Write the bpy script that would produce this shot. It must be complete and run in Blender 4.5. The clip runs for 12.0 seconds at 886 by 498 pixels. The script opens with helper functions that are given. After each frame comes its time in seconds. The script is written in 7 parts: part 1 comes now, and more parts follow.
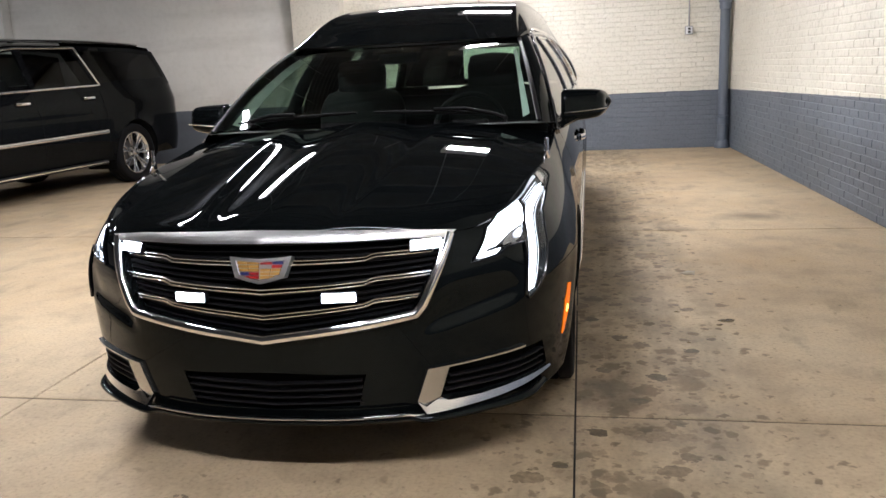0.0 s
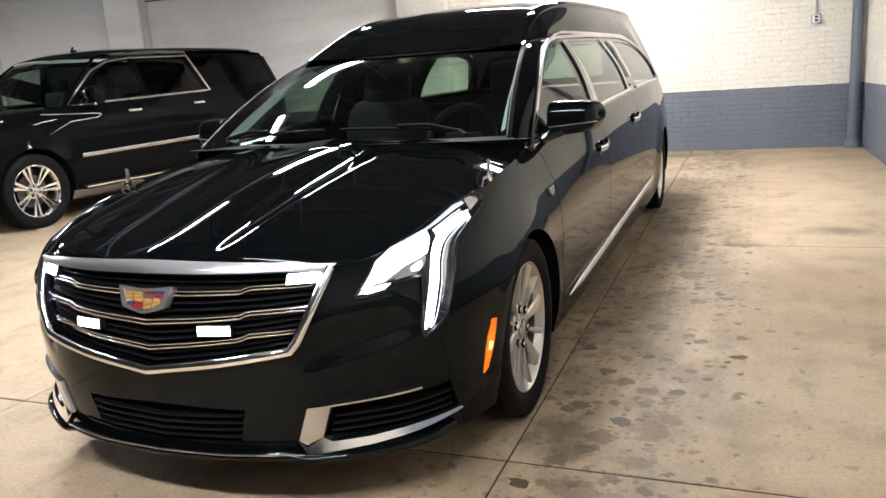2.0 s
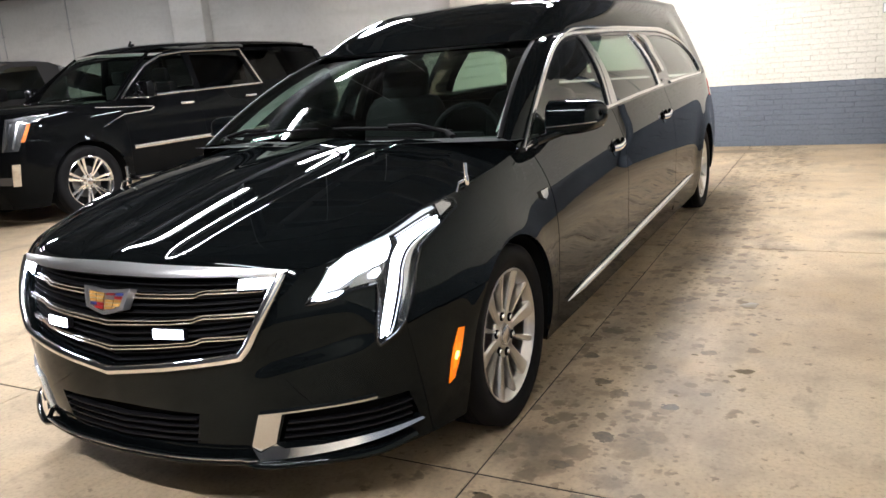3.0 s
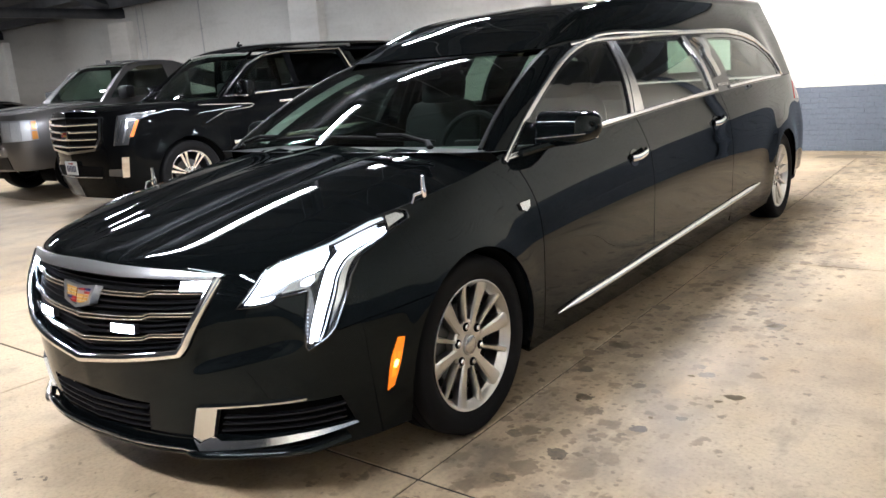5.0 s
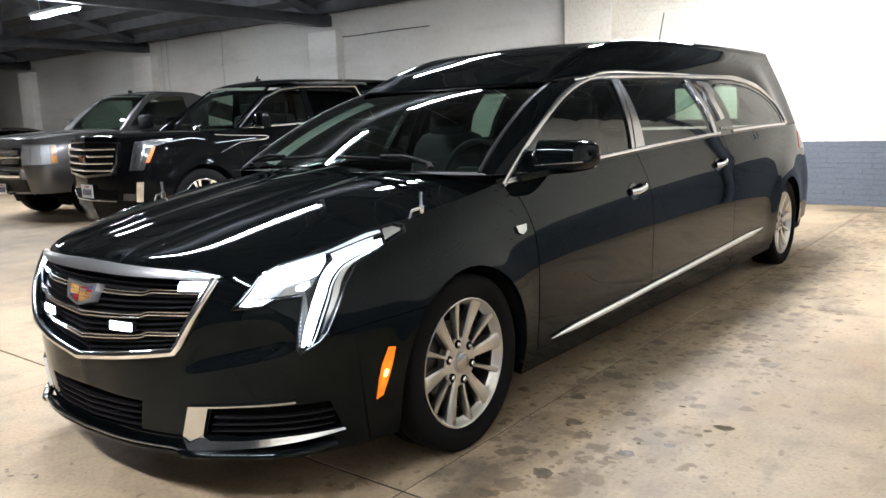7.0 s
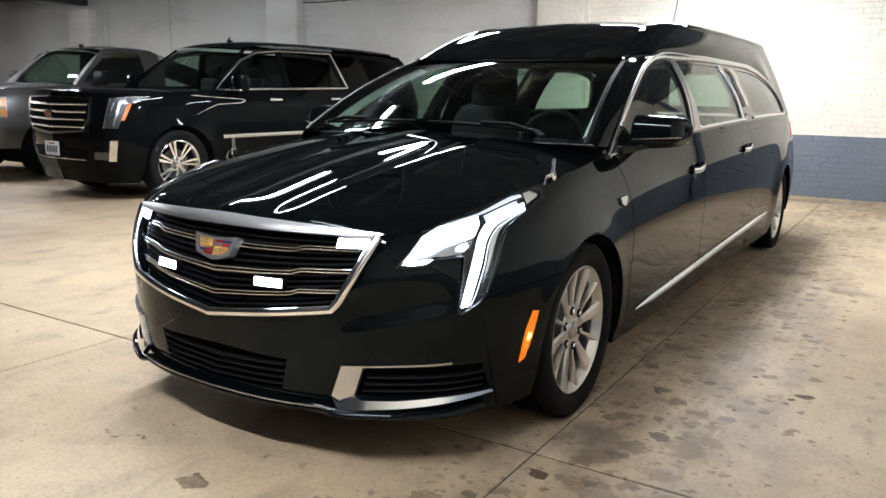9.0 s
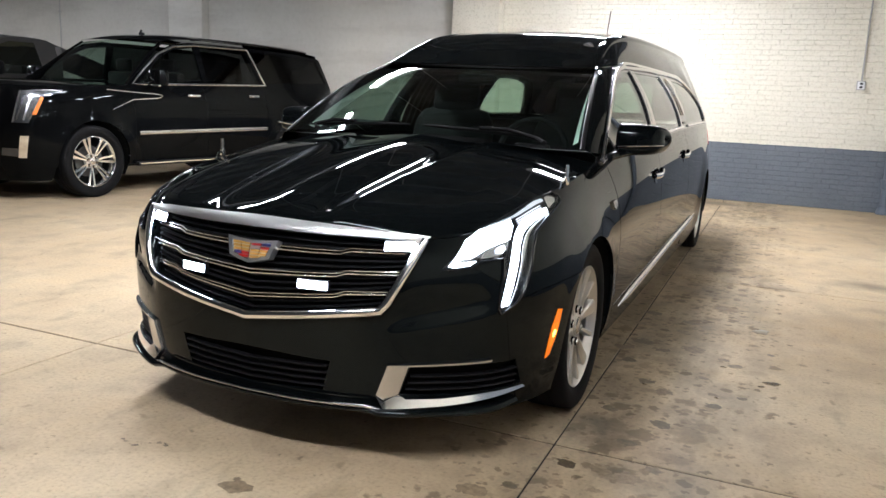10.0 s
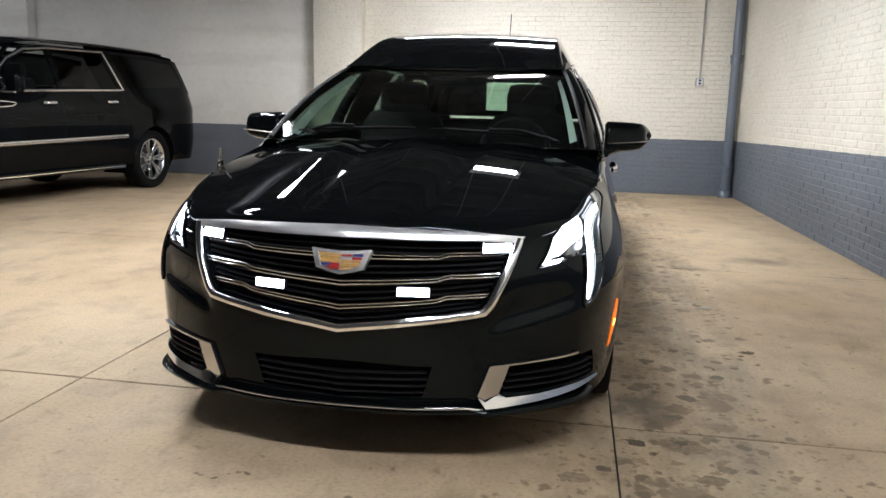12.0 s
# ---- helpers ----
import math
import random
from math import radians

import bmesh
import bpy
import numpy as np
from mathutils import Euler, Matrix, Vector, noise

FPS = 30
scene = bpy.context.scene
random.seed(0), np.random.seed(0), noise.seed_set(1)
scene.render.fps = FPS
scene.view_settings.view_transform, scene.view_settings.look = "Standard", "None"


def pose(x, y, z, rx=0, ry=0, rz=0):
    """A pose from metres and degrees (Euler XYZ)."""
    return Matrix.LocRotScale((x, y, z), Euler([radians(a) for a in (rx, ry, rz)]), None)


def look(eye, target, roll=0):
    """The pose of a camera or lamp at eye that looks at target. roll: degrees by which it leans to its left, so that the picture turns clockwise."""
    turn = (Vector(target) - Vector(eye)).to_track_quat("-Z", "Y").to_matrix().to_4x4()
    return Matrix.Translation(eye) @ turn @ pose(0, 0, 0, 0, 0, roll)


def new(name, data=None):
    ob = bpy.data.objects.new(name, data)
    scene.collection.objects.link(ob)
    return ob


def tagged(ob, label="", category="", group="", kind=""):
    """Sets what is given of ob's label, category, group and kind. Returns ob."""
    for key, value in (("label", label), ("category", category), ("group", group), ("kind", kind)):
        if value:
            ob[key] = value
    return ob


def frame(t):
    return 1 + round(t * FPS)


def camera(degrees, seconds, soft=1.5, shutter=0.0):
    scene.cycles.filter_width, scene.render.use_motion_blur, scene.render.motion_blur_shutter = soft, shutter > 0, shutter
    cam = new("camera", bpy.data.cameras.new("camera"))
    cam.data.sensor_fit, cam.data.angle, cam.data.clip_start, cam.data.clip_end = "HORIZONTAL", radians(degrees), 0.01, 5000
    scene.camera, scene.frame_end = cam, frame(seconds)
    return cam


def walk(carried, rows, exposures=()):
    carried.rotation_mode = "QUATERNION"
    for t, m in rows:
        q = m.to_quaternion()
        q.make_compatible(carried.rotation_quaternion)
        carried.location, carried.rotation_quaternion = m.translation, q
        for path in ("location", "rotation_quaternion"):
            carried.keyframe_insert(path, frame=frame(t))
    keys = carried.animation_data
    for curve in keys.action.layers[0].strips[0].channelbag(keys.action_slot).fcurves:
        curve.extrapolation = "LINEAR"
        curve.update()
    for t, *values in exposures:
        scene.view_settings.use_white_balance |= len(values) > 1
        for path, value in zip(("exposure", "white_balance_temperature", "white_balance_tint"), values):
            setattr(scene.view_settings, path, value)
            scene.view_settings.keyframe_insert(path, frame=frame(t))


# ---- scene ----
cam = camera(59.2, 12.0)
PATH = [
    (0, (1.007, -2.21, 1.31), (0.635, -0.296, 0.864), -2.9),
    (0.5, (1.188, -2.071, 1.295), (0.704, -0.184, 0.84), -3.1),
    (1, (1.366, -1.967, 1.305), (0.794, -0.112, 0.823), -3.8),
    (1.5, (1.608, -1.892, 1.336), (0.943, -0.064, 0.871), -3.9),
    (2, (1.749, -1.809, 1.353), (1.004, -0.006, 0.912), -4.1),
    (2.5, (1.872, -1.694, 1.349), (1.032, 0.067, 0.909), -3.5),
    (3, (2.033, -1.597, 1.365), (1.124, 0.127, 0.913), -4.2),
    (3.2, (2.125, -1.574, 1.373), (1.181, 0.131, 0.924), -4.5),
    (4.8, (2.552, -1.341, 1.398), (1.368, 0.212, 0.965), -4.2),
    (5, (2.594, -1.301, 1.394), (1.401, 0.241, 0.95), -4.2),
    (5.5, (2.681, -1.227, 1.387), (1.423, 0.264, 0.946), -4.5),
    (6, (2.742, -1.208, 1.357), (1.455, 0.266, 0.945), -3.3),
    (6.5, (2.752, -1.227, 1.308), (1.471, 0.265, 0.944), -2.4),
    (6.7, (2.737, -1.256, 1.303), (1.472, 0.255, 0.96), -2.3),
    (8.3, (2.259, -1.737, 1.254), (1.183, -0.088, 0.904), 1.4),
    (8.5, (2.177, -1.741, 1.259), (1.096, -0.098, 0.898), 1.0),
    (9, (2.039, -1.811, 1.252), (1.0, -0.146, 0.869), 1.2),
    (9.5, (1.849, -1.952, 1.249), (0.904, -0.226, 0.89), 1.8),
    (10, (1.624, -2.136, 1.264), (0.846, -0.332, 0.888), 2.6),
    (10.5, (1.419, -2.194, 1.24), (0.751, -0.346, 0.867), 2.7),
    (11, (1.227, -2.256, 1.228), (0.654, -0.381, 0.835), 2.0),
    (11.5, (1.001, -2.38, 1.242), (0.528, -0.475, 0.857), 1.9),
    (12, (0.763, -2.437, 1.246), (0.426, -0.499, 0.886), 1.5),
]
EXPOSURES = [(0, 0.25, 5850, 15), (1.0, 0.5, 5830, 15), (3, 0.74, 5800, 14), (5.0, 0.95, 5600, 13), (6.5, 0.93, 5550, 12), (8.5, 0.67, 5560, 11), (10.5, 0.40, 5700, 12), (12, 0.2, 5700, 12)]
walk(cam, [(t, look(eye, target, roll)) for t, eye, target, roll in PATH], EXPOSURES)

# x, y, z, length, run of the ceiling lamps
# the last four are added out of sight to light the far bays
LAMPS = [(-2.3, 1.87, 3.05, 2.4, "y"), (-2.3, 4.9, 3.05, 1.8, "y"), (-0.5, 7.5, 3.05, 2.2, "x"), (0.9, -2.2, 3.05, 2.4, "x"), (-10.0, 5.0, 3.15, 1.4, "x"), (-12.4, 3.4, 3.15, 1.8, "y"), (-15.2, 3.2, 3.15, 0.9, "y"), (-18.5, 4.3, 3.15, 1.8, "y")]
PANEL_LAMPS = [(0.17, 4.9, 3.05)]
SUV_YAW, PICKUP, SALOON = -4.43, (-9.82, 3.82, 0.5), (-17.5, 4.35, -4.0)

# ---- world and light ----
world = bpy.data.worlds.new("World")
scene.world = world
world.use_nodes = True
world.node_tree.nodes["Background"].inputs[0].default_value = (0.02, 0.021, 0.024, 1)
world.node_tree.nodes["Background"].inputs[1].default_value = 1.0

TUBE_POWER = 250.0
HEAD_POWER = 8.0


# ---- materials ----
def mat(name, base, rough=0.5, metal=0.0, coat=0.0, spec=0.5, emit=None, power=0.0, trans=0.0, ior=1.5):
    m = bpy.data.materials.new(name)
    m.use_nodes = True
    p = m.node_tree.nodes["Principled BSDF"]
    p.inputs["Base Color"].default_value = (*base, 1)
    p.inputs["Roughness"].default_value = rough
    p.inputs["Metallic"].default_value = metal
    p.inputs["Coat Weight"].default_value = coat
    p.inputs["Coat Roughness"].default_value = 0.03
    p.inputs["Specular IOR Level"].default_value = spec
    p.inputs["Transmission Weight"].default_value = trans
    p.inputs["IOR"].default_value = ior
    if emit:
        p.inputs["Emission Color"].default_value = (*emit, 1)
        p.inputs["Emission Strength"].default_value = power
    return m


def nodes_of(m):
    t = m.node_tree
    return t, t.nodes["Principled BSDF"]


def add(t, kind, **values):
    n = t.nodes.new(kind)
    for k, v in values.items():
        if k in n.inputs:
            n.inputs[k].default_value = v
    return n


def noise_of(t, scale, detail=6.0, rough=0.55, coord="Position", stretch=(1, 1, 1)):
    """A noise in real-world size."""
    g = t.nodes.new("ShaderNodeNewGeometry")
    mp = t.nodes.new("ShaderNodeMapping")
    mp.inputs["Scale"].default_value = stretch
    t.links.new(g.outputs["Position"], mp.inputs["Vector"])
    n = add(t, "ShaderNodeTexNoise", Scale=scale, Detail=detail, Roughness=rough)
    t.links.new(mp.outputs["Vector"], n.inputs["Vector"])
    return n


def ramp(t, source, stops):
    r = t.nodes.new("ShaderNodeValToRGB")
    e = r.color_ramp.elements
    while len(e) < len(stops):
        e.new(0.5)
    for i, (at, c) in enumerate(stops):
        e[i].position = at
        e[i].color = (*c, 1) if len(c) == 3 else c
    t.links.new(source, r.inputs["Fac"])
    return r


def mix(t, kind, fac, a, b):
    n = t.nodes.new("ShaderNodeMix")
    n.data_type, n.blend_type = "RGBA", kind
    for socket, v in ((n.inputs[0], fac), (n.inputs[6], a), (n.inputs[7], b)):
        if hasattr(v, "is_linked"):
            t.links.new(v, socket)
        elif isinstance(v, tuple):
            socket.default_value = (*v, 1)
        else:
            socket.default_value = v
    return n


def bump(t, p, height, strength, distance=0.01):
    b = add(t, "ShaderNodeBump", Strength=strength, Distance=distance)
    t.links.new(height, b.inputs["Height"])
    t.links.new(b.outputs["Normal"], p.inputs["Normal"])
    return b


def paint(name, base, rough=0.12, metal=0.0, ior=1.25):
    """Polished car paint under clear coat, with a faint haze of dust."""
    m = mat(name, base, rough, metal, coat=1.0, spec=0.0) if metal else mat(name, base, 0.01, ior=ior)
    t, p = nodes_of(m)
    fine = noise_of(t, 900.0, 2.0)
    if metal:
        n = noise_of(t, 3.0)
        r = ramp(t, n.outputs["Fac"], [(0.35, (rough,) * 3), (0.75, (rough + 0.12,) * 3)])
        t.links.new(r.outputs["Color"], p.inputs["Roughness"])
        p.inputs["Coat IOR"].default_value = ior
    else:
        p.inputs["Specular Tint"].default_value = (0.9, 1.0, 1.0, 1)
    r2 = ramp(t, fine.outputs["Fac"], [(0.3, (0.004,) * 3), (0.8, (0.03,) * 3)])
    t.links.new(r2.outputs["Color"], p.inputs["Coat Roughness" if metal else "Roughness"])
    return m


BLACK = paint("black_car_paint", (0.0028, 0.0036, 0.004))
DULL_BLACK = paint("waxed_black_paint", (0.003, 0.0032, 0.0036), ior=1.17)
GREY_PAINT = paint("grey_metallic_paint", (0.15, 0.145, 0.142), 0.28, 0.6, 1.45)
CHROME = mat("chrome", (0.93, 0.93, 0.94), 0.07, 1.0)
BRUSHED = mat("brushed_chrome", (0.9, 0.9, 0.91), 0.2, 1.0)
BROW = mat("satin_bright_trim", (0.95, 0.95, 0.96), 0.36, 1.0)
POLISHED = mat("polished_trim", (0.95, 0.95, 0.96), 0.12, 1.0)
CREST_SILVER = mat("crest_silver", (0.66, 0.66, 0.66), 0.3, 0.9, coat=0.2)
SATIN = mat("satin_chrome", (0.62, 0.61, 0.6), 0.24, 1.0)
ALLOY = mat("machined_alloy", (0.66, 0.64, 0.61), 0.28, 1.0)
ALLOY_DARK = mat("painted_alloy", (0.1, 0.095, 0.09), 0.45, 0.8)
RUBBER = mat("tyre_rubber", (0.0045, 0.0045, 0.005), 0.7, spec=0.12)
PLASTIC = mat("black_plastic", (0.006, 0.006, 0.007), 0.5, spec=0.2)
GLOSS_PLASTIC = mat("gloss_black_plastic", (0.005, 0.005, 0.006), 0.12, coat=0.6)
DARK = mat("dark_void", (0.003, 0.003, 0.003), 0.9, spec=0.1)
AMBER = mat("amber_lens", (0.8, 0.2, 0.004), 0.2, coat=0.15, emit=(1.0, 0.17, 0.0), power=0.35)
AMBER_WARM = mat("amber_glow", (0.75, 0.17, 0.004), 0.25, coat=0.5, emit=(1.0, 0.25, 0.004), power=0.7)
AMBER_HOT = mat("amber_bulb", (0.9, 0.4, 0.05), 0.3, emit=(1.0, 0.42, 0.06), power=5.0)
AMBER_OFF = mat("amber_reflector", (0.75, 0.2, 0.03), 0.25, coat=0.5)
AMBER_PALE = mat("pale_amber_lens", (0.85, 0.36, 0.07), 0.25, coat=0.5)
LAMP_SILVER = mat("silvered_lamp_cell", (0.62, 0.62, 0.64), 0.45, 0.35, coat=1.0)
RED_LENS = mat("red_lens", (0.5, 0.02, 0.03), 0.2, coat=0.5)
LED = mat("white_led", (1, 1, 1), 0.3, emit=(0.93, 0.97, 1.0), power=HEAD_POWER)
LED_SOFT = mat("soft_white_guide", (0.8, 0.82, 0.84), 0.3, emit=(0.93, 0.97, 1.0), power=0.4)
LED_DIM = mat("white_light_guide", (0.9, 0.9, 0.92), 0.3, emit=(0.93, 0.97, 1.0), power=1.2)
STROBE = mat("lit_strobe_led", (1, 1, 1), 0.3, emit=(0.92, 0.96, 1.0), power=120.0)
REFLECTOR = mat("lamp_reflector", (0.45, 0.45, 0.47), 0.25, 1.0)
LAMP_BRIGHT = mat("faceted_lamp_bowl", (0.4, 0.4, 0.42), 0.35, 0.6, coat=1.0)
LAMP_CLEAR = mat("clear_lamp_bowl", (0.05, 0.05, 0.053), 0.3, 0.3, coat=1.0)
LEATHER = mat("black_leather", (0.007, 0.007, 0.0073), 0.6, spec=0.06)
DASH = mat("dashboard_skin", (0.11, 0.115, 0.112), 0.8, spec=0.2)
GREEN_CLOTH = mat("pale_drape", (0.42, 0.45, 0.42), 0.85)
DAMP = mat("damp_stain", (0.2, 0.145, 0.085), 0.55)
WET = mat("wet_spill", (0.17, 0.125, 0.065), 0.3, spec=0.3)
PLATE = mat("number_plate_white", (0.72, 0.73, 0.75), 0.4)
INK = mat("dark_blue_ink", (0.02, 0.03, 0.1), 0.5)
CREST_RED = mat("crest_red", (0.3, 0.015, 0.015), 0.3, coat=0.5)
CREST_GOLD = mat("crest_gold", (0.5, 0.3, 0.085), 0.4, 0.2)
CREST_BLUE = mat("crest_blue", (0.03, 0.04, 0.16), 0.3, coat=0.5)
TUBE = mat("fluorescent_tube", (1, 1, 1), 0.4, emit=(1.0, 0.955, 0.87), power=TUBE_POWER)
# the same tube set dimmer, so the left floor receives less light
TUBE_DIM = mat("dimmer_fluorescent_tube", (1, 1, 1), 0.4, emit=(1.0, 0.955, 0.87), power=TUBE_POWER * 0.85)
PANEL = mat("lit_lamp_panel", (1, 1, 1), 0.4, emit=(1.0, 0.955, 0.87), power=500.0)
OUTLET_GREY = mat("grey_outlet_plastic", (0.34, 0.34, 0.33), 0.45)
ENAMEL = mat("white_enamel", (0.75, 0.75, 0.72), 0.35)
PAN = mat("grey_lamp_pan", (0.1, 0.1, 0.098), 0.5)
BLUE_METAL = mat("blue_painted_iron", (0.115, 0.135, 0.17), 0.42)
GALV = mat("galvanised_steel", (0.5, 0.5, 0.5), 0.4, 0.8)


def glass_mat(name, tint, rough=0.0, ior=1.52):
    """Thin car glass: a tinted see-through film with a mirror gloss on top."""
    m = bpy.data.materials.new(name)
    m.use_nodes = True
    t = m.node_tree
    t.nodes.clear()
    out = t.nodes.new("ShaderNodeOutputMaterial")
    tr = t.nodes.new("ShaderNodeBsdfTransparent")
    tr.inputs[0].default_value = (*tint, 1)
    gl = t.nodes.new("ShaderNodeBsdfGlossy")
    gl.inputs["Roughness"].default_value = rough
    gl.inputs["Color"].default_value = (1, 1, 1, 1)
    # gloss of a thin pane, the same from both of its sides
    face = add(t, "ShaderNodeLayerWeight", Blend=0.5)
    steep = t.nodes.new("ShaderNodeMath")
    steep.operation = "POWER"
    t.links.new(face.outputs["Facing"], steep.inputs[0])
    steep.inputs[1].default_value = 5.0
    f0 = ((ior - 1) / (ior + 1)) ** 2
    fr = t.nodes.new("ShaderNodeMath")
    fr.operation = "MULTIPLY_ADD"
    t.links.new(steep.outputs[0], fr.inputs[0])
    fr.inputs[1].default_value = 1 - f0
    fr.inputs[2].default_value = f0
    mx = t.nodes.new("ShaderNodeMixShader")
    t.links.new(fr.outputs[0], mx.inputs[0])
    t.links.new(tr.outputs[0], mx.inputs[1])
    t.links.new(gl.outputs[0], mx.inputs[2])
    t.links.new(mx.outputs[0], out.inputs["Surface"])
    return m


WINDSHIELD = glass_mat("green_tint_glass", (0.5, 0.66, 0.57))
SIDE_GLASS = glass_mat("side_glass", (0.42, 0.5, 0.45), ior=2.05)
QUARTER_GLASS = glass_mat("quarter_glass", (0.66, 0.78, 0.71), ior=1.95)
DARK_GLASS = glass_mat("privacy_glass", (0.03, 0.033, 0.033), ior=1.3)
SUV_FRONT = glass_mat("smoked_front_glass", (0.4, 0.45, 0.42), ior=1.5)
LENS = glass_mat("clear_lamp_lens", (0.92, 0.94, 0.95))


def wall_paint():
    """Cream over slate-blue paint on old brick: chips, roller marks and grime."""
    m = mat("painted_brick", (0.7, 0.66, 0.56), 0.55)
    t, p = nodes_of(m)
    g = t.nodes.new("ShaderNodeNewGeometry")
    sep = t.nodes.new("ShaderNodeSeparateXYZ")
    t.links.new(g.outputs["Position"], sep.inputs[0])
    # paint line: level on the back wall, rising along the side wall
    rise = add(t, "ShaderNodeMapRange")
    for k, v in (("From Min", 10.0), ("From Max", 4.0), ("To Min", 0.85), ("To Max", 0.955)):
        rise.inputs[k].default_value = v
    rise.clamp = False
    t.links.new(sep.outputs["Y"], rise.inputs["Value"])
    edge = noise_of(t, 9.0, 4.0)
    w = t.nodes.new("ShaderNodeMath")
    w.operation = "MULTIPLY_ADD"
    t.links.new(edge.outputs["Fac"], w.inputs[0])
    w.inputs[1].default_value = 0.02
    t.links.new(sep.outputs["Z"], w.inputs[2])
    above = t.nodes.new("ShaderNodeMath")
    above.operation = "GREATER_THAN"
    t.links.new(w.outputs[0], above.inputs[0])
    t.links.new(rise.outputs[0], above.inputs[1])
    n1 = noise_of(t, 0.9, 5.0, stretch=(1, 1, 0.6))
    n2 = noise_of(t, 28.0, 5.0)
    cream = ramp(t, n1.outputs["Fac"], [(0.25, (0.66, 0.622, 0.53)), (0.7, (0.755, 0.718, 0.63))])
    blue = ramp(t, n1.outputs["Fac"], [(0.25, (0.112, 0.129, 0.156)), (0.7, (0.15, 0.168, 0.20))])
    c = mix(t, "MIX", above.outputs[0], blue.outputs["Color"], cream.outputs["Color"])
    dirt = ramp(t, n2.outputs["Fac"], [(0.28, (0.8, 0.79, 0.77)), (0.5, (1, 1, 1))])
    c2 = mix(t, "MULTIPLY", 1.0, c.outputs[2], dirt.outputs["Color"])
    t.links.new(c2.outputs[2], p.inputs["Base Color"])
    bump(t, p, n2.outputs["Fac"], 0.35, 0.004)
    return m


def plain_wall():
    m = mat("painted_plaster", (0.62, 0.61, 0.58), 0.7)
    t, p = nodes_of(m)
    g = t.nodes.new("ShaderNodeNewGeometry")
    sep = t.nodes.new("ShaderNodeSeparateXYZ")
    t.links.new(g.outputs["Position"], sep.inputs[0])
    above = t.nodes.new("ShaderNodeMath")
    above.operation = "GREATER_THAN"
    t.links.new(sep.outputs["Z"], above.inputs[0])
    above.inputs[1].default_value = 0.86
    n1 = noise_of(t, 0.5, 6.0)
    n2 = noise_of(t, 14.0, 6.0)
    up = ramp(t, n1.outputs["Fac"], [(0.3, (0.60, 0.585, 0.55)), (0.7, (0.70, 0.685, 0.645))])
    low = ramp(t, n1.outputs["Fac"], [(0.3, (0.105, 0.118, 0.14)), (0.7, (0.135, 0.15, 0.178))])
    c = mix(t, "MIX", above.outputs[0], low.outputs["Color"], up.outputs["Color"])
    dirt = ramp(t, n2.outputs["Fac"], [(0.3, (0.94, 0.94, 0.935)), (0.55, (1, 1, 1))])
    c2 = mix(t, "MULTIPLY", 1.0, c.outputs[2], dirt.outputs["Color"])
    # rubbed smudges and old patching, drawn out along the wall
    n3 = noise_of(t, 1.1, 5.0, 0.6, stretch=(0.35, 1, 2.2))
    smudge = ramp(t, n3.outputs["Fac"], [(0.5, (1, 1, 1)), (0.7, (0.86, 0.855, 0.85))])
    c2 = mix(t, "MULTIPLY", 1.0, c2.outputs[2], smudge.outputs["Color"])
    t.links.new(c2.outputs[2], p.inputs["Base Color"])
    bump(t, p, n2.outputs["Fac"], 0.15, 0.005)
    return m


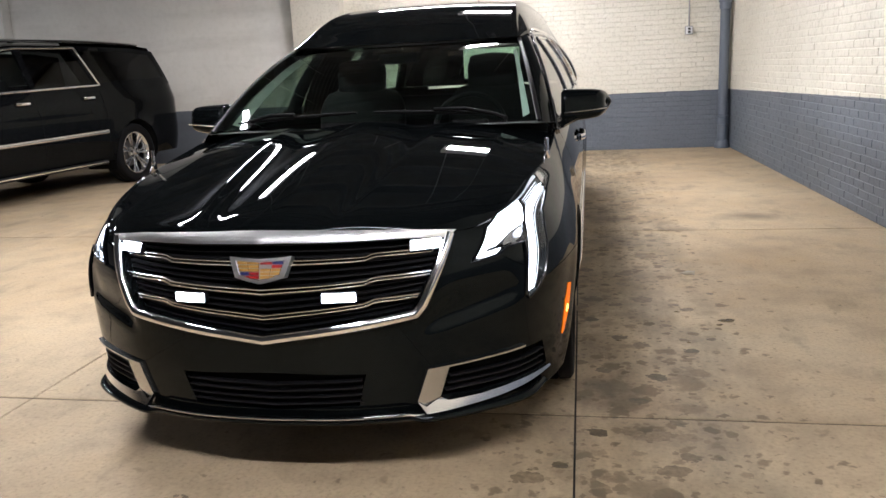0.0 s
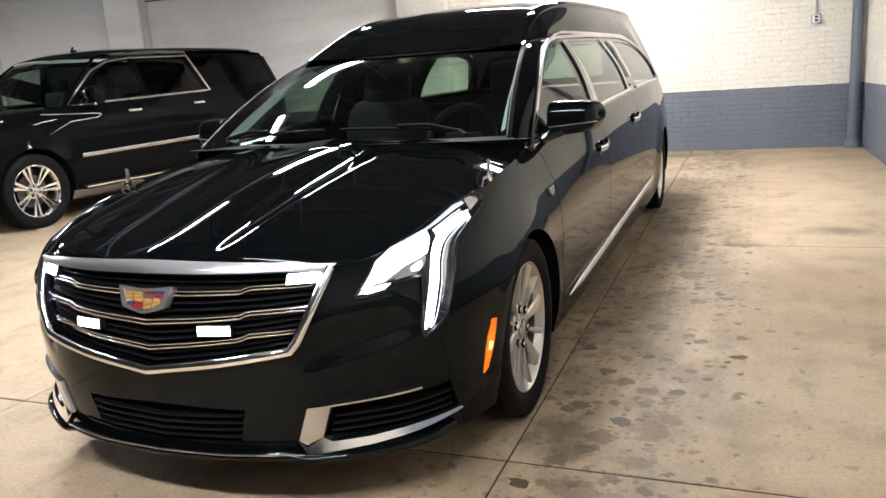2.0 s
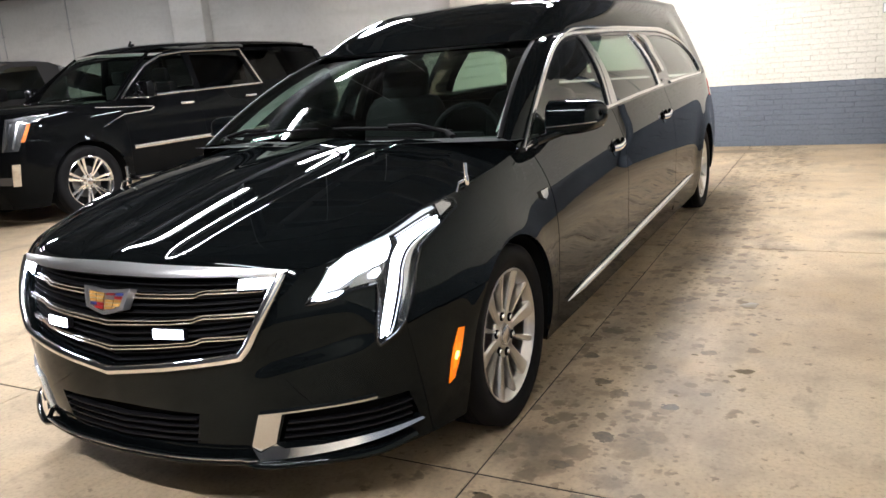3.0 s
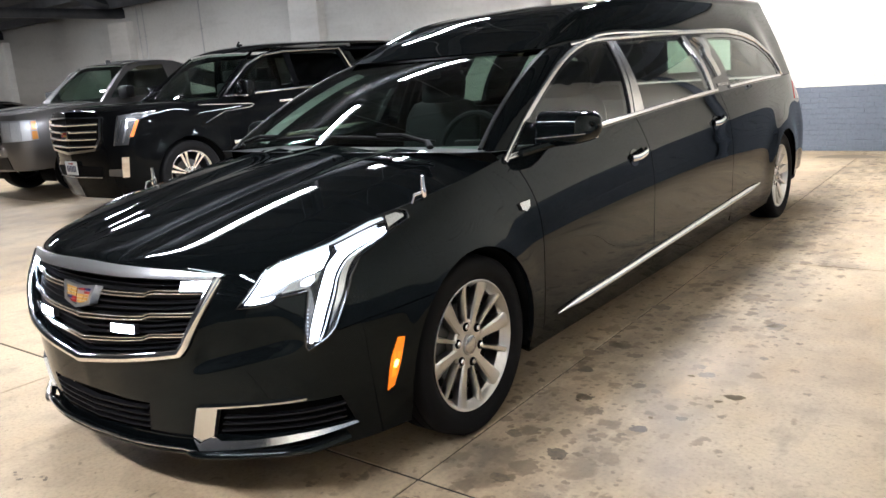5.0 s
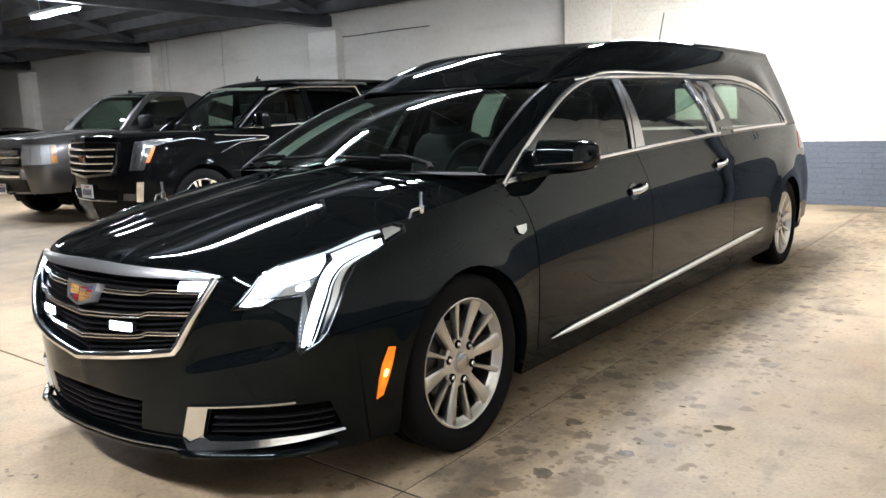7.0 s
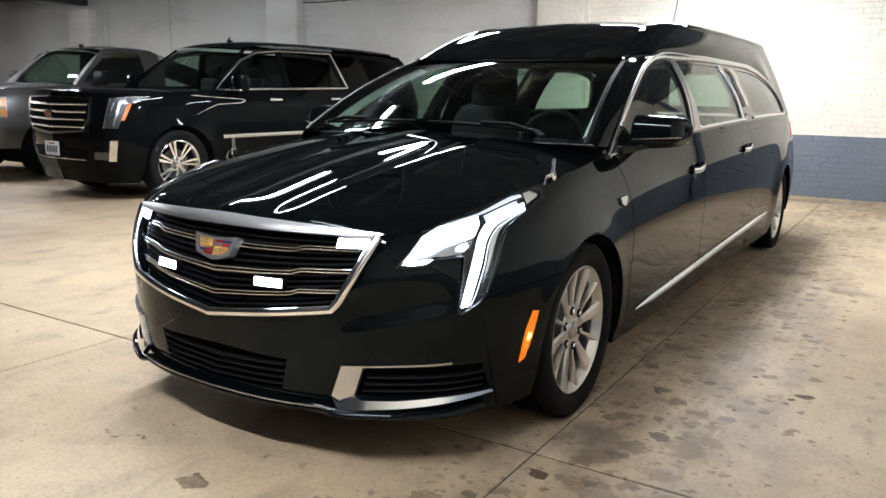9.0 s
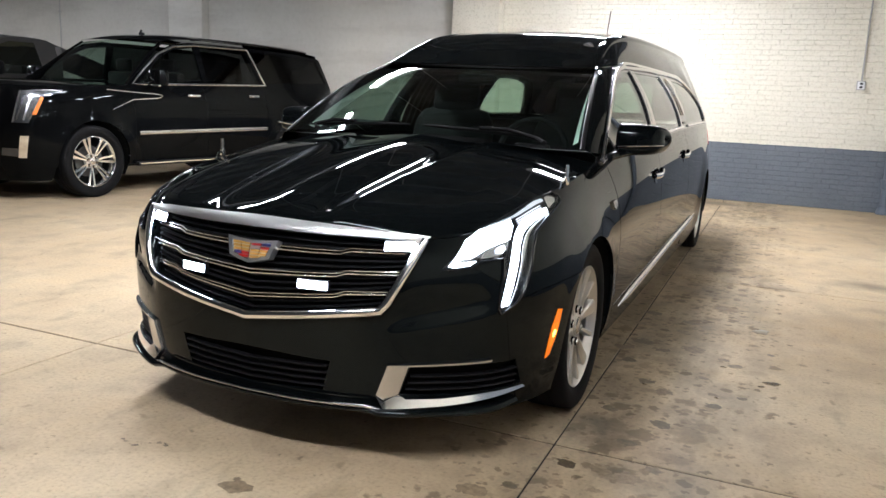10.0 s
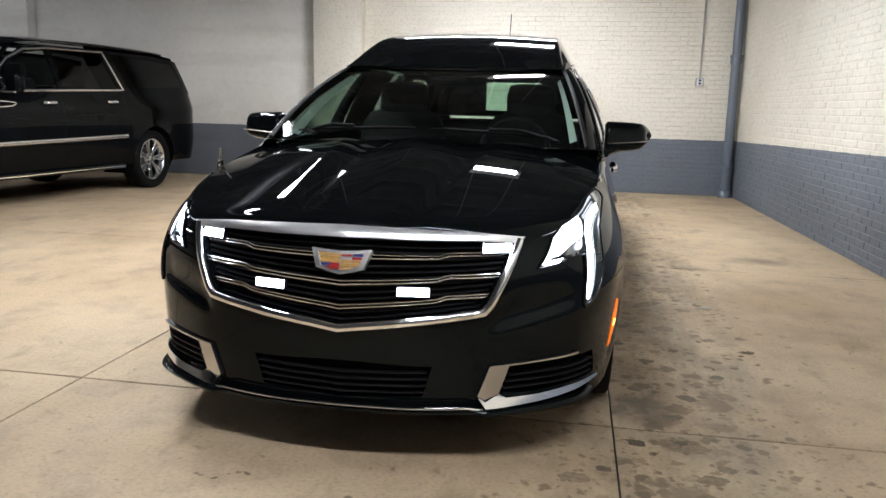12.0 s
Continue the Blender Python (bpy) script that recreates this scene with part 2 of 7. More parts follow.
def concrete():
    """Sealed warehouse slab: tan blotches, tyre grime, oil drips, and soft shadow painted beside the hearse."""
    m = mat("sealed_concrete", (0.36, 0.31, 0.24), 0.5)
    t, p = nodes_of(m)
    big = noise_of(t, 0.55, 6.0, 0.6)
    mid = noise_of(t, 3.2, 8.0, 0.62)
    fine = noise_of(t, 60.0, 4.0, 0.6)
    c1 = ramp(t, big.outputs["Fac"], [(0.3, (0.36, 0.262, 0.158)), (0.5, (0.475, 0.365, 0.236)), (0.72, (0.575, 0.462, 0.312))])
    c2 = ramp(t, mid.outputs["Fac"], [(0.28, (0.72, 0.70, 0.68)), (0.5, (1, 1, 1)), (0.75, (1.12, 1.11, 1.08))])
    c3 = ramp(t, fine.outputs["Fac"], [(0.28, (0.74, 0.73, 0.72)), (0.45, (0.97, 0.97, 0.97)), (0.7, (1.08, 1.08, 1.07))])
    a = mix(t, "MULTIPLY", 1.0, c1.outputs["Color"], c2.outputs["Color"])
    b = mix(t, "MULTIPLY", 1.0, a.outputs[2], c3.outputs["Color"])
    # oil drips: dark spots of many sizes, thick along the strip beside the parking bay
    g = t.nodes.new("ShaderNodeNewGeometry")
    sep = t.nodes.new("ShaderNodeSeparateXYZ")
    t.links.new(g.outputs["Position"], sep.inputs[0])
    lane = add(t, "ShaderNodeMapRange")
    lane.interpolation_type = "SMOOTHSTEP"
    off = t.nodes.new("ShaderNodeMath")
    off.operation = "SUBTRACT"
    off.inputs[1].default_value = 1.2
    t.links.new(sep.outputs["X"], off.inputs[0])
    ab = t.nodes.new("ShaderNodeMath")
    ab.operation = "ABSOLUTE"
    t.links.new(off.outputs[0], ab.inputs[0])
    for k, v in (("From Min", 0.15), ("From Max", 0.85), ("To Min", 1.0), ("To Max", 0.0)):
        lane.inputs[k].default_value = v
    t.links.new(ab.outputs[0], lane.inputs["Value"])
    total = None
    crowd = noise_of(t, 1.7, 3.0)
    many = ramp(t, crowd.outputs["Fac"], [(0.35, (0, 0, 0)), (0.62, (1, 1, 1))])
    near = mix(t, "MULTIPLY", 1.0, lane.outputs[0], many.outputs["Color"])
    near2 = mix(t, "MIX", 0.45, near.outputs[2], lane.outputs[0])
    for scale, size, dark in ((4.6, 0.42, 0.5), (8.5, 0.48, 0.74), (15.0, 0.46, 0.74), (26.0, 0.42, 0.6)):
        warp_n = noise_of(t, scale * 2.0, 3.0, 0.55)
        warp = mix(t, "ADD", 1.0 / scale, g.outputs["Position"], warp_n.outputs["Color"])
        drip = add(t, "ShaderNodeTexVoronoi", Scale=scale)
        drip.voronoi_dimensions = "2D"
        t.links.new(warp.outputs[2], drip.inputs["Vector"])
        sc = t.nodes.new("ShaderNodeSeparateXYZ")
        t.links.new(drip.outputs["Color"], sc.inputs[0])
        # each cell has its own chance, size and depth; the lane raises the chance
        chance = t.nodes.new("ShaderNodeMath")
        chance.operation = "MULTIPLY_ADD"
        t.links.new(near2.outputs[2], chance.inputs[0])
        chance.inputs[1].default_value = 0.52
        t.links.new(sc.outputs[0], chance.inputs[2])
        grow = add(t, "ShaderNodeMapRange")
        for k, v in (("From Min", 0.84), ("From Max", 1.34), ("To Min", 0.0), ("To Max", size)):
            grow.inputs[k].default_value = v
        t.links.new(chance.outputs[0], grow.inputs["Value"])
        left = t.nodes.new("ShaderNodeMath")
        left.operation = "SUBTRACT"
        t.links.new(grow.outputs[0], left.inputs[0])
        t.links.new(drip.outputs["Distance"], left.inputs[1])
        spot = ramp(t, left.outputs[0], [(0.0, (0, 0, 0)), (0.05, (dark * 0.62,) * 3), (0.16, (dark,) * 3)])
        depth = ramp(t, sc.outputs[1], [(0.0, (0.35,) * 3), (1.0, (1, 1, 1))])
        one = mix(t, "MULTIPLY", 1.0, spot.outputs["Color"], depth.outputs["Color"])
        total = one.outputs[2] if total is None else mix(t, "LIGHTEN", 1.0, total, one.outputs[2]).outputs[2]
    # grime smears; along the sill they also carry the hearse's soft shadow as colour
    smear_shade = noise_of(t, 2.6, 8.0, 0.68, stretch=(1.4, 0.6, 1))
    sm = ramp(t, smear_shade.outputs["Fac"], [(0.40, (0, 0, 0)), (0.62, (0.58, 0.58, 0.58))])
    k3 = mix(t, "MULTIPLY", 1.0, sm.outputs["Color"], lane.outputs[0])
    far = ramp(t, smear_shade.outputs["Fac"], [(0.56, (0, 0, 0)), (0.72, (0.45, 0.45, 0.45))])
    k4 = mix(t, "LIGHTEN", 1.0, k3.outputs[2], far.outputs["Color"])
    d1 = mix(t, "MIX", k4.outputs[2], b.outputs[2], (0.14, 0.115, 0.082))
    # old oil smudges with soft edges; the last two are long dark patches by the sill
    for x, y, rx, ry, k in ((2.32, 4.53, 0.34, 0.22, 0.6), (1.65, 4.03, 0.2, 0.13, 0.55), (1.22, 4.5, 0.22, 0.2, 0.6), (1.07, 0.84, 0.17, 0.26, 0.82), (1.19, 0.46, 0.09, 0.07, 0.6), (1.05, 1.35, 0.14, 0.3, 0.42), (1.12, 2.3, 0.2, 0.5, 0.36)):
        mp = t.nodes.new("ShaderNodeMapping")
        mp.vector_type = "POINT"
        mp.inputs["Location"].default_value = (-x / rx, -y / ry, 0)
        mp.inputs["Scale"].default_value = (1 / rx, 1 / ry, 1)
        t.links.new(g.outputs["Position"], mp.inputs["Vector"])
        wob = mix(t, "ADD", 0.9, mp.outputs["Vector"], noise_of(t, 7.0, 5.0, 0.65).outputs["Color"])
        ball = t.nodes.new("ShaderNodeVectorMath")
        ball.operation = "DISTANCE"
        t.links.new(wob.outputs[2], ball.inputs[0])
        ball.inputs[1].default_value = (0.45, 0.45, 0.45)
        soft_ = ramp(t, ball.outputs["Value"], [(0.15, (k, k, k)), (1.0, (0, 0, 0))])
        d1 = mix(t, "MIX", soft_.outputs["Color"], d1.outputs[2], (0.075, 0.06, 0.045))
    d2 = mix(t, "MIX", total, d1.outputs[2], (0.088, 0.060, 0.033))
    t.links.new(d2.outputs[2], p.inputs["Base Color"])
    r = ramp(t, mid.outputs["Fac"], [(0.3, (0.55, 0.55, 0.55)), (0.7, (0.8, 0.8, 0.8))])
    t.links.new(r.outputs["Color"], p.inputs["Roughness"])
    bump(t, p, fine.outputs["Fac"], 0.12, 0.003)
    return m


def ceiling_paint():
    m = mat("dark_ceiling_paint", (0.06, 0.064, 0.07), 0.6)
    t, p = nodes_of(m)
    n = noise_of(t, 3.0)
    r = ramp(t, n.outputs["Fac"], [(0.3, (0.036, 0.039, 0.043)), (0.7, (0.08, 0.085, 0.095))])
    t.links.new(r.outputs["Color"], p.inputs["Base Color"])
    return m


def wet_film():
    """A thin wrinkled film of spilt water that glints here and there."""
    m = mat("wrinkled_wet_film", (0.25, 0.19, 0.115), 0.12, spec=0.6)
    t, p = nodes_of(m)
    bump(t, p, noise_of(t, 75.0, 5.0, 0.7).outputs["Fac"], 1.0, 0.02)
    return m


def oil_mark():
    """Old oil soaked into the slab, each mark a little lighter or darker."""
    m = mat("soaked_oil", (0.16, 0.115, 0.066), 0.5)
    t, p = nodes_of(m)
    info = t.nodes.new("ShaderNodeObjectInfo")
    own = ramp(t, info.outputs["Random"], [(0.0, (0.62, 0.6, 0.58)), (1.0, (1.5, 1.5, 1.5))])
    grain = ramp(t, noise_of(t, 38.0, 5.0, 0.65).outputs["Fac"], [(0.3, (0.1, 0.072, 0.042)), (0.7, (0.21, 0.155, 0.093))])
    c = mix(t, "MULTIPLY", 1.0, grain.outputs["Color"], own.outputs["Color"])
    t.links.new(c.outputs[2], p.inputs["Base Color"])
    return m


FILM, OIL = wet_film(), oil_mark()
BRICK, PLASTER, CONCRETE, DECK = wall_paint(), plain_wall(), concrete(), ceiling_paint()
JOINT = mat("joint_filler", (0.02, 0.017, 0.015), 0.9)


# ---- mesh tools ----
def thing(name, m=None, label="", category="", group="", kind=""):
    ob = new(name)
    ob.empty_display_size = 0.1
    if m:
        ob.matrix_world = m
    return tagged(ob, label, category, group, kind)


def part(name, bm, material, parent=None, label="", smooth=True, angle=35):
    me = bpy.data.meshes.new(name)
    if smooth:
        for e in bm.edges:
            if len(e.link_faces) == 2 and e.calc_face_angle(0) > radians(angle):
                e.smooth = False
        for f in bm.faces:
            f.smooth = True
    bm.to_mesh(me)
    bm.free()
    me.materials.append(material)
    ob = new(name, me)
    ob.parent = parent
    if label:
        ob["label"] = label
    return ob


def box(bm, x0, x1, y0, y1, z0, z1, bevel=0.0, m=None):
    vs = [bm.verts.new(Vector((x, y, z))) for x in (x0, x1) for y in (y0, y1) for z in (z0, z1)]
    fs = [(0, 1, 3, 2), (4, 6, 7, 5), (0, 4, 5, 1), (2, 3, 7, 6), (0, 2, 6, 4), (1, 5, 7, 3)]
    faces = [bm.faces.new([vs[i] for i in f]) for f in fs]
    if bevel:
        es = {e for f in faces for e in f.edges}
        got = bmesh.ops.bevel(bm, geom=list(es), offset=bevel, segments=2, affect="EDGES", profile=0.5)
        vs = list({v for f in got["faces"] for v in f.verts} | {v for v in vs if v.is_valid})
    if m is not None:
        bmesh.ops.transform(bm, matrix=m, verts=vs)
    return bm


def box_part(name, dims, material, parent=None, label="", bevel=0.0, m=None):
    bm = bmesh.new()
    box(bm, *dims, bevel=bevel, m=m)
    return part(name, bm, material, parent, label)


def lathe(bm, profile, n=48, axis="x", centre=(0, 0, 0), caps=True):
    """Turns rows of (along, radius) about an axis."""
    rings = []
    for a, r in profile:
        ring = []
        for i in range(n):
            c, s = r * math.cos(2 * math.pi * i / n), r * math.sin(2 * math.pi * i / n)
            p = {"x": (a, c, s), "y": (c, a, s), "z": (c, s, a)}[axis]
            ring.append(bm.verts.new(Vector(p) + Vector(centre)))
        rings.append(ring)
    for p, q in zip(rings, rings[1:]):
        for i in range(n):
            bm.faces.new((p[i], p[(i + 1) % n], q[(i + 1) % n], q[i]))
    for ring in (rings[0], rings[-1]) if caps else ():
        if (ring[0].co - ring[n // 2].co).length > 1e-4:
            bm.faces.new(ring)
    bmesh.ops.recalc_face_normals(bm, faces=bm.faces)
    return bm


def sweep(bm, path, width, height, normals=None, n=8, closed=False, taper=None):
    """An oval rod along a path. width lies across the path in the surface, height along the normals."""
    path = [Vector(p) for p in path]
    rings = []
    for i, p in enumerate(path):
        if closed:
            d = path[(i + 1) % len(path)] - path[i - 1]
        else:
            d = path[min(i + 1, len(path) - 1)] - path[max(i - 1, 0)]
        d.normalize()
        up = Vector(normals[i]) if normals else Vector((0, 0, 1))
        across = d.cross(up)
        if across.length < 1e-5:
            across = d.cross(Vector((1, 0, 0)))
        across.normalize()
        up = across.cross(d).normalized()
        k = taper(i / max(len(path) - 1, 1)) if taper else 1.0
        rings.append([bm.verts.new(p + across * (width * k / 2 * math.cos(a)) + up * (height * k / 2 * math.sin(a))) for a in [2 * math.pi * j / n for j in range(n)]])
    for p, q in list(zip(rings, rings[1:])) + ([(rings[-1], rings[0])] if closed else []):
        for j in range(n):
            bm.faces.new((p[j], p[(j + 1) % n], q[(j + 1) % n], q[j]))
    if not closed:
        bm.faces.new(rings[0])
        bm.faces.new(rings[-1])
    bmesh.ops.recalc_face_normals(bm, faces=bm.faces)
    return bm


def inside(p, poly):
    hit, n = False, len(poly)
    for i in range(n):
        (x0, y0), (x1, y1) = poly[i], poly[i - 1]
        if (y0 > p[1]) != (y1 > p[1]) and p[0] < (x1 - x0) * (p[1] - y0) / (y1 - y0) + x0:
            hit = not hit
    return hit


def patch(mapper, outline, step=(0.05, 0.03), holes=(), flange=0.0, thick=0.0, flip=False):
    """A piece of a curved surface: the outline and its holes are drawn flat, cut finely, and laid on by mapper(a, b)."""
    bm = bmesh.new()
    a0, a1 = min(p[0] for p in outline) - 1e-4, max(p[0] for p in outline) + 1e-4
    b0, b1 = min(p[1] for p in outline) - 1e-4, max(p[1] for p in outline) + 1e-4
    bm.faces.new([bm.verts.new((a, b, 0)) for a, b in ((a0, b0), (a1, b0), (a1, b1), (a0, b1))])

    def cut(co, no):
        bmesh.ops.bisect_plane(bm, geom=bm.verts[:] + bm.edges[:] + bm.faces[:], dist=1e-5, plane_co=co, plane_no=no)

    for n in range(1, int((a1 - a0) / step[0]) + 1):
        cut((a0 + n * (a1 - a0) / (int((a1 - a0) / step[0]) + 1), 0, 0), (1, 0, 0))
    for n in range(1, int((b1 - b0) / step[1]) + 1):
        cut((0, b0 + n * (b1 - b0) / (int((b1 - b0) / step[1]) + 1), 0), (0, 1, 0))
    for poly in (outline, *holes):
        for i in range(len(poly)):
            (x0, y0), (x1, y1) = poly[i - 1], poly[i]
            pad = 0.002
            near = [f for f in bm.faces if max(v.co.x for v in f.verts) > min(x0, x1) - pad and min(v.co.x for v in f.verts) < max(x0, x1) + pad
                    and max(v.co.y for v in f.verts) > min(y0, y1) - pad and min(v.co.y for v in f.verts) < max(y0, y1) + pad]
            geom = {*near} | {e for f in near for e in f.edges} | {v for f in near for v in f.verts}
            if math.hypot(x1 - x0, y1 - y0) > 1e-6:
                bmesh.ops.bisect_plane(bm, geom=list(geom), dist=1e-5, plane_co=(x0, y0, 0), plane_no=(y1 - y0, x0 - x1, 0))
    doomed = []
    for f in bm.faces:
        c = f.calc_center_median()
        if not inside(c, outline) or any(inside(c, h) for h in holes):
            doomed.append(f)
    bmesh.ops.delete(bm, geom=doomed, context="FACES")
    for v in bm.verts:
        v.co = Vector(mapper(v.co.x, v.co.y))
    if flip:
        bmesh.ops.reverse_faces(bm, faces=bm.faces[:])
    bm.normal_update()
    depth = flange or thick
    if depth:
        front = bm.faces[:]
        normal = {v: v.normal.copy() for v in bm.verts}
        rim = [e for e in bm.edges if e.is_boundary]
        if thick:
            back = bmesh.ops.duplicate(bm, geom=bm.verts[:] + bm.edges[:] + front)
            old = {v: back["vert_map"][v] for v in normal}
            for v, w in old.items():
                w.co = v.co - normal[v] * thick
            bmesh.ops.reverse_faces(bm, faces=[g for g in back["geom"] if isinstance(g, bmesh.types.BMFace)])
            for e in rim:
                a, b = e.verts
                bm.faces.new((b, a, old[a], old[b]) if e.link_faces[0].loops[0] else (a, b, old[b], old[a]))
            bmesh.ops.recalc_face_normals(bm, faces=bm.faces)
        else:
            got = bmesh.ops.extrude_edge_only(bm, edges=rim)
            for v in [g for g in got["geom"] if isinstance(g, bmesh.types.BMVert)]:
                twin = min((o for e in v.link_edges for o in [e.other_vert(v)] if o in normal), key=lambda o: (o.co - v.co).length)
                v.co = twin.co - normal[twin] * flange
    return bm


def grid(place, us, vs, flip=False, close=False):
    """A sheet of place(u, v) over two rows of numbers."""
    bm = bmesh.new()
    pts = [[bm.verts.new(Vector(place(u, v))) for v in vs] for u in us]
    for i in range(len(us) - 1):
        for j in range(len(vs) - 1):
            q = [pts[i][j], pts[i + 1][j], pts[i + 1][j + 1], pts[i][j + 1]]
            try:
                bm.faces.new(q[::-1] if flip else q)
            except ValueError:
                pass
    bmesh.ops.remove_doubles(bm, verts=bm.verts, dist=1e-5)
    return bm


def steps(a, b, n):
    return [a + (b - a) * i / n for i in range(n + 1)]


# ---- setting ----
WALL_BACK, WALL_LEFT, WALL_FRONT, DECK_Z = 10.0, -26.0, -7.0, 3.55


def side_x(y):
    """Face of the side wall, which runs a little askew."""
    return 3.03 + (10.0 - y) * 0.024


floor = tagged(box_part("floor", (WALL_LEFT - 0.3, 4.2, WALL_FRONT - 0.3, WALL_BACK + 0.3, -0.3, -0.0045), JOINT), "dark filler bed under tan concrete floor slabs", "floor", kind="structure")
slab_x = [0.945 + 2.348 * k for k in range(-11, 2)]
slab_y = [0.59 + 3.41 * k for k in range(-2, 3)]
xs_ = [WALL_LEFT - 0.2, *[x for x in slab_x if WALL_LEFT < x < 3.2], 4.0]
ys_ = [WALL_FRONT - 0.2, *slab_y, WALL_BACK + 0.2]

wall_back = tagged(box_part("wall_back", (WALL_LEFT - 0.3, 4.2, WALL_BACK + 0.006, WALL_BACK + 0.35, -0.3, DECK_Z), BRICK), "cream over slate-blue painted brick back wall", "wall", kind="structure")
bm = bmesh.new()
q = [(side_x(WALL_BACK + 0.3) + 0.006, WALL_BACK + 0.006), (side_x(WALL_FRONT - 0.3) + 0.006, WALL_FRONT - 0.3), (4.6, WALL_FRONT - 0.3), (4.6, WALL_BACK + 0.006)]
lo = [bm.verts.new((x, y, -0.3)) for x, y in q]
hi = [bm.verts.new((x, y, 6.2)) for x, y in q]
bm.faces.new(lo[::-1]), bm.faces.new(hi)
for i in range(4):
    bm.faces.new((lo[i], lo[(i + 1) % 4], hi[(i + 1) % 4], hi[i]))
bmesh.ops.recalc_face_normals(bm, faces=bm.faces)
wall_side = tagged(part("wall_side", bm, BRICK, smooth=False), "cream over slate-blue painted brick side wall", "wall", kind="structure")
tagged(box_part("wall_left", (WALL_LEFT - 0.3, WALL_LEFT, WALL_FRONT, WALL_BACK, -0.3, 6.2), PLASTER), "plain pale far wall", "wall", kind="structure")
# out of sight; its dark finish is invented to keep bumper and bonnet reflections low
tagged(box_part("wall_front", (WALL_LEFT, 3.6, WALL_FRONT - 0.3, WALL_FRONT, -0.3, DECK_Z), DECK), "unseen dark wall that dims reflections on the hearse nose", "wall", kind="structure")
# pale rendered face of the bays beside the brick bay
tagged(box_part("wall_render", (WALL_LEFT, -3.6, WALL_BACK - 0.02, WALL_BACK + 0.1, -0.05, DECK_Z), PLASTER), "pale grey rendered wall behind the parked cars", "wall", kind="structure")

PILASTERS = (-3.14, -9.0, -15.5, -21.9)
for x in PILASTERS:
    bm = bmesh.new()
    box(bm, x - 0.4, x + 0.4, WALL_BACK - 0.22, WALL_BACK + 0.05, -0.05, 3.1, bevel=0.012)
    pil = part("pilaster", bm, BRICK if x > -4 else PLASTER)
    tagged(pil, "painted brick pilaster on the back wall", "pilaster", kind="structure")

def deck_z(y):
    """Underside of the pitched deck: it climbs from both long walls to a ridge."""
    return 3.5 + 0.30 * (min(WALL_BACK - y, y - WALL_FRONT))


RIDGE_Y = (WALL_BACK + WALL_FRONT) / 2
ceiling_bm = bmesh.new()
for y0, y1 in ((WALL_BACK + 0.35, RIDGE_Y), (RIDGE_Y, WALL_FRONT - 0.35)):
    quad = [(x, y, deck_z(y) + dz) for dz in (0.0, 0.15) for x, y in ((WALL_LEFT - 0.3, y0), (4.6, y0), (4.6, y1), (WALL_LEFT - 0.3, y1))]
    vs_ = [ceiling_bm.verts.new(p) for p in quad]
    for f4 in ((0, 1, 2, 3), (7, 6, 5, 4), (0, 4, 5, 1), (1, 5, 6, 2), (2, 6, 7, 3), (3, 7, 4, 0)):
        ceiling_bm.faces.new([vs_[k] for k in f4])
for n in range(25):
    y = WALL_BACK - 0.35 - n * 0.68
    z = deck_z(y)
    box(ceiling_bm, WALL_LEFT, 3.6, y - 0.04, y + 0.04, z - 0.2, z + 0.03)
bmesh.ops.recalc_face_normals(ceiling_bm, faces=ceiling_bm.faces)
tagged(part("ceiling", ceiling_bm, DECK, smooth=False), "dark grey painted timber deck with joists", "ceiling", kind="structure")
for x in PILASTERS:
    truss = thing("roof_truss", pose(x, 0, 0), "dark painted roof truss with a level tie and raked rafters", "truss", kind="structure")
    box_part("tie_beam", (-0.11, 0.11, WALL_FRONT, WALL_BACK - 0.01, 3.2, 3.4), DECK, truss)
    for y0, y1 in ((WALL_BACK - 0.02, RIDGE_Y), (WALL_FRONT + 0.02, RIDGE_Y)):
        bm = bmesh.new()
        sweep(bm, [(0, y, deck_z(y) - 0.13) for y in steps(y0, y1, 4)], 0.2, 0.26, None, 4)
        part("rafter", bm, DECK, truss, smooth=False)
    for y in (6.5, 3.8, RIDGE_Y, -0.8, -3.5):
        box_part("post", (-0.05, 0.05, y - 0.05, y + 0.05, 3.4, deck_z(y) - 0.2), DECK, truss)


# ---- lamps ----
def tube_lamp(x, y, z, length, along="y", lit=None):
    """A two-tube fluorescent batten hung from the beams."""
    lamp = thing("ceiling_lamp", pose(x, y, z, 0, 0, 0 if along == "y" else 90), "grey pan lamp with two lit fluorescent tubes", "lamp", "ceiling lamps")
    box_part("housing", (-0.075, 0.075, -length / 2 - 0.03, length / 2 + 0.03, 0.04, 0.10), PAN, lamp, "grey painted pan", bevel=0.008)
    for dx in (-0.028, 0.028):
        bm = bmesh.new()
        lathe(bm, [(-length / 2, 0.0), (-length / 2, 0.013), (length / 2, 0.013), (length / 2, 0.0)], 12, "y", (dx, 0, 0.012))
        part("tube", bm, lit or TUBE, lamp)
    for dy in (-length / 2 + 0.2, length / 2 - 0.2):
        bm = bmesh.new()
        lathe(bm, [(0.1, 0.006), (deck_z(y) - z + 0.03 if along == "x" else deck_z(y + dy) - z + 0.03, 0.006)], 6, "z", (0, dy, 0))
        part("hanger", bm, GALV, lamp)
    return lamp


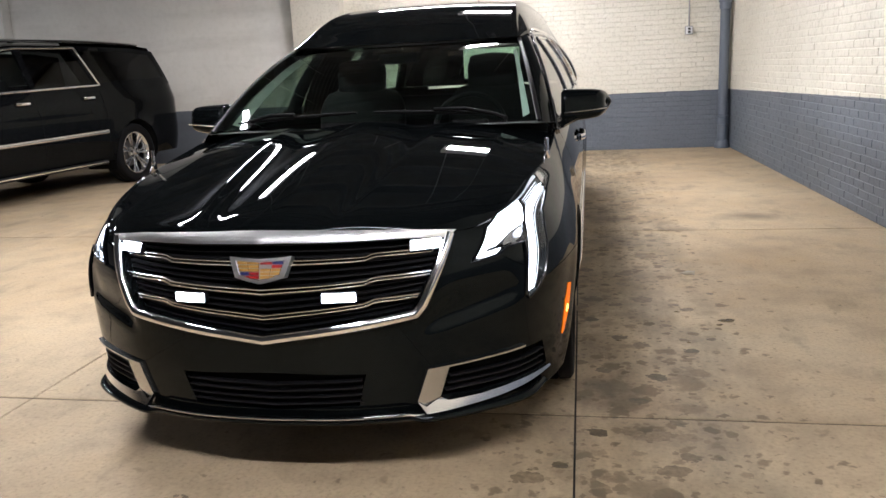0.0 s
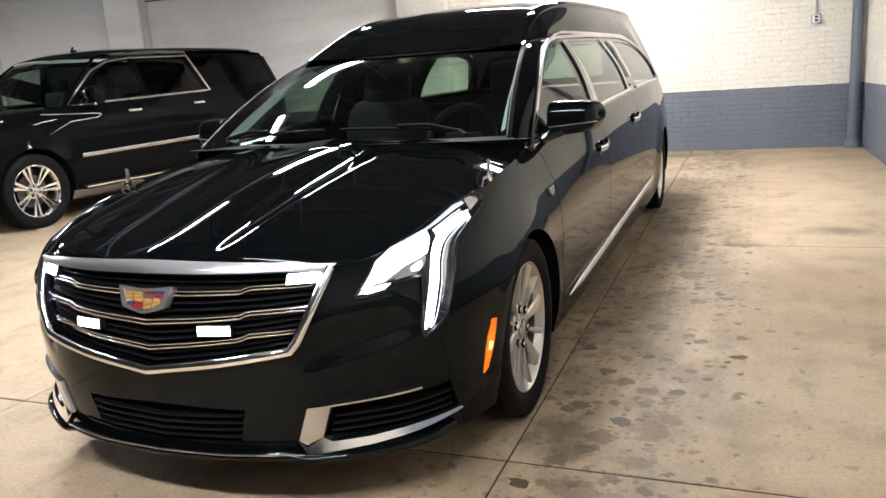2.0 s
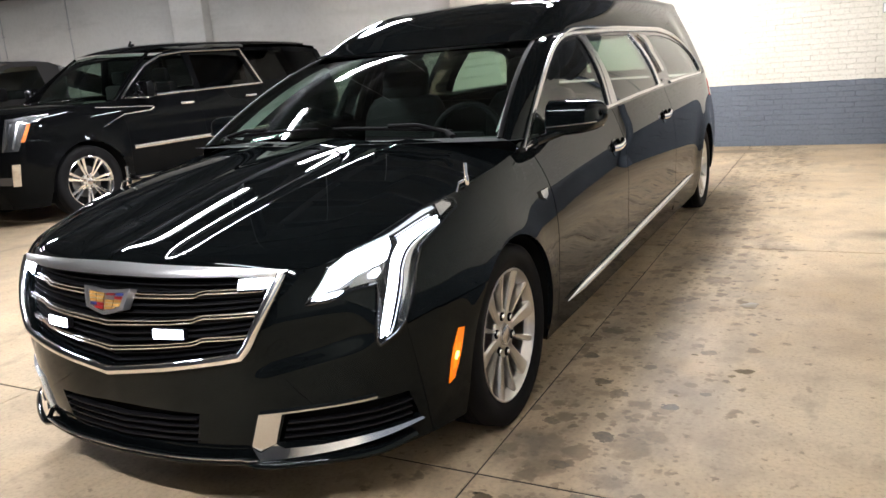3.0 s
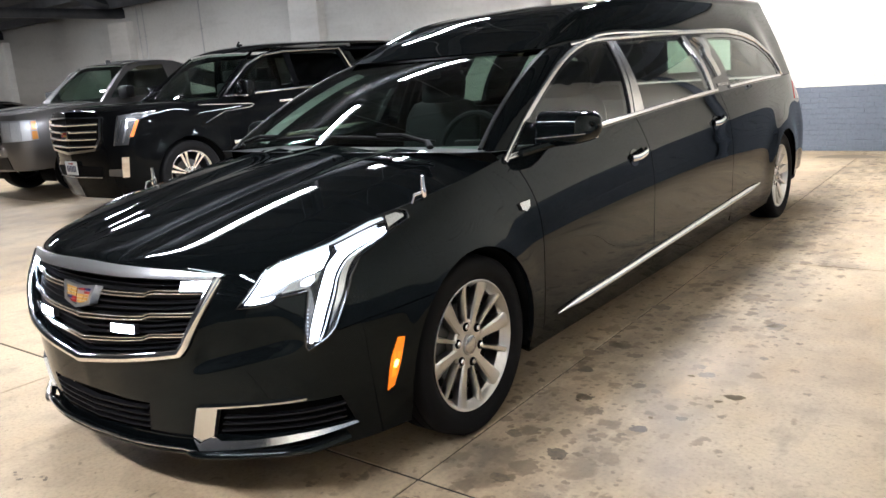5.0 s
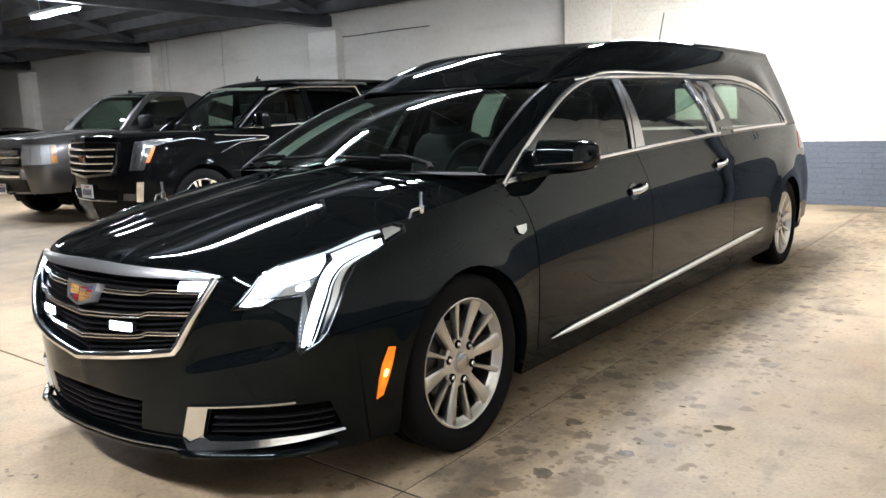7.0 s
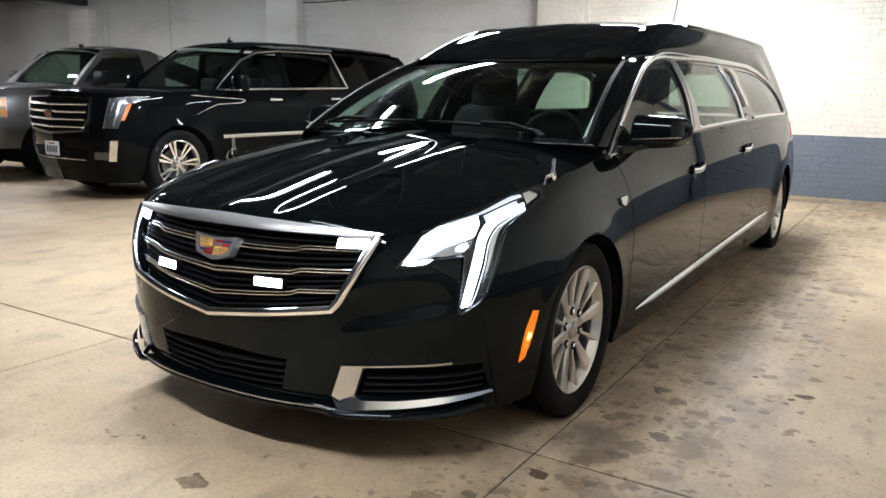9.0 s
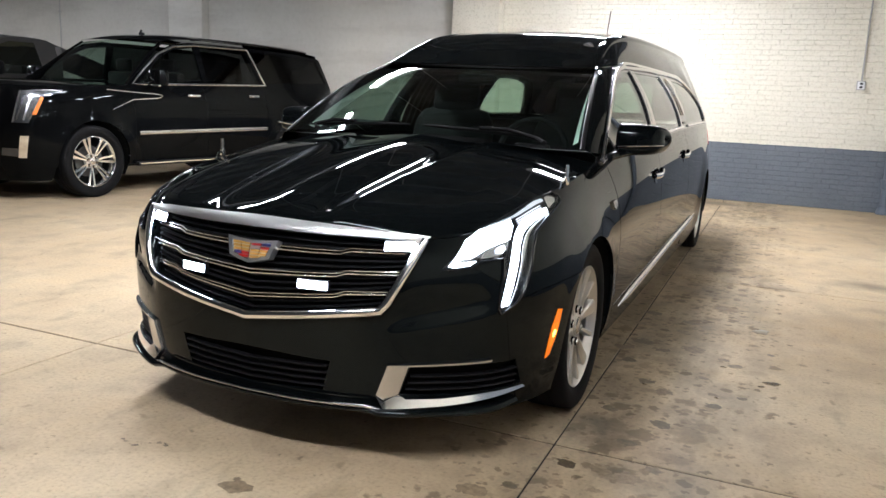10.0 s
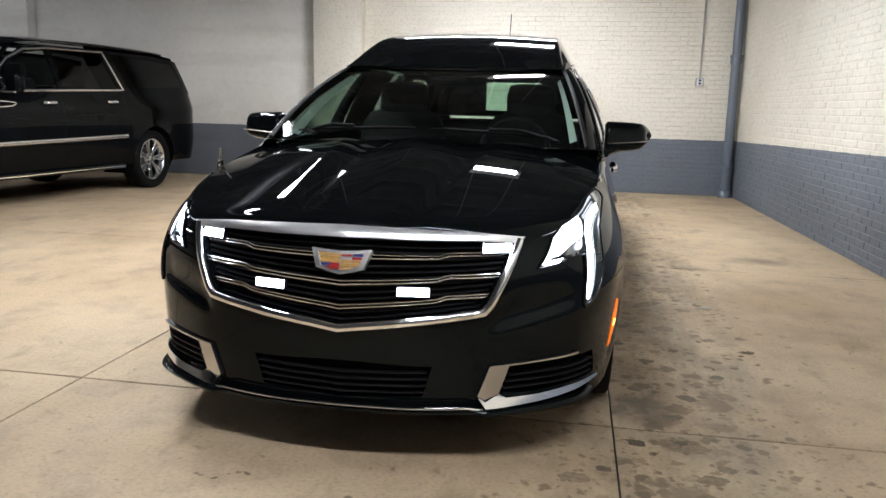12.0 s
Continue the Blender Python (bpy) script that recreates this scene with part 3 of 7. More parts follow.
def panel_lamp(x, y, z):
    """A short bright lamp with a flat lit lens."""
    lamp = thing("panel_lamp", pose(x, y, z), "short white ceiling lamp with a bright lit lens", "lamp")
    box_part("housing", (-0.31, 0.31, -0.14, 0.14, 0.0, 0.09), ENAMEL, lamp, bevel=0.01)
    box_part("lens", (-0.25, 0.25, -0.085, 0.085, -0.012, -0.002), PANEL, lamp)
    for dx in (-0.25, 0.25):
        bm = bmesh.new()
        lathe(bm, [(0.08, 0.006), (deck_z(y) - z + 0.03, 0.006)], 6, "z", (dx, 0, 0))
        part("hanger", bm, GALV, lamp)


for x, y, z in PANEL_LAMPS:
    panel_lamp(x, y, z)
for x, y, z, length, along in LAMPS:
    tube_lamp(x, y, z, length, along, TUBE_DIM if x == -2.3 else TUBE)


# ---- curves for bodywork ----
def spline(keys):
    """Smooth curve through rows of (t, values...)."""
    k = np.array(keys, float)
    t, v = k[:, 0], k[:, 1:]
    d = np.diff(v, axis=0) / np.diff(t)[:, None]
    m = np.vstack([d[:1], (d[1:] + d[:-1]) / 2, d[-1:]])
    m[1:-1][d[1:] * d[:-1] <= 0] = 0
    def at(s):
        s = min(max(s, t[0]), t[-1])
        i = min(int(np.searchsorted(t, s, "right")) - 1, len(t) - 2)
        h = t[i + 1] - t[i]
        u = (s - t[i]) / h
        a, b = 2 * u**3 - 3 * u**2 + 1, u**3 - 2 * u**2 + u
        return a * v[i] + b * h * m[i] + (1 - a) * v[i + 1] + (u**3 - u**2) * h * m[i + 1]
    return at
class Wrap:
    """Lower body of a vehicle: an outline in plan at mid height, drawn in to a top edge and to the sill."""
    def __init__(self, rows, sill=0.19, mid=0.6, tuck=0.045, power=2.6):
        s, out = 0.0, []
        for n, r in enumerate(rows):
            s += math.hypot(r[0] - rows[n - 1][0], r[1] - rows[n - 1][1]) if n else 0.0
            out.append((s, *r))
        self.at, self.length = spline(out), s
        self.sill, self.mid, self.tuck, self.power = sill, mid, tuck, power
        self.relief = None
        self.grid = np.linspace(0, s, 900)
        self.ys = np.array([self.at(q)[1] for q in self.grid])
    def s_of(self, y):
        return float(np.interp(y, self.ys, self.grid))
    def top(self, s):
        return float(self.at(s)[4])
    def place(self, s, z, out=0.0):
        px, py, tx, ty, tz = self.at(s)
        out += self.relief(s, z) if self.relief else 0.0
        a, b = self.at(s - 0.01), self.at(s + 0.01)
        nx, ny = b[1] - a[1], a[0] - b[0]
        n = math.hypot(nx, ny) or 1.0
        nx, ny = nx / n, ny / n
        if z <= self.mid:
            d = out - self.tuck * ((self.mid - z) / (self.mid - self.sill)) ** 2
            return np.array([px + nx * d, py + ny * d, z])
        f = ((z - self.mid) / (tz - self.mid)) ** self.power
        return np.array([px + (tx - px) * f + nx * out, py + (ty - py) * f + ny * out, z])


def lay(w, side=1, out=0.0, lean=None):
    """Lays flat (s, z) drawings on a body; negative s is the other flank."""
    def at(s, z):
        q = -1 if s * side < 0 else 1
        p = w.place(abs(s) + (lean(abs(s), z) if lean else 0.0), z, out)
        return (q * p[0], p[1], p[2])
    return at


def smooth01(a, b, x):
    u = min(max((x - a) / (b - a), 0.0), 1.0)
    return u * u * (3 - 2 * u)


def arch(w, yc, zc, r, n=22):
    """The rim of a wheel opening in (s, z), from front to back."""
    return [(w.s_of(yc - r * math.cos(math.pi * i / n)), zc + r * math.sin(math.pi * i / n)) for i in range(n + 1)]


def wheel(parent, x, y, z, side, r, rim, width, spokes, nuts=6, twin=False):
    """A tyre with its rim, spokes, brake disc, cap and nuts. side: 1 or -1."""
    h, lug_r = width / 2, 0.06 if twin else 0.077
    bm = bmesh.new()
    tyre = [(-h * 0.75, rim - 0.01), (-h * 0.95, rim + 0.03), (-h, (r + rim) / 2), (-h * 0.93, r - 0.025), (-h * 0.8, r - 0.006), (-h * 0.5, r), (-h * 0.47, r - 0.008), (-h * 0.43, r - 0.008), (-h * 0.4, r),
            (-0.008, r), (-0.004, r - 0.008), (0.004, r - 0.008), (0.008, r), (h * 0.4, r), (h * 0.43, r - 0.008), (h * 0.47, r - 0.008), (h * 0.5, r), (h * 0.88, r - 0.005), (h * 0.975, r - 0.02), (h, (r + rim) / 2 + 0.012),
            (h * 0.985, (r + rim) / 2 - 0.012), (h * 0.95, rim + 0.022), (h * 0.8, rim - 0.006)]
    lathe(bm, tyre, 64, "x", caps=False)
    tyre_ob = part("wheel", bm, RUBBER, parent, "black tyre on a silver alloy wheel", angle=50)
    tyre_ob.matrix_local = pose(x, y, z, 0, 0, 0 if side > 0 else 180)
    bm = bmesh.new()
    lathe(bm, [(-h * 0.7, rim - 0.03), (-h * 0.6, rim - 0.035), (h * 0.55, rim - 0.03), (h * 0.82, rim - 0.004), (h * 0.86, rim - 0.001), (h * 0.87, rim - 0.005), (h * 0.84, rim - 0.010), (h * 0.6, rim - 0.024)], 64, "x")
    for f in [f for f in bm.faces if len(f.verts) > 4]:
        bm.faces.remove(f)
    part("rim", bm, POLISHED if twin else ALLOY, tyre_ob)
    bm = bmesh.new()
    lathe(bm, [(0.0, rim * 0.62), (0.012, rim * 0.62), (0.014, 0.05)], 40, "x", (h * 0.1, 0, 0))
    part("brake_disc", bm, ALLOY_DARK, tyre_ob)
    bm = bmesh.new()
    lathe(bm, [(h * 0.05, rim - 0.03), (h * 0.06, 0.02)], 40, "x")
    part("backing", bm, DARK, tyre_ob)
    for i in range(spokes):
        a = 2 * math.pi * (i + 0.25) / spokes
        wide = 1.1 if i % 2 == 0 else 0.4
        if twin:
            wide, a = 0.62, 2 * math.pi * (i // 2 + 0.1) * 2 / spokes + (0.125 if i % 2 else -0.125)
        bm = bmesh.new()
        rings = []
        for u in steps(0, 1, 6):
            rad = 0.078 + (rim - 0.008 - 0.078) * u
            half = wide * (0.0165 + 0.017 * u) * (rim / 0.26) * (12 / max(spokes, 12)) ** 0.5
            face = h * (0.62 + 0.18 * u**1.5)
            row = []
            for dw, dx in ((-1, -0.03), (-0.92, -0.004), (-0.6, 0.002), (0.6, 0.002), (0.92, -0.004), (1, -0.03)):
                row.append(bm.verts.new((face + dx, rad * math.cos(a) - half * dw * math.sin(a), rad * math.sin(a) + half * dw * math.cos(a))))
            rings.append(row)
        for p, q in zip(rings, rings[1:]):
            for j in range(5):
                bm.faces.new((p[j], p[j + 1], q[j + 1], q[j]))
        bmesh.ops.recalc_face_normals(bm, faces=bm.faces)
        part("spoke", bm, POLISHED if twin else ALLOY, tyre_ob, angle=28)
    bm = bmesh.new()
    lathe(bm, [(h * 0.3, lug_r + 0.024), (h * 0.56, lug_r + 0.022), (h * 0.61, lug_r + 0.016), (h * 0.61, 0.044), (h * 0.67, 0.04), (h * 0.67, 0.0)], 32, "x")
    part("hub", bm, ALLOY, tyre_ob)
    bm = bmesh.new()
    lathe(bm, [(h * 0.6, 0.038), (h * 0.7, 0.037), (h * 0.73, 0.03), (h * 0.74, 0.0)], 28, "x")
    part("centre_cap", bm, SATIN, tyre_ob, "satin silver centre cap")
    for i in range(nuts):
        a = 2 * math.pi * (i + 0.5) / nuts + 0.2
        bm = bmesh.new()
        c = (0, lug_r * math.cos(a), lug_r * math.sin(a))
        lathe(bm, [(h * 0.5, 0.0125), (h * 0.68, 0.012), (h * 0.71, 0.008), (h * 0.71, 0.0)], 6, "x", c)
        part("lug_nut", bm, CHROME, tyre_ob, smooth=False)
        # raised black disc paints the shade of the nut's recess
        bm = bmesh.new()
        lathe(bm, [(h * 0.605, 0.0175), (h * 0.65, 0.0175)], 16, "x", c)
        part("nut_pocket", bm, DARK, tyre_ob)
    return tyre_ob


# ---- hearse ----
HEARSE = [
    (0, -0.038, 0, 0.03, 0.845), (0.25, -0.02, 0.25, 0.048, 0.838), (0.47, 0.04, 0.465, 0.105, 0.826), (0.635, 0.132, 0.612, 0.182, 0.814),
    (0.779, 0.25, 0.704, 0.292, 0.836), (0.873, 0.412, 0.756, 0.458, 0.882), (0.925, 0.575, 0.785, 0.60, 0.913), (0.95, 0.80, 0.83, 0.82, 0.945),
    (0.955, 1.4, 0.86, 1.38, 1.02), (0.96, 2.4, 0.89, 2.4, 1.085), (0.96, 4.0, 0.895, 4.0, 1.14), (0.95, 5.4, 0.892, 5.4, 1.16),
    (0.925, 6.0, 0.87, 5.92, 1.16), (0.885, 6.4, 0.80, 6.12, 1.15), (0.70, 6.70, 0.60, 6.30, 1.15), (0, 6.84, 0, 6.45, 1.15)]
W = Wrap(HEARSE, tuck=0.035, power=2.1)
hearse = thing("hearse", None, "polished black funeral coach with chrome trim and lit headlights", "hearse")
AXLE_F, AXLE_R, HUB_Z, TYRE_R, RIM_R, ARCH_R = 1.022, 5.49, 0.347, 0.353, 0.259, 0.392


S_ONE = W.s_of(1.0)


def sculpt(s, z):
    """Relief on the body: hollow cheeks beside the grille, flared arches, a shoulder crease and a hollow along the doors."""
    y, d = s - S_ONE + 1.0, 0.0
    if 0.5 < s < 0.95:
        zc, sg = 0.513 + 0.19 * (s - 0.589), 0.5 + (z - 0.58) * 0.53
        d -= 0.017 * smooth01(0.0, 0.045, z - zc) * (1 - smooth01(0.045, 0.17, z - zc)) * smooth01(sg + 0.015, sg + 0.07, s) * (1 - smooth01(0.80, 0.90, s))
    for yc, amp, wide in ((AXLE_F, 0.011, 0.06), (AXLE_R, 0.024, 0.13)):
        r = math.hypot(y - yc, z - HUB_Z) - ARCH_R
        if s > 1.2 and -0.02 < r < 0.5:
            d += amp * math.exp(-((max(r, 0.0) / wide) ** 2)) * smooth01(0.05, 0.25, z - HUB_Z + 0.25)
    if y > 1.2:
        on = smooth01(1.2, 1.9, y) * (1 - smooth01(4.7, 5.4, y))
        zc = 0.845 + 0.042 * (y - 1.4)
        k = z - zc
        d += on * 0.007 * max(0.0, 1 - (k / 0.16 if k > 0 else -k / 0.11))
        d -= on * 0.007 * math.exp(-(((z - 0.53) / 0.12) ** 2))
    return d


W.relief = sculpt


def lean(s, z):
    """Door edges sweep forward towards the waistline."""
    y = s - W.s_of(1.0) + 1.0
    return -0.10 * max(0.0, (z - 0.72) / 0.36) ** 2 * smooth01(1.15, 1.5, y) * (1 - smooth01(4.2, 5.0, y))


HEADLIGHT = [(0.680, 0.717), (0.72, 0.719), (0.784, 0.724), (0.822, 0.741), (0.920, 0.747), (0.890, 0.647), (0.884, 0.580), (0.893, 0.562), (0.957, 0.594), (0.985, 0.620), (1.008, 0.660), (1.075, 0.770),
             (1.128, 0.818), (1.225, 0.850), (1.385, 0.903), (1.392, 0.925), (1.362, 0.937), (1.238, 0.920), (1.03, 0.876), (0.862, 0.846), (0.775, 0.812)]
GRILLE_OUT = [(-0.620, 0.820), (-0.494, 0.580), (-0.475, 0.568), (-0.25, 0.537), (0, 0.503), (0.25, 0.537), (0.475, 0.568), (0.494, 0.580), (0.620, 0.820), (0.45, 0.842), (0, 0.853), (-0.45, 0.842)]
GRILLE_IN = [(-0.592, 0.80), (-0.476, 0.595), (-0.466, 0.587), (-0.25, 0.558), (0, 0.526), (0.25, 0.558), (0.466, 0.587), (0.476, 0.595), (0.592, 0.80), (0.45, 0.808), (0, 0.806), (-0.45, 0.808)]
INTAKE = [(-0.315, 0.392), (-0.285, 0.283), (0, 0.268), (0.285, 0.283), (0.315, 0.392), (0, 0.402)]
FOG = [(0.556, 0.290), (0.588, 0.386), (0.80, 0.390), (0.985, 0.386), (1.028, 0.289), (0.84, 0.287), (0.69, 0.279)]
FOG_TRIM = [(0.474, 0.285), (0.511, 0.394), (0.87, 0.405), (0.868, 0.398), (0.58, 0.390), (0.550, 0.292), (0.500, 0.268)]
FOG_BLADE = [(0.474, 0.283), (0.500, 0.266), (0.550, 0.290), (0.575, 0.275), (0.69, 0.275), (0.835, 0.284), (1.028, 0.285), (1.036, 0.277), (0.835, 0.263), (0.70, 0.252), (0.56, 0.246), (0.50, 0.244)]


def mirrored(poly):
    return [(-a, b) for a, b in reversed(poly)]


TOP = W.top
SEAM_Z, S_ARCH = 0.642, W.s_of(AXLE_F - ARCH_R)
cover = [(s, 0.215 if s < 0.5 else 0.2) for s in steps(0, S_ARCH - 0.02, 14)] + [(S_ARCH - 0.004, 0.2), (S_ARCH - 0.004, 0.345)]
front_arch = arch(W, AXLE_F, HUB_Z, ARCH_R)
SEAM_Y = AXLE_F - math.sqrt(ARCH_R**2 - (SEAM_Z - HUB_Z) ** 2)
cover += [p for p in front_arch if HUB_Z < p[1] < SEAM_Z - 0.01 and p[0] < W.s_of(AXLE_F)]
cover += [(W.s_of(SEAM_Y) - 0.001, SEAM_Z - 0.002), (1.1, 0.624), (1.0, 0.608), (0.80, 0.72), (0.80, TOP(0.80))] + [(s, TOP(s)) for s in steps(0.78, 0.0, 16)]
cover_full = [(-a, b) for a, b in reversed(cover[1:-1])] + cover
holes = [GRILLE_IN, INTAKE, FOG, mirrored(FOG), HEADLIGHT, mirrored(HEADLIGHT)]
part("front_bumper", patch(lay(W), cover_full, (0.02, 0.014), holes, flange=0.03), BLACK, hearse)


def wing(side):
    """Front wing, doors, rear quarter, sill and their trim on one flank."""
    on = lay(W, side, 0.0, lean)
    s_door = W.s_of(1.525)
    low = W.s_of(AXLE_F + ARCH_R)
    edge = [(0.80, 0.722), (1.0, 0.611), (1.1, 0.627), (W.s_of(SEAM_Y), SEAM_Z + 0.001)] + [p for p in front_arch if p[1] > SEAM_Z + 0.01 or p[0] > W.s_of(AXLE_F)]
    edge += [(low + 0.002, 0.24), (s_door - 0.004, 0.24), (s_door - 0.004, TOP(s_door) + 0.0)]
    edge += [(s, TOP(s)) for s in steps(s_door - 0.03, 0.80, 22)]
    part("front_wing", patch(on, edge, (0.05, 0.04), [HEADLIGHT], flange=0.02, flip=side < 0), BLACK, hearse)
    s_mid, s_back = W.s_of(2.735), W.s_of(4.115)
    for name, a, b in (("front_door", s_door, s_mid), ("rear_door", s_mid, s_back)):
        door = [(a + 0.003, 0.275), (b - 0.003, 0.275)] + [(s, TOP(s + lean(s, TOP(s)))) for s in steps(b - 0.003, a + 0.003, 14)]
        door_ob = part(name, patch(on, door, (0.09, 0.035), flange=0.02, flip=side < 0), BLACK, hearse)
        y_h = 2.53 if name == "front_door" else 3.82
        handle(door_ob, side, y_h, 0.90 if name == "front_door" else 0.955)
    rear_arch = arch(W, AXLE_R, HUB_Z, ARCH_R)
    s_end = W.s_of(6.58)
    quarter = [(s_back + 0.004, 0.24)] + [(W.s_of(AXLE_R - ARCH_R) - 0.002, 0.24)] + rear_arch + [(W.s_of(AXLE_R + ARCH_R) + 0.002, 0.30), (s_end, 0.34)]
    quarter += [(s, TOP(s)) for s in steps(s_end, s_back + 0.004, 24)]
    part("rear_quarter", patch(on, quarter, (0.06, 0.04), flange=0.02, flip=side < 0), BLACK, hearse)
    sill = [(low + 0.004, 0.19), (W.s_of(AXLE_R - ARCH_R) - 0.004, 0.19), (W.s_of(AXLE_R - ARCH_R) - 0.004, 0.236), (s_back, 0.236), (s_back, 0.271), (s_door, 0.271), (s_door, 0.236), (low + 0.004, 0.236)]
    part("sill", patch(lay(W, side, -0.004), sill, (0.1, 0.03), flange=0.04, flip=side < 0), BLACK, hearse)
    rail = spline([(1.63, 0.304), (1.75, 0.311), (2.4, 0.332), (3.2, 0.358), (4.0, 0.382), (4.77, 0.405)])
    pts = [lay(W, side, 0.012)(W.s_of(y), float(rail(y)[0])) for y in steps(1.63, 4.77, 60)]
    bm = bmesh.new()
    sweep(bm, pts, 0.034, 0.014, [(side, 0, 0.55)] * 61, 12, taper=lambda u: min(1.0, 0.15 + 12 * u, 0.15 + 10 * (1 - u)))
    part("sill_strip", bm, BRUSHED, hearse, "long chrome strip", angle=60)
    # wheel housings and wheels
    for yc, zc in ((AXLE_F, HUB_Z), (AXLE_R, HUB_Z)):
        bm = bmesh.new()
        lathe(bm, [(0.55, ARCH_R + 0.004), (0.915, ARCH_R + 0.004)], 40, "x")
        bmesh.ops.delete(bm, geom=[f for f in bm.faces if f.calc_center_median().z < -0.1 or len(f.verts) > 4], context="FACES")
        for v in bm.verts:
            v.co = Vector((side * (v.co.x if v.co.x < 0.6 else abs(W.place(W.s_of(yc + v.co.y), min(zc + v.co.z, 0.9))[0]) - 0.012), yc + v.co.y, zc + v.co.z))
        part("wheel_housing", bm, DARK, hearse)
        wheel(hearse, side * 0.820, yc, HUB_Z + 0.004, side, TYRE_R, RIM_R, 0.23, 12)
    # amber side marker
    mk = [(1.157, 0.353), (1.185, 0.364), (1.214, 0.447), (1.237, 0.528), (1.209, 0.532), (1.18, 0.473), (1.168, 0.425)]
    marker = part("side_marker", patch(lay(W, side, 0.004), mk, (0.02, 0.03), thick=0.01, flip=side < 0), AMBER, hearse, "lit amber side marker lens")
    part("glow_plate", patch(lay(W, side, 0.0046), [(1.172, 0.395), (1.190, 0.398), (1.216, 0.482), (1.190, 0.482)], (0.01, 0.02), thick=0.003, flip=side < 0), AMBER_WARM, marker)
    part("bulb", patch(lay(W, side, 0.0055), [(1.184, 0.432), (1.193, 0.427), (1.201, 0.437), (1.204, 0.452), (1.195, 0.457), (1.187, 0.447)], (0.01, 0.02), thick=0.003, flip=side < 0), AMBER_HOT, marker)
    # shield badge on the wing
    sb = W.s_of(1.42)
    bd = [(sb - 0.036, 0.847), (sb + 0.038, 0.851), (sb + 0.031, 0.824), (sb, 0.809), (sb - 0.03, 0.82)]
    part("badge", patch(lay(W, side, 0.01), bd, (0.03, 0.03), thick=0.01, flip=side < 0), SATIN, hearse, "small silver shield badge")


def handle(door, side, y, z):
    """A chrome pull over a dark finger cup."""
    s = W.s_of(y)
    cup = [(s + 0.055 * math.cos(a) - 0.03, z + 0.045 * math.sin(a) - 0.012) for a in [2 * math.pi * i / 18 for i in range(18)]]
    part("finger_cup", patch(lay(W, side, 0.003), cup, (0.04, 0.03), flip=side < 0), GLOSS_PLASTIC, door)
    bm = bmesh.new()
    path, nor = [], []
    for u in steps(-1, 1, 12):
        p = W.place(s + 0.085 * u + 0.02, z + 0.012 * u, 0.034 - 0.026 * u**4)
        path.append((side * p[0], p[1], p[2]))
        nor.append((side, 0, 0))
    sweep(bm, path, 0.036, 0.018, nor, 10)
    part("handle", bm, CHROME, door, "chrome door handle")


for side in (1, -1):
    wing(side)
brow = [(-0.628, 0.823), (-0.592, 0.803), (-0.45, 0.813), (0, 0.816), (0.45, 0.813), (0.592, 0.803), (0.628, 0.823), (0.45, 0.839), (0.25, 0.847), (0, 0.853), (-0.25, 0.847), (-0.45, 0.839)]
surround = part("grille_surround", patch(lambda a, b: lay(W, 1, 0.006 + 0.011 * math.sin(min(max((b - 0.803) / 0.048, 0), 1) * 2.6 + 0.35))(a, b), brow, (0.02, 0.006), thick=0.02), BROW, hearse, "bright chrome grille surround", angle=60)
low_line = [(-0.608, 0.812), (-0.505, 0.609), (-0.481, 0.581), (-0.25, 0.549), (0, 0.515), (0.25, 0.549), (0.481, 0.581), (0.505, 0.609), (0.608, 0.812)]
ring = []
for (a0, b0), (a1, b1) in zip(low_line, low_line[1:]):
    n = max(2, int(math.hypot(a1 - a0, b1 - b0) / 0.02))
    ring += [(a0 + (a1 - a0) * k / n, b0 + (b1 - b0) * k / n) for k in range(n)]
ring.append(low_line[-1])
bm = bmesh.new()
pts = [lay(W, 1, 0.008)(a, b) for a, b in ring]
sweep(bm, pts, 0.031, 0.028, [Vector(lay(W, 1, 0.12)(a, b)) - Vector(p) for (a, b), p in zip(ring, pts)], 14)
part("surround_rod", bm, POLISHED, surround)

# inner shell behind the panel gaps
us = [W.length * i / 160 for i in range(161)]
for side in (1, -1):
    def inner(u, v, side=side):
        z = 0.22 + (TOP(u) - 0.03 - 0.22) * v
        p = W.place(u, z, -0.075 if u < 0.95 else -0.03)
        y = p[1]
        if min(abs(y - AXLE_F), abs(y - AXLE_R)) < ARCH_R + 0.02 and z < 0.78:
            p[0] = min(p[0], 0.5)
        return (side * p[0], p[1], p[2])
    part("inner_panel", grid(inner, us, steps(0, 1, 14), flip=side < 0), DARK, hearse)
bm = bmesh.new()
box(bm, -0.66, 0.66, 0.45, 6.2, 0.20, 0.24)
part("underbody", bm, DARK, hearse)

# grille: dark slats, double chrome bars, crest and strobes
part("grille_back", patch(lay(W, 1, -0.05), GRILLE_OUT, (0.06, 0.05)), DARK, hearse)


def bar_line(z0, s0, s1, out, jog=0.0):
    """Bars fan out: the lower ones climb more towards the ends, and step up near them."""
    pts, nor = [], []
    climb = 0.098 - 0.50 * (z0 - 0.59)
    for s in steps(s0, s1, 60):
        a = abs(s)
        z = z0 + climb * min(a, 0.345) + (climb * 0.4 * max(0.0, a - 0.345) if jog else climb * max(0.0, a - 0.345)) + jog * smooth01(0.325, 0.362, a)
        p = W.place(a, z, out)
        q = W.place(a, z, out + 0.1)
        sg = -1 if s < 0 else 1
        pts.append((sg * p[0], p[1], p[2]))
        nor.append((sg * (q[0] - p[0]), q[1] - p[1], 0))
    return pts, nor


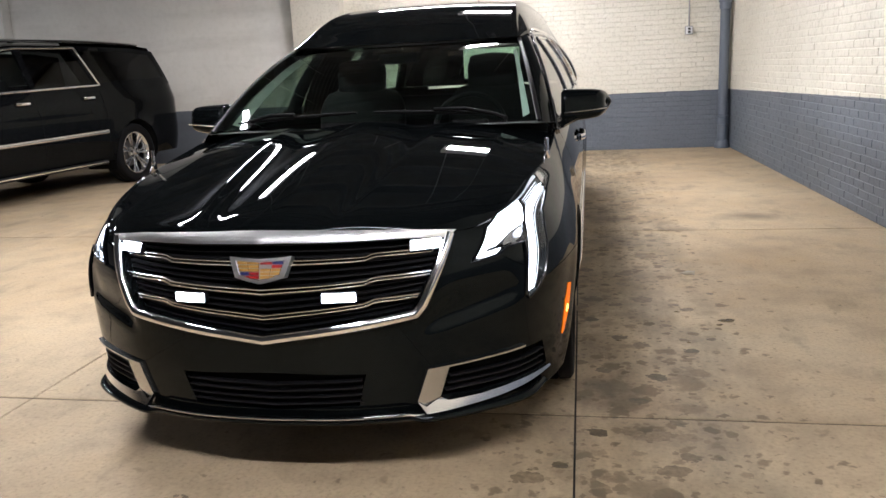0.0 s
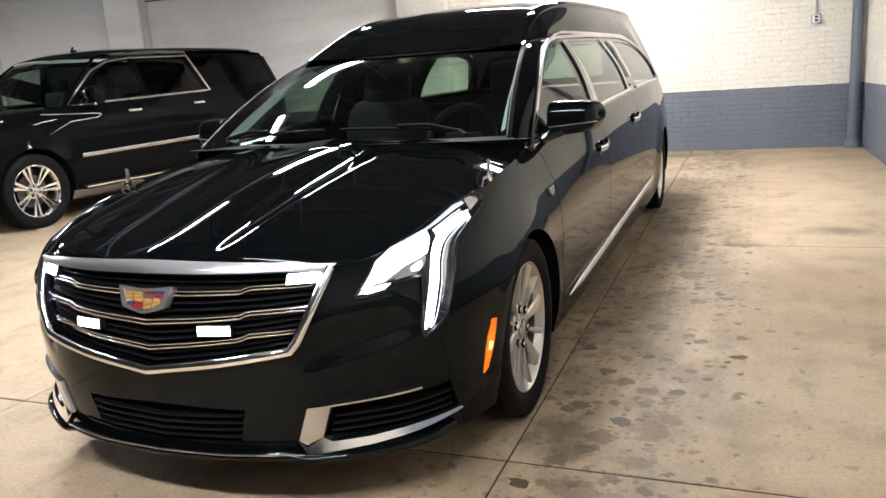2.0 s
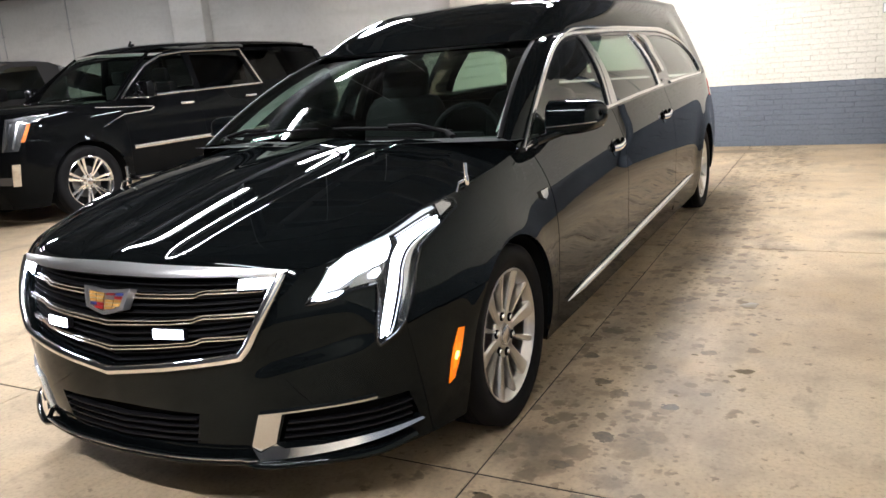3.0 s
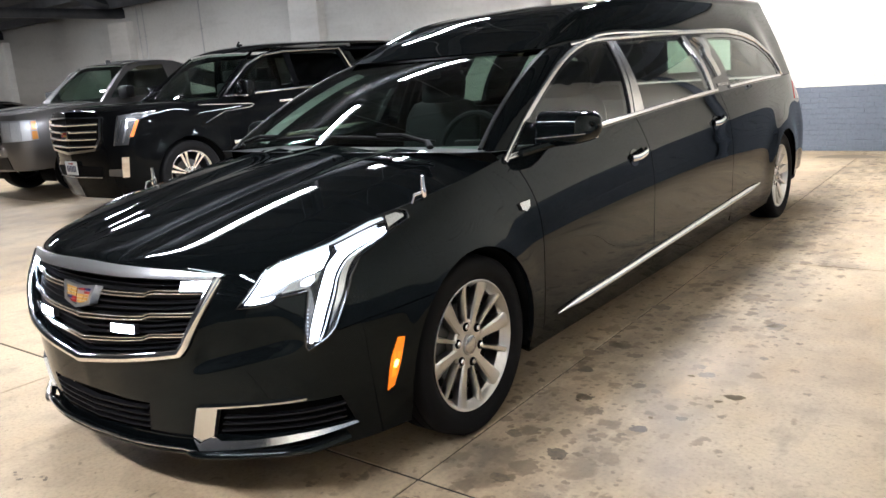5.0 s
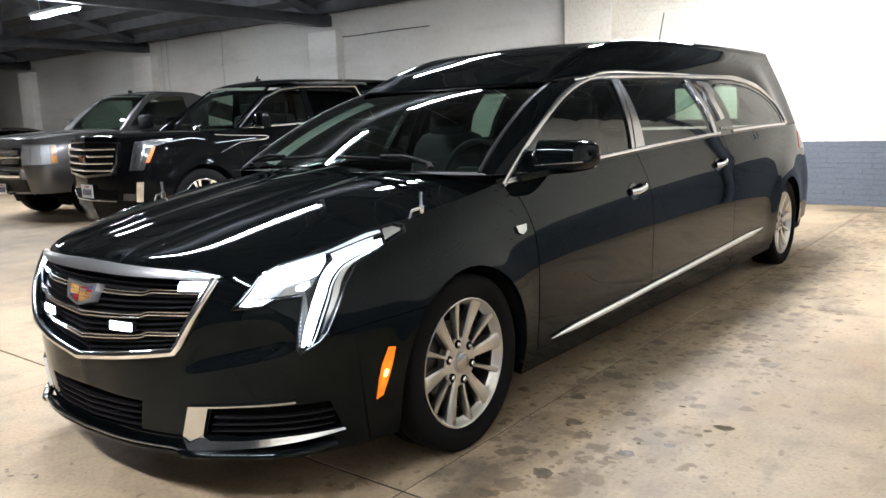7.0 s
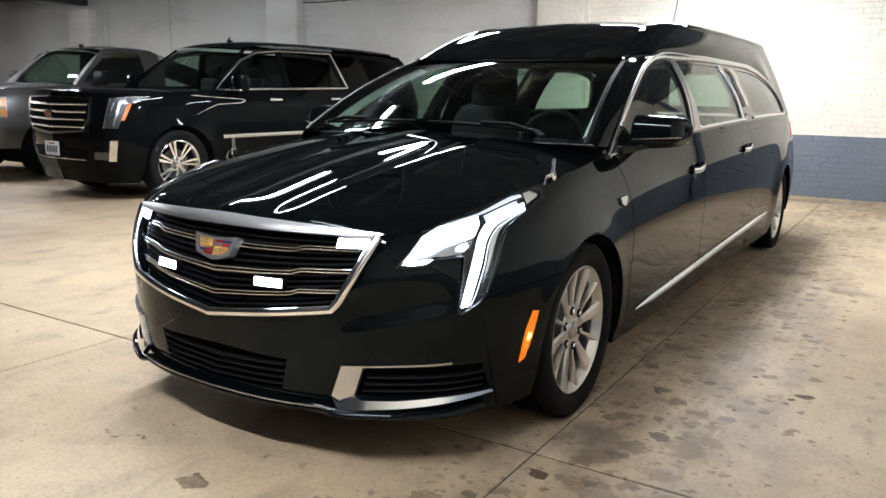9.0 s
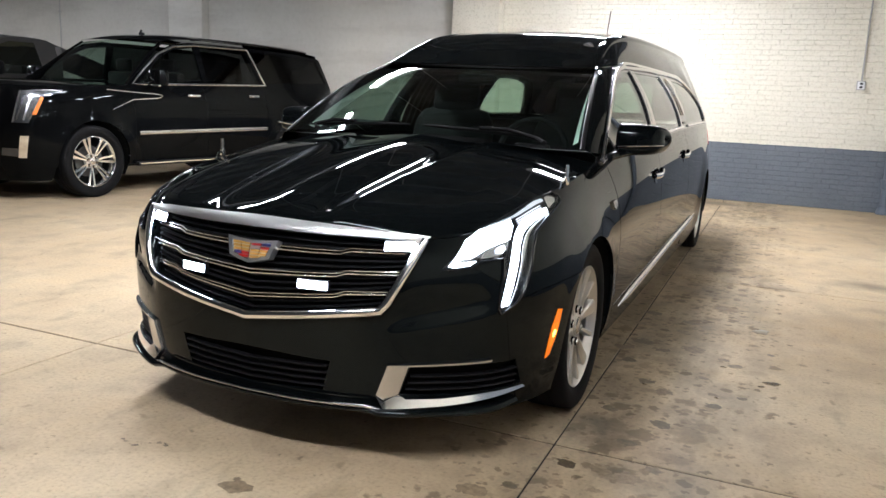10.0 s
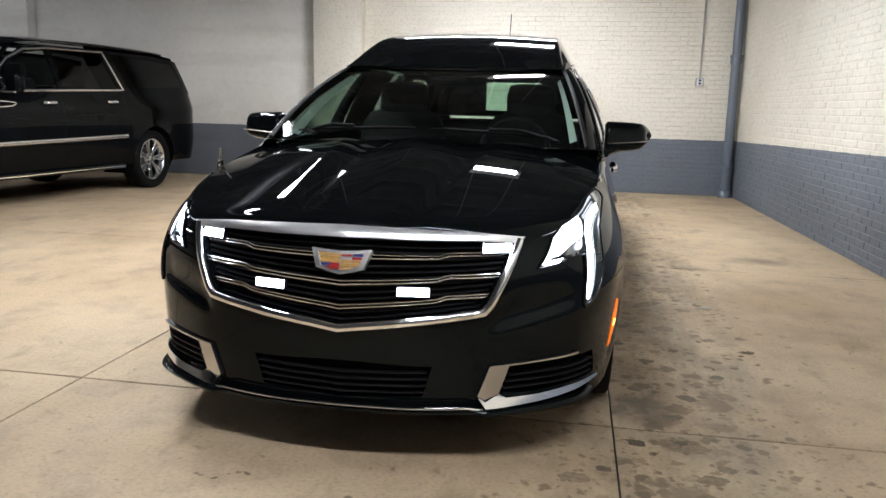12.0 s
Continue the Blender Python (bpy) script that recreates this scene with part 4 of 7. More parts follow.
for n in range(12):
    z0 = 0.535 + 0.0225 * n
    half = min(0.475 + (z0 - 0.52) * 0.5, 0.585)
    if z0 > 0.765:
        half = 0.575
    bm = bmesh.new()
    pts, nor = bar_line(z0, -half, half, -0.04)
    sweep(bm, pts, 0.007, 0.024, nor, 6)
    part("slat", bm, PLASTIC, hearse)
for z0, half in ((0.757, 0.553), (0.671, 0.552), (0.590, 0.512)):
    ends = []
    for dz, cut in ((0.0, 0.0), (-0.0125, 0.006)):
        bm = bmesh.new()
        pts, nor = bar_line(z0 + dz, -half + cut, half - cut, -0.016, 0.010)
        ends += [pts[0], pts[-1]]
        sweep(bm, pts, 0.0062, 0.013, nor, 10)
        bar = part("grille_bar", bm, POLISHED, hearse, "thin chrome grille bar")
    for a, b in ((ends[0], ends[2]), (ends[1], ends[3])):
        bm = bmesh.new()
        sweep(bm, [a, Vector(a).lerp(Vector(b), 0.5), b], 0.006, 0.009, [(1 if a[0] > 0 else -1, -0.3, 0)] * 3, 8)
        part("bar_end", bm, POLISHED, bar)
for s, z in ((-0.248, 0.647), (0.248, 0.647), (-0.525, 0.788), (0.525, 0.788)):
    w2, h2 = 0.056, 0.017
    rect = [(s - w2, z - h2), (s + w2, z - h2), (s + w2, z + h2), (s - w2, z + h2)]
    light = part("strobe_light", patch(lay(W, 1, -0.004), rect, (0.03, 0.02), thick=0.02), PLASTIC, hearse, "slim black strobe module with lit white diodes")
    for n in range(6):
        c = s - 0.044 + n * 0.0176
        cell = [(c - 0.0079, z - 0.013), (c + 0.0079, z - 0.013), (c + 0.0079, z + 0.013), (c - 0.0079, z + 0.013)]
        part("diode", patch(lay(W, 1, -0.0015), cell, (0.02, 0.02), thick=0.002), STROBE, light, "lit white diode")

SHIELD = [(-0.102, 0.777), (-0.081, 0.714), (-0.04, 0.703), (0, 0.695), (0.04, 0.703), (0.081, 0.714), (0.102, 0.777), (0.052, 0.772), (0, 0.77), (-0.052, 0.772)]
INNER = [(-0.082, 0.766), (-0.067, 0.722), (0, 0.704), (0.067, 0.722), (0.082, 0.766), (0.052, 0.762), (0, 0.76), (-0.052, 0.762)]
crest = part("crest", patch(lay(W, 1, 0.004), SHIELD, (0.02, 0.02), [INNER], thick=0.03), CREST_SILVER, hearse, "silver shield crest with red, gold and blue fields")
part("crest_base", patch(lay(W, 1, -0.003), INNER, (0.02, 0.02), thick=0.02), CREST_SILVER, crest)
FIELDS = {-1: ((CREST_RED, CREST_RED), (CREST_RED, CREST_BLUE), (CREST_GOLD, CREST_GOLD), (CREST_GOLD, CREST_GOLD), (CREST_GOLD, CREST_GOLD)),
          1: ((CREST_GOLD, CREST_GOLD), (CREST_GOLD, CREST_GOLD), (CREST_GOLD, CREST_GOLD), (CREST_SILVER, CREST_RED), (CREST_RED, CREST_BLUE))}
for side in (1, -1):
    for n in range(5):
        b0 = 0.7105 + n * 0.0106
        wide = 0.080 - (0.766 - b0 - 0.0045) * 0.36
        for k, (u0, u1) in enumerate(((0.03, 0.50), (0.53, 0.97))):
            if n == 0 and k == 1:
                u1 = 0.72
            part("crest_field", patch(lay(W, 1, 0.0), [(side * wide * u0, b0), (side * wide * u1, b0), (side * wide * u1, b0 + 0.0082), (side * wide * u0, b0 + 0.0082)], (0.02, 0.02), thick=0.003, flip=side < 0), FIELDS[side][n][k], crest)

# lower intake, fog trims, chin
part("intake_back", patch(lay(W, 1, -0.05), INTAKE, (0.06, 0.05)), DARK, hearse)
for n in range(4):
    bm = bmesh.new()
    pts, nor = [], []
    for s in steps(-0.3, 0.3, 24):
        p = W.place(abs(s), 0.298 + 0.024 * n - 0.01 * (1 - abs(s) / 0.3), -0.012)
        pts.append(((-1 if s < 0 else 1) * p[0], p[1], p[2]))
        nor.append((0, -1, 0))
    sweep(bm, pts, 0.006, 0.03, nor, 6)
    part("intake_slat", bm, PLASTIC, hearse)
for side in (1, -1):
    part("fog_back", patch(lay(W, side, -0.05), FOG, (0.06, 0.05), flip=side < 0), DARK, hearse)
    trim = part("fog_trim", patch(lay(W, side, 0.012), FOG_TRIM, (0.03, 0.02), thick=0.02, flip=side < 0), SATIN, hearse, "angular satin chrome bumper trim")
    part("trim_blade", patch(lambda a, b, side=side: lay(W, side, 0.013 + 0.5 * max(0.0, 0.285 - b))(a, b), FOG_BLADE, (0.03, 0.008), thick=0.02, flip=side < 0), POLISHED, trim, "polished lower edge")
    for n in range(3):
        pts, nor = [], []
        for s in steps(0.575 + 0.008 * n, 1.0, 20):
            p = W.place(s, 0.303 + 0.024 * n, -0.014)
            pts.append((side * p[0], p[1], p[2]))
            q = W.place(s, 0.303 + 0.024 * n, 0.1)
            nor.append((side * (q[0] - p[0]), q[1] - p[1], 0))
        bm = bmesh.new()
        sweep(bm, pts, 0.007, 0.03, nor, 6)
        part("fog_slat", bm, PLASTIC, hearse)
pts, nor = [], []
for s in steps(-1.0, 1.0, 70):
    tip = smooth01(0.44, 0.50, abs(s))
    p = W.place(abs(s), 0.238 - 0.008 * tip, 0.014 + 0.018 * tip - 0.03 * smooth01(0.85, 1.02, abs(s)))
    pts.append(((-1 if s < 0 else 1) * p[0], p[1], p[2]))
    nor.append((0, 0, 1))
bm = bmesh.new()
sweep(bm, pts, 0.042, 0.03, nor, 12)
chin = part("chin_lip", bm, BLACK, hearse, "black chin lip with a bright edge")
edge_pts = []
for s in steps(-0.49, 0.49, 40):
    p = W.place(abs(s), 0.252 - 0.010 * smooth01(0.44, 0.48, abs(s)), 0.034 - 0.004 * smooth01(0.45, 0.49, abs(s)))
    edge_pts.append(((-1 if s < 0 else 1) * p[0], p[1], p[2]))
bm = bmesh.new()
sweep(bm, edge_pts, 0.01, 0.009, [(0, 0, 1)] * 41, 8)
part("chin_trim", bm, POLISHED, chin)

# headlamps
for side in (1, -1):
    lamp = part("headlight", patch(lay(W, side, 0.006), HEADLIGHT, (0.02, 0.02), flip=side < 0), LENS, hearse, "clear headlight lens over lit white lamps")
    lamp.visible_shadow = False
    part("bowl", patch(lay(W, side, -0.05), HEADLIGHT, (0.05, 0.03), flip=side < 0), ALLOY_DARK, lamp)
    rim_bm = bmesh.new()
    ring = []
    for i in range(len(HEADLIGHT)):
        (a0, b0), (a1, b1) = HEADLIGHT[i], HEADLIGHT[(i + 1) % len(HEADLIGHT)]
        n = max(2, int(math.hypot(a1 - a0, b1 - b0) / 0.015))
        ring += [(a0 + (a1 - a0) * k / n, b0 + (b1 - b0) * k / n) for k in range(n)]
    pts = [lay(W, side, 0.004)(a, b) for a, b in ring]
    nrm = [Vector(lay(W, side, 0.1)(a, b)) - Vector(p) for (a, b), p in zip(ring, pts)]
    sweep(rim_bm, pts, 0.008, 0.012, nrm, 6, closed=True)
    part("bezel", rim_bm, GLOSS_PLASTIC, lamp)
    main = [(0.702, 0.722), (0.783, 0.806), (0.862, 0.836), (1.037, 0.862), (1.03, 0.838), (0.99, 0.801), (0.957, 0.793), (0.883, 0.781), (0.833, 0.764), (0.792, 0.749), (0.759, 0.747), (0.726, 0.728)]
    part("main_beam", patch(lay(W, side, -0.012), main, (0.03, 0.02), flip=side < 0), LED, lamp, "glowing white main lamp")
    part("beam_edge", patch(lay(W, side, -0.010), [(0.715, 0.722), (0.738, 0.735), (0.792, 0.740), (0.812, 0.741), (0.785, 0.727), (0.73, 0.721)], (0.03, 0.02), flip=side < 0), LED, lamp)
    part("lower_reflector", patch(lay(W, side, -0.02), [(0.962, 0.789), (0.985, 0.792), (0.962, 0.766), (0.922, 0.750), (0.833, 0.745), (0.866, 0.769)], (0.03, 0.02), flip=side < 0), REFLECTOR, lamp)
    part("projector_lens", patch(lay(W, side, -0.016), [(0.905, 0.760), (0.935, 0.758), (0.957, 0.772), (0.957, 0.784), (0.935, 0.782), (0.908, 0.772)], (0.02, 0.01), flip=side < 0), LED_DIM, lamp)
    part("upper_strip", patch(lay(W, side, -0.012), [(0.875, 0.8415), (1.04, 0.868), (1.247, 0.911), (1.298, 0.916), (1.304, 0.908), (1.249, 0.899), (1.05, 0.8635)], (0.03, 0.02), flip=side < 0), LED_SOFT, lamp, "softly lit upper lamp strip")
    inner_edge = spline([(0, 1.285, 0.884), (1, 1.156, 0.862), (2, 1.073, 0.841), (3, 1.017, 0.808), (4, 0.978, 0.759), (5, 0.938, 0.686), (6, 0.915, 0.627), (7, 0.905, 0.583)])
    outer_edge = spline([(0, 1.280, 0.866), (1, 1.170, 0.842), (2, 1.088, 0.816), (3, 1.035, 0.775), (4, 1.003, 0.720), (5, 0.975, 0.668), (6, 0.952, 0.618), (7, 0.934, 0.585)])
    for at_, k, shine, half in ((inner_edge, 0.0, LED, 0.0042), (inner_edge, 0.62, LED, 0.003), (outer_edge, 0.0, LED_DIM, 0.0016)):
        run_ = [np.array(at_(u)) * (1 - k) + np.array(outer_edge(u)) * k for u in steps(0, 7, 56)]
        pts = [lay(W, side, -0.007)(*q) for q in run_]
        bm = bmesh.new()
        sweep(bm, pts, half * 2.2, half, [Vector(lay(W, side, 0.1)(*q)) - Vector(p) for q, p in zip(run_, pts)], 6)
        part("light_blade", bm, shine, lamp, "glowing white vertical light blade")
    part("blade_guide", grid(lambda u, v, side=side: lay(W, side, -0.014)(*(np.array(inner_edge(u)) * (1 - v) + np.array(outer_edge(u)) * v)), steps(0, 7, 40), steps(0.0, 0.72, 4), flip=side < 0), LED_SOFT, lamp, "softly lit light guide")
    for n in range(30):
        u = 0.4 + n * 0.218
        a, b = np.array(inner_edge(u)) * 0.68 + np.array(outer_edge(u)) * 0.32
        bm = bmesh.new()
        bmesh.ops.create_icosphere(bm, subdivisions=1, radius=0.0028, matrix=Matrix.Translation(Vector(lay(W, side, -0.008)(a, b))))
        part("diode", bm, LED, lamp)
    for n in range(12):
        a, b = 0.8935 + 0.0019 * n, 0.590 + 0.0125 * n
        bm = bmesh.new()
        bmesh.ops.create_icosphere(bm, subdivisions=1, radius=0.0016, matrix=Matrix.Translation(Vector(lay(W, side, -0.006)(a, b))))
        part("diode", bm, LED_DIM, lamp)
    part("outer_reflector", grid(lambda u, v, side=side: lay(W, side, -0.016)(*(np.array(outer_edge(u)) * (1 - v) + np.array((outer_edge(u)[0] + 0.024 + 0.004 * u, outer_edge(u)[1] - 0.002)) * v)), steps(0.6, 6.7, 40), steps(0.35, 1.0, 4), flip=side < 0), BRUSHED, lamp, "satin outer reflector")
    for k in range(4):
        pts = [lay(W, side, -0.008)(1.06 + 0.20 * u, 0.8585 - 0.0055 * k + (0.040 - 0.001 * k) * u - 0.004 * u * u) for u in steps(0, 1, 10)]
        bm = bmesh.new()
        sweep(bm, pts, 0.0034, 0.002, [(side * 0.7, -0.7, 0.2)] * 11, 5)
        part("light_guide", bm, LED_DIM, lamp)
    part("corner_reflector", patch(lay(W, side, -0.006), [(1.30, 0.884), (1.378, 0.907), (1.384, 0.922), (1.36, 0.931), (1.31, 0.921)], (0.03, 0.02), flip=side < 0), BRUSHED, lamp)

# bonnet
rows_y = np.array([W.at(q)[3] for q in np.linspace(0, W.s_of(1.6), 700)])
rows_s = np.linspace(0, W.s_of(1.6), 700)
crown = np.polyfit([0, 0.2, 0.5, 0.9, 1.3, 1.5], [0.868, 0.917, 0.98, 1.05, 1.098, 1.112], 3)


FALL_X = np.linspace(0.0, 1.0, 401)


def fall_row(y):
    """How far the bonnet drops from its centre line outwards: a centre crease, a flute that rises to a sharp ridge on each side, and a softer outer ridge."""
    x1, x2 = 0.245 + 0.11 * y, 0.60 + 0.03 * y
    slope = [0.055 * smooth01(0.0, 0.035, x) + 0.45 * min(x, 0.16) - 0.225 * smooth01(0.16, x1 - 0.012, x) + 0.18 * smooth01(x1 - 0.012, x1 + 0.012, x) + 0.22 * max(0.0, x - x1) + 0.07 * smooth01(x2 - 0.012, x2 + 0.012, x) for x in FALL_X]
    return np.concatenate([[0.0], np.cumsum(slope[1:]) * (FALL_X[1] - FALL_X[0])])


FALLS = {}


def bonnet(y, v):
    """A smooth crown, rolled off at the nose and drawn down to the wing edges."""
    k = W.at(float(np.interp(y, rows_y, rows_s)))
    kx, kz, a = max(k[2] - 0.004, 0.0), k[4], abs(v)
    h = float(np.polyval(crown, y)) - 0.022 * math.exp(-(y - 0.03) / 0.03)
    if y not in FALLS:
        FALLS[y] = fall_row(max(y, 0.0))
    x = v * kx
    z = h - float(np.interp(abs(x), FALL_X, FALLS[y]))
    z += (kz - (h - float(np.interp(kx, FALL_X, FALLS[y])))) * a**12
    return (x, y + 0.09 * a**2 * smooth01(0.9, 1.3, y), z + 0.002)


ys = [0.031 + 0.15 * (i / 14) ** 2 for i in range(15)] + steps(0.2, 1.27, 40)
vs = steps(-1, 1, 250)
part("bonnet", grid(bonnet, ys, vs), BLACK, hearse, angle=60)

# windscreen, cowl and wipers


def screen(u, v):
    lo_ = Vector((0.785 * u, 1.20 + 0.13 * u * u, 1.085 - 0.012 * u * u))
    hi_ = Vector((0.632 * u, 2.13 + 0.05 * u * u, 1.458 + 0.006 * u * u))
    p = lo_.lerp(hi_, v)
    b = 0.04 * 4 * v * (1 - v) + 0.02 * (1 - u * u) * (1 - v)
    return p + Vector((0, -0.38, 0.92)) * b


part("windscreen", grid(screen, steps(-0.985, 0.985, 30), steps(0.0, 0.985, 16)), WINDSHIELD, hearse, "green-tinted curved windscreen").visible_shadow = False
bm = bmesh.new()
rim_pts = [screen(-1, v) for v in steps(0, 1, 14)] + [screen(u, 1) for u in steps(-0.95, 0.95, 24)] + [screen(1, v) for v in steps(1, 0, 14)]
sweep(bm, rim_pts, 0.022, 0.012, [(0, -0.4, 0.9)] * len(rim_pts), 6)
part("windscreen_seal", bm, PLASTIC, hearse)
part("cowl", grid(lambda u, v: (0.86 * u, 1.17 + 0.14 * u * u + 0.17 * v, 1.075 - 0.012 * u * u - 0.01 * v), steps(-1, 1, 24), steps(0, 1, 3)), PLASTIC, hearse)
for x0, x1 in ((-0.62, -0.02), (0.06, 0.60)):
    bm = bmesh.new()
    pts = []
    for u in steps(0, 1, 16):
        x = x0 + (x1 - x0) * u
        p = Vector(screen(x / 0.78, 0.012 + 0.022 * (u if x0 < 0 else 1 - u)))
        pts.append(p + Vector((0, -0.01, 0.022)))
    sweep(bm, pts, 0.022, 0.016, None, 8, taper=lambda u: 1 - 0.5 * abs(2 * u - 1) ** 3)
    wp = part("wiper", bm, DARK, hearse, "black windscreen wiper")
    bm = bmesh.new()
    c = pts[len(pts) // 2]
    e = pts[-1] if x0 > 0 else pts[2]
    sweep(bm, [e + Vector((0.05, -0.10, -0.015)), e + Vector((0, -0.05, 0.0)), c.lerp(e, 0.5) + Vector((0, -0.02, 0.02)), c + Vector((0, 0, 0.012))], 0.03, 0.018, None, 8)
    part("wiper_arm", bm, DARK, wp)


# pale liners inside the screen pillars
for side in (1, -1):
    def liner(u, v, side=side):
        return Vector(screen(side * (0.955 - 0.045 * u * (1 - 0.5 * v)), 0.10 + 0.82 * v)) + Vector((0, 0.05 + 0.05 * u, -0.03 - 0.02 * u))
    part("pillar_liner", grid(liner, steps(0, 1, 3), steps(0, 1, 14), flip=side < 0), GREEN_CLOTH, hearse, "pale inner pillar lining")


# glasshouse
def flank(side, out=0.0):
    """Side of the cabin: it leans in from the waistline. Draws in (y, z)."""
    def at(y, z):
        k = W.at(W.s_of(y))
        q = min(max((z - k[4]) / (1.5 - k[4]), 0.0), 1.0)
        x = k[2] - 0.545 * (z - k[4]) + 0.026 * math.sin(math.pi * q)
        return (side * (x + out * 0.88), y, z + out * 0.48)
    return at


PILLAR = spline([(0, 1.380, 1.011), (0.25, 1.640, 1.167), (0.45, 1.847, 1.271), (0.68, 2.120, 1.384), (0.85, 2.349, 1.453), (0.93, 2.500, 1.484), (1.0, 2.643, 1.497)])
GLASS = {
    "front_glass": ([(1.488, 1.047), (1.634, 1.139), (1.838, 1.243), (2.114, 1.357), (2.340, 1.427), (2.493, 1.457), (2.606, 1.469), (2.736, 1.474), (2.577, 1.093), (2.246, 1.079), (1.870, 1.061)], SIDE_GLASS),
    "rear_glass": ([(2.749, 1.116), (2.836, 1.478), (3.332, 1.487), (3.820, 1.493), (3.834, 1.150), (3.321, 1.135)], SIDE_GLASS),
    "quarter_glass": ([(4.248, 1.176), (4.272, 1.482), (4.486, 1.489), (4.765, 1.486), (5.031, 1.461), (5.226, 1.413), (5.360, 1.338), (5.460, 1.240), (5.483, 1.180)], QUARTER_GLASS)}


def outline_rod(name, poly, side, width, material, label="", out=0.006, parent=None, closed=True, n=0.05):
    pts, nor = [], []
    for i in range(len(poly) if closed else len(poly) - 1):
        (a0, b0), (a1, b1) = poly[i], poly[(i + 1) % len(poly)]
        k = max(1, int(math.hypot(a1 - a0, b1 - b0) / n))
        pts += [flank(side, out)(a0 + (a1 - a0) * j / k, b0 + (b1 - b0) * j / k) for j in range(k)]
    if not closed:
        pts.append(flank(side, out)(*poly[-1]))
    bm = bmesh.new()
    sweep(bm, pts, width, width * 0.6, [(side, 0, 0.38)] * len(pts), 8, closed=closed)
    return part(name, bm, material, parent or hearse, label)


for side in (1, -1):
    for name, (poly, m) in GLASS.items():
        g = part(name, patch(flank(side, -0.004), poly, (0.1, 0.05), flip=side < 0), m, hearse, "tinted side window")
        g.visible_shadow = False
    # black frame plate with the window openings cut through
    upper = [(float(PILLAR(u)[0]), float(PILLAR(u)[1])) for u in steps(0, 1, 14)] + [(3.435, 1.518), (4.322, 1.527), (4.724, 1.525), (5.071, 1.499), (5.294, 1.447), (5.452, 1.340), (5.561, 1.200), (5.561, 1.164)]
    lower = [(y, float(W.at(W.s_of(y))[4]) - 0.012) for y in steps(5.5, 1.39, 18)]
    part("window_frame", patch(flank(side, 0.0), upper + lower, (0.15, 0.06), [p for p, _ in GLASS.values()], flange=0.03, flip=side < 0), GLOSS_PLASTIC, hearse)
    outline_rod("window_trim", [(1.385, 1.013)] + upper[1:-1], side, 0.026, BRUSHED, "chrome window surround", closed=False)
    waist = [(y, float(W.at(W.s_of(y))[4]) + 0.004) for y in steps(1.39, 3.95, 14)]
    outline_rod("waist_trim", waist, side, 0.022, BRUSHED, "chrome waistline strip", closed=False)
    waist = [(y, float(W.at(W.s_of(y))[4]) + 0.004) for y in steps(4.2, 5.52, 8)]
    outline_rod("waist_trim", waist, side, 0.022, BRUSHED, "chrome waistline strip", closed=False)
    part("pillar_trim", patch(flank(side, 0.008), [(2.580, 1.094), (2.610, 1.096), (2.795, 1.484), (2.744, 1.483)], (0.1, 0.05), thick=0.008, flip=side < 0), BRUSHED, hearse, "bright door pillar strip")
    part("pillar_trim", patch(flank(side, 0.008), [(2.627, 1.098), (2.747, 1.110), (2.841, 1.486), (2.806, 1.484)], (0.1, 0.05), thick=0.008, flip=side < 0), BRUSHED, hearse, "bright door pillar strip")
    part("pillar_trim", patch(flank(side, 0.008), [(3.837, 1.143), (3.892, 1.147), (3.886, 1.502), (3.833, 1.500)], (0.1, 0.05), thick=0.008, flip=side < 0), BRUSHED, hearse, "bright door pillar strip")
    part("landau_blade", patch(flank(side, 0.02), [(3.983, 1.486), (4.160, 1.479), (4.154, 1.422), (4.061, 1.361), (4.080, 1.232), (4.003, 1.222), (3.972, 1.361), (4.049, 1.432)], (0.05, 0.04), thick=0.016, flip=side < 0), BRUSHED, hearse, "curved chrome landau blade")
    for n in range(8):
        a = 3.99 + n * 0.026
        part("badge_bar", patch(flank(side, 0.006), [(a, 1.164), (a + 0.016, 1.164), (a + 0.016, 1.182), (a, 1.182)], (0.1, 0.05), thick=0.004, flip=side < 0), SATIN, hearse)

    # pillar between windscreen and side window
    def pillar(u, v, side=side):
        a = Vector(screen(side, v))
        y, z = PILLAR(0.93 * v)
        b = Vector(flank(side, 0.0)(float(y), float(z)))
        m = a.lerp(b, u)
        return m + Vector((side * 0.5, -0.35, 0.6)).normalized() * (0.012 * 4 * u * (1 - u))
    part("screen_pillar", grid(pillar, steps(0, 1, 8), steps(0, 1, 20), flip=side < 0), BLACK, hearse)

# roof cap
CAP = spline([(2.12, 0.628, 1.462, 0.615, 1.47), (2.25, 0.645, 1.466, 0.607, 1.53), (2.36, 0.662, 1.474, 0.597, 1.582), (2.5, 0.676, 1.49, 0.585, 1.632), (2.645, 0.665, 1.514, 0.575, 1.674), (2.85, 0.662, 1.526, 0.565, 1.712),
              (3.14, 0.666, 1.53, 0.557, 1.748), (3.73, 0.677, 1.534, 0.552, 1.782), (4.73, 0.686, 1.536, 0.55, 1.805), (5.07, 0.702, 1.51, 0.55, 1.808), (5.3, 0.738, 1.458, 0.55, 1.81), (5.455, 0.805, 1.346, 0.552, 1.81),
              (5.59, 0.879, 1.168, 0.555, 1.81), (5.97, 0.86, 1.163, 0.55, 1.808)])


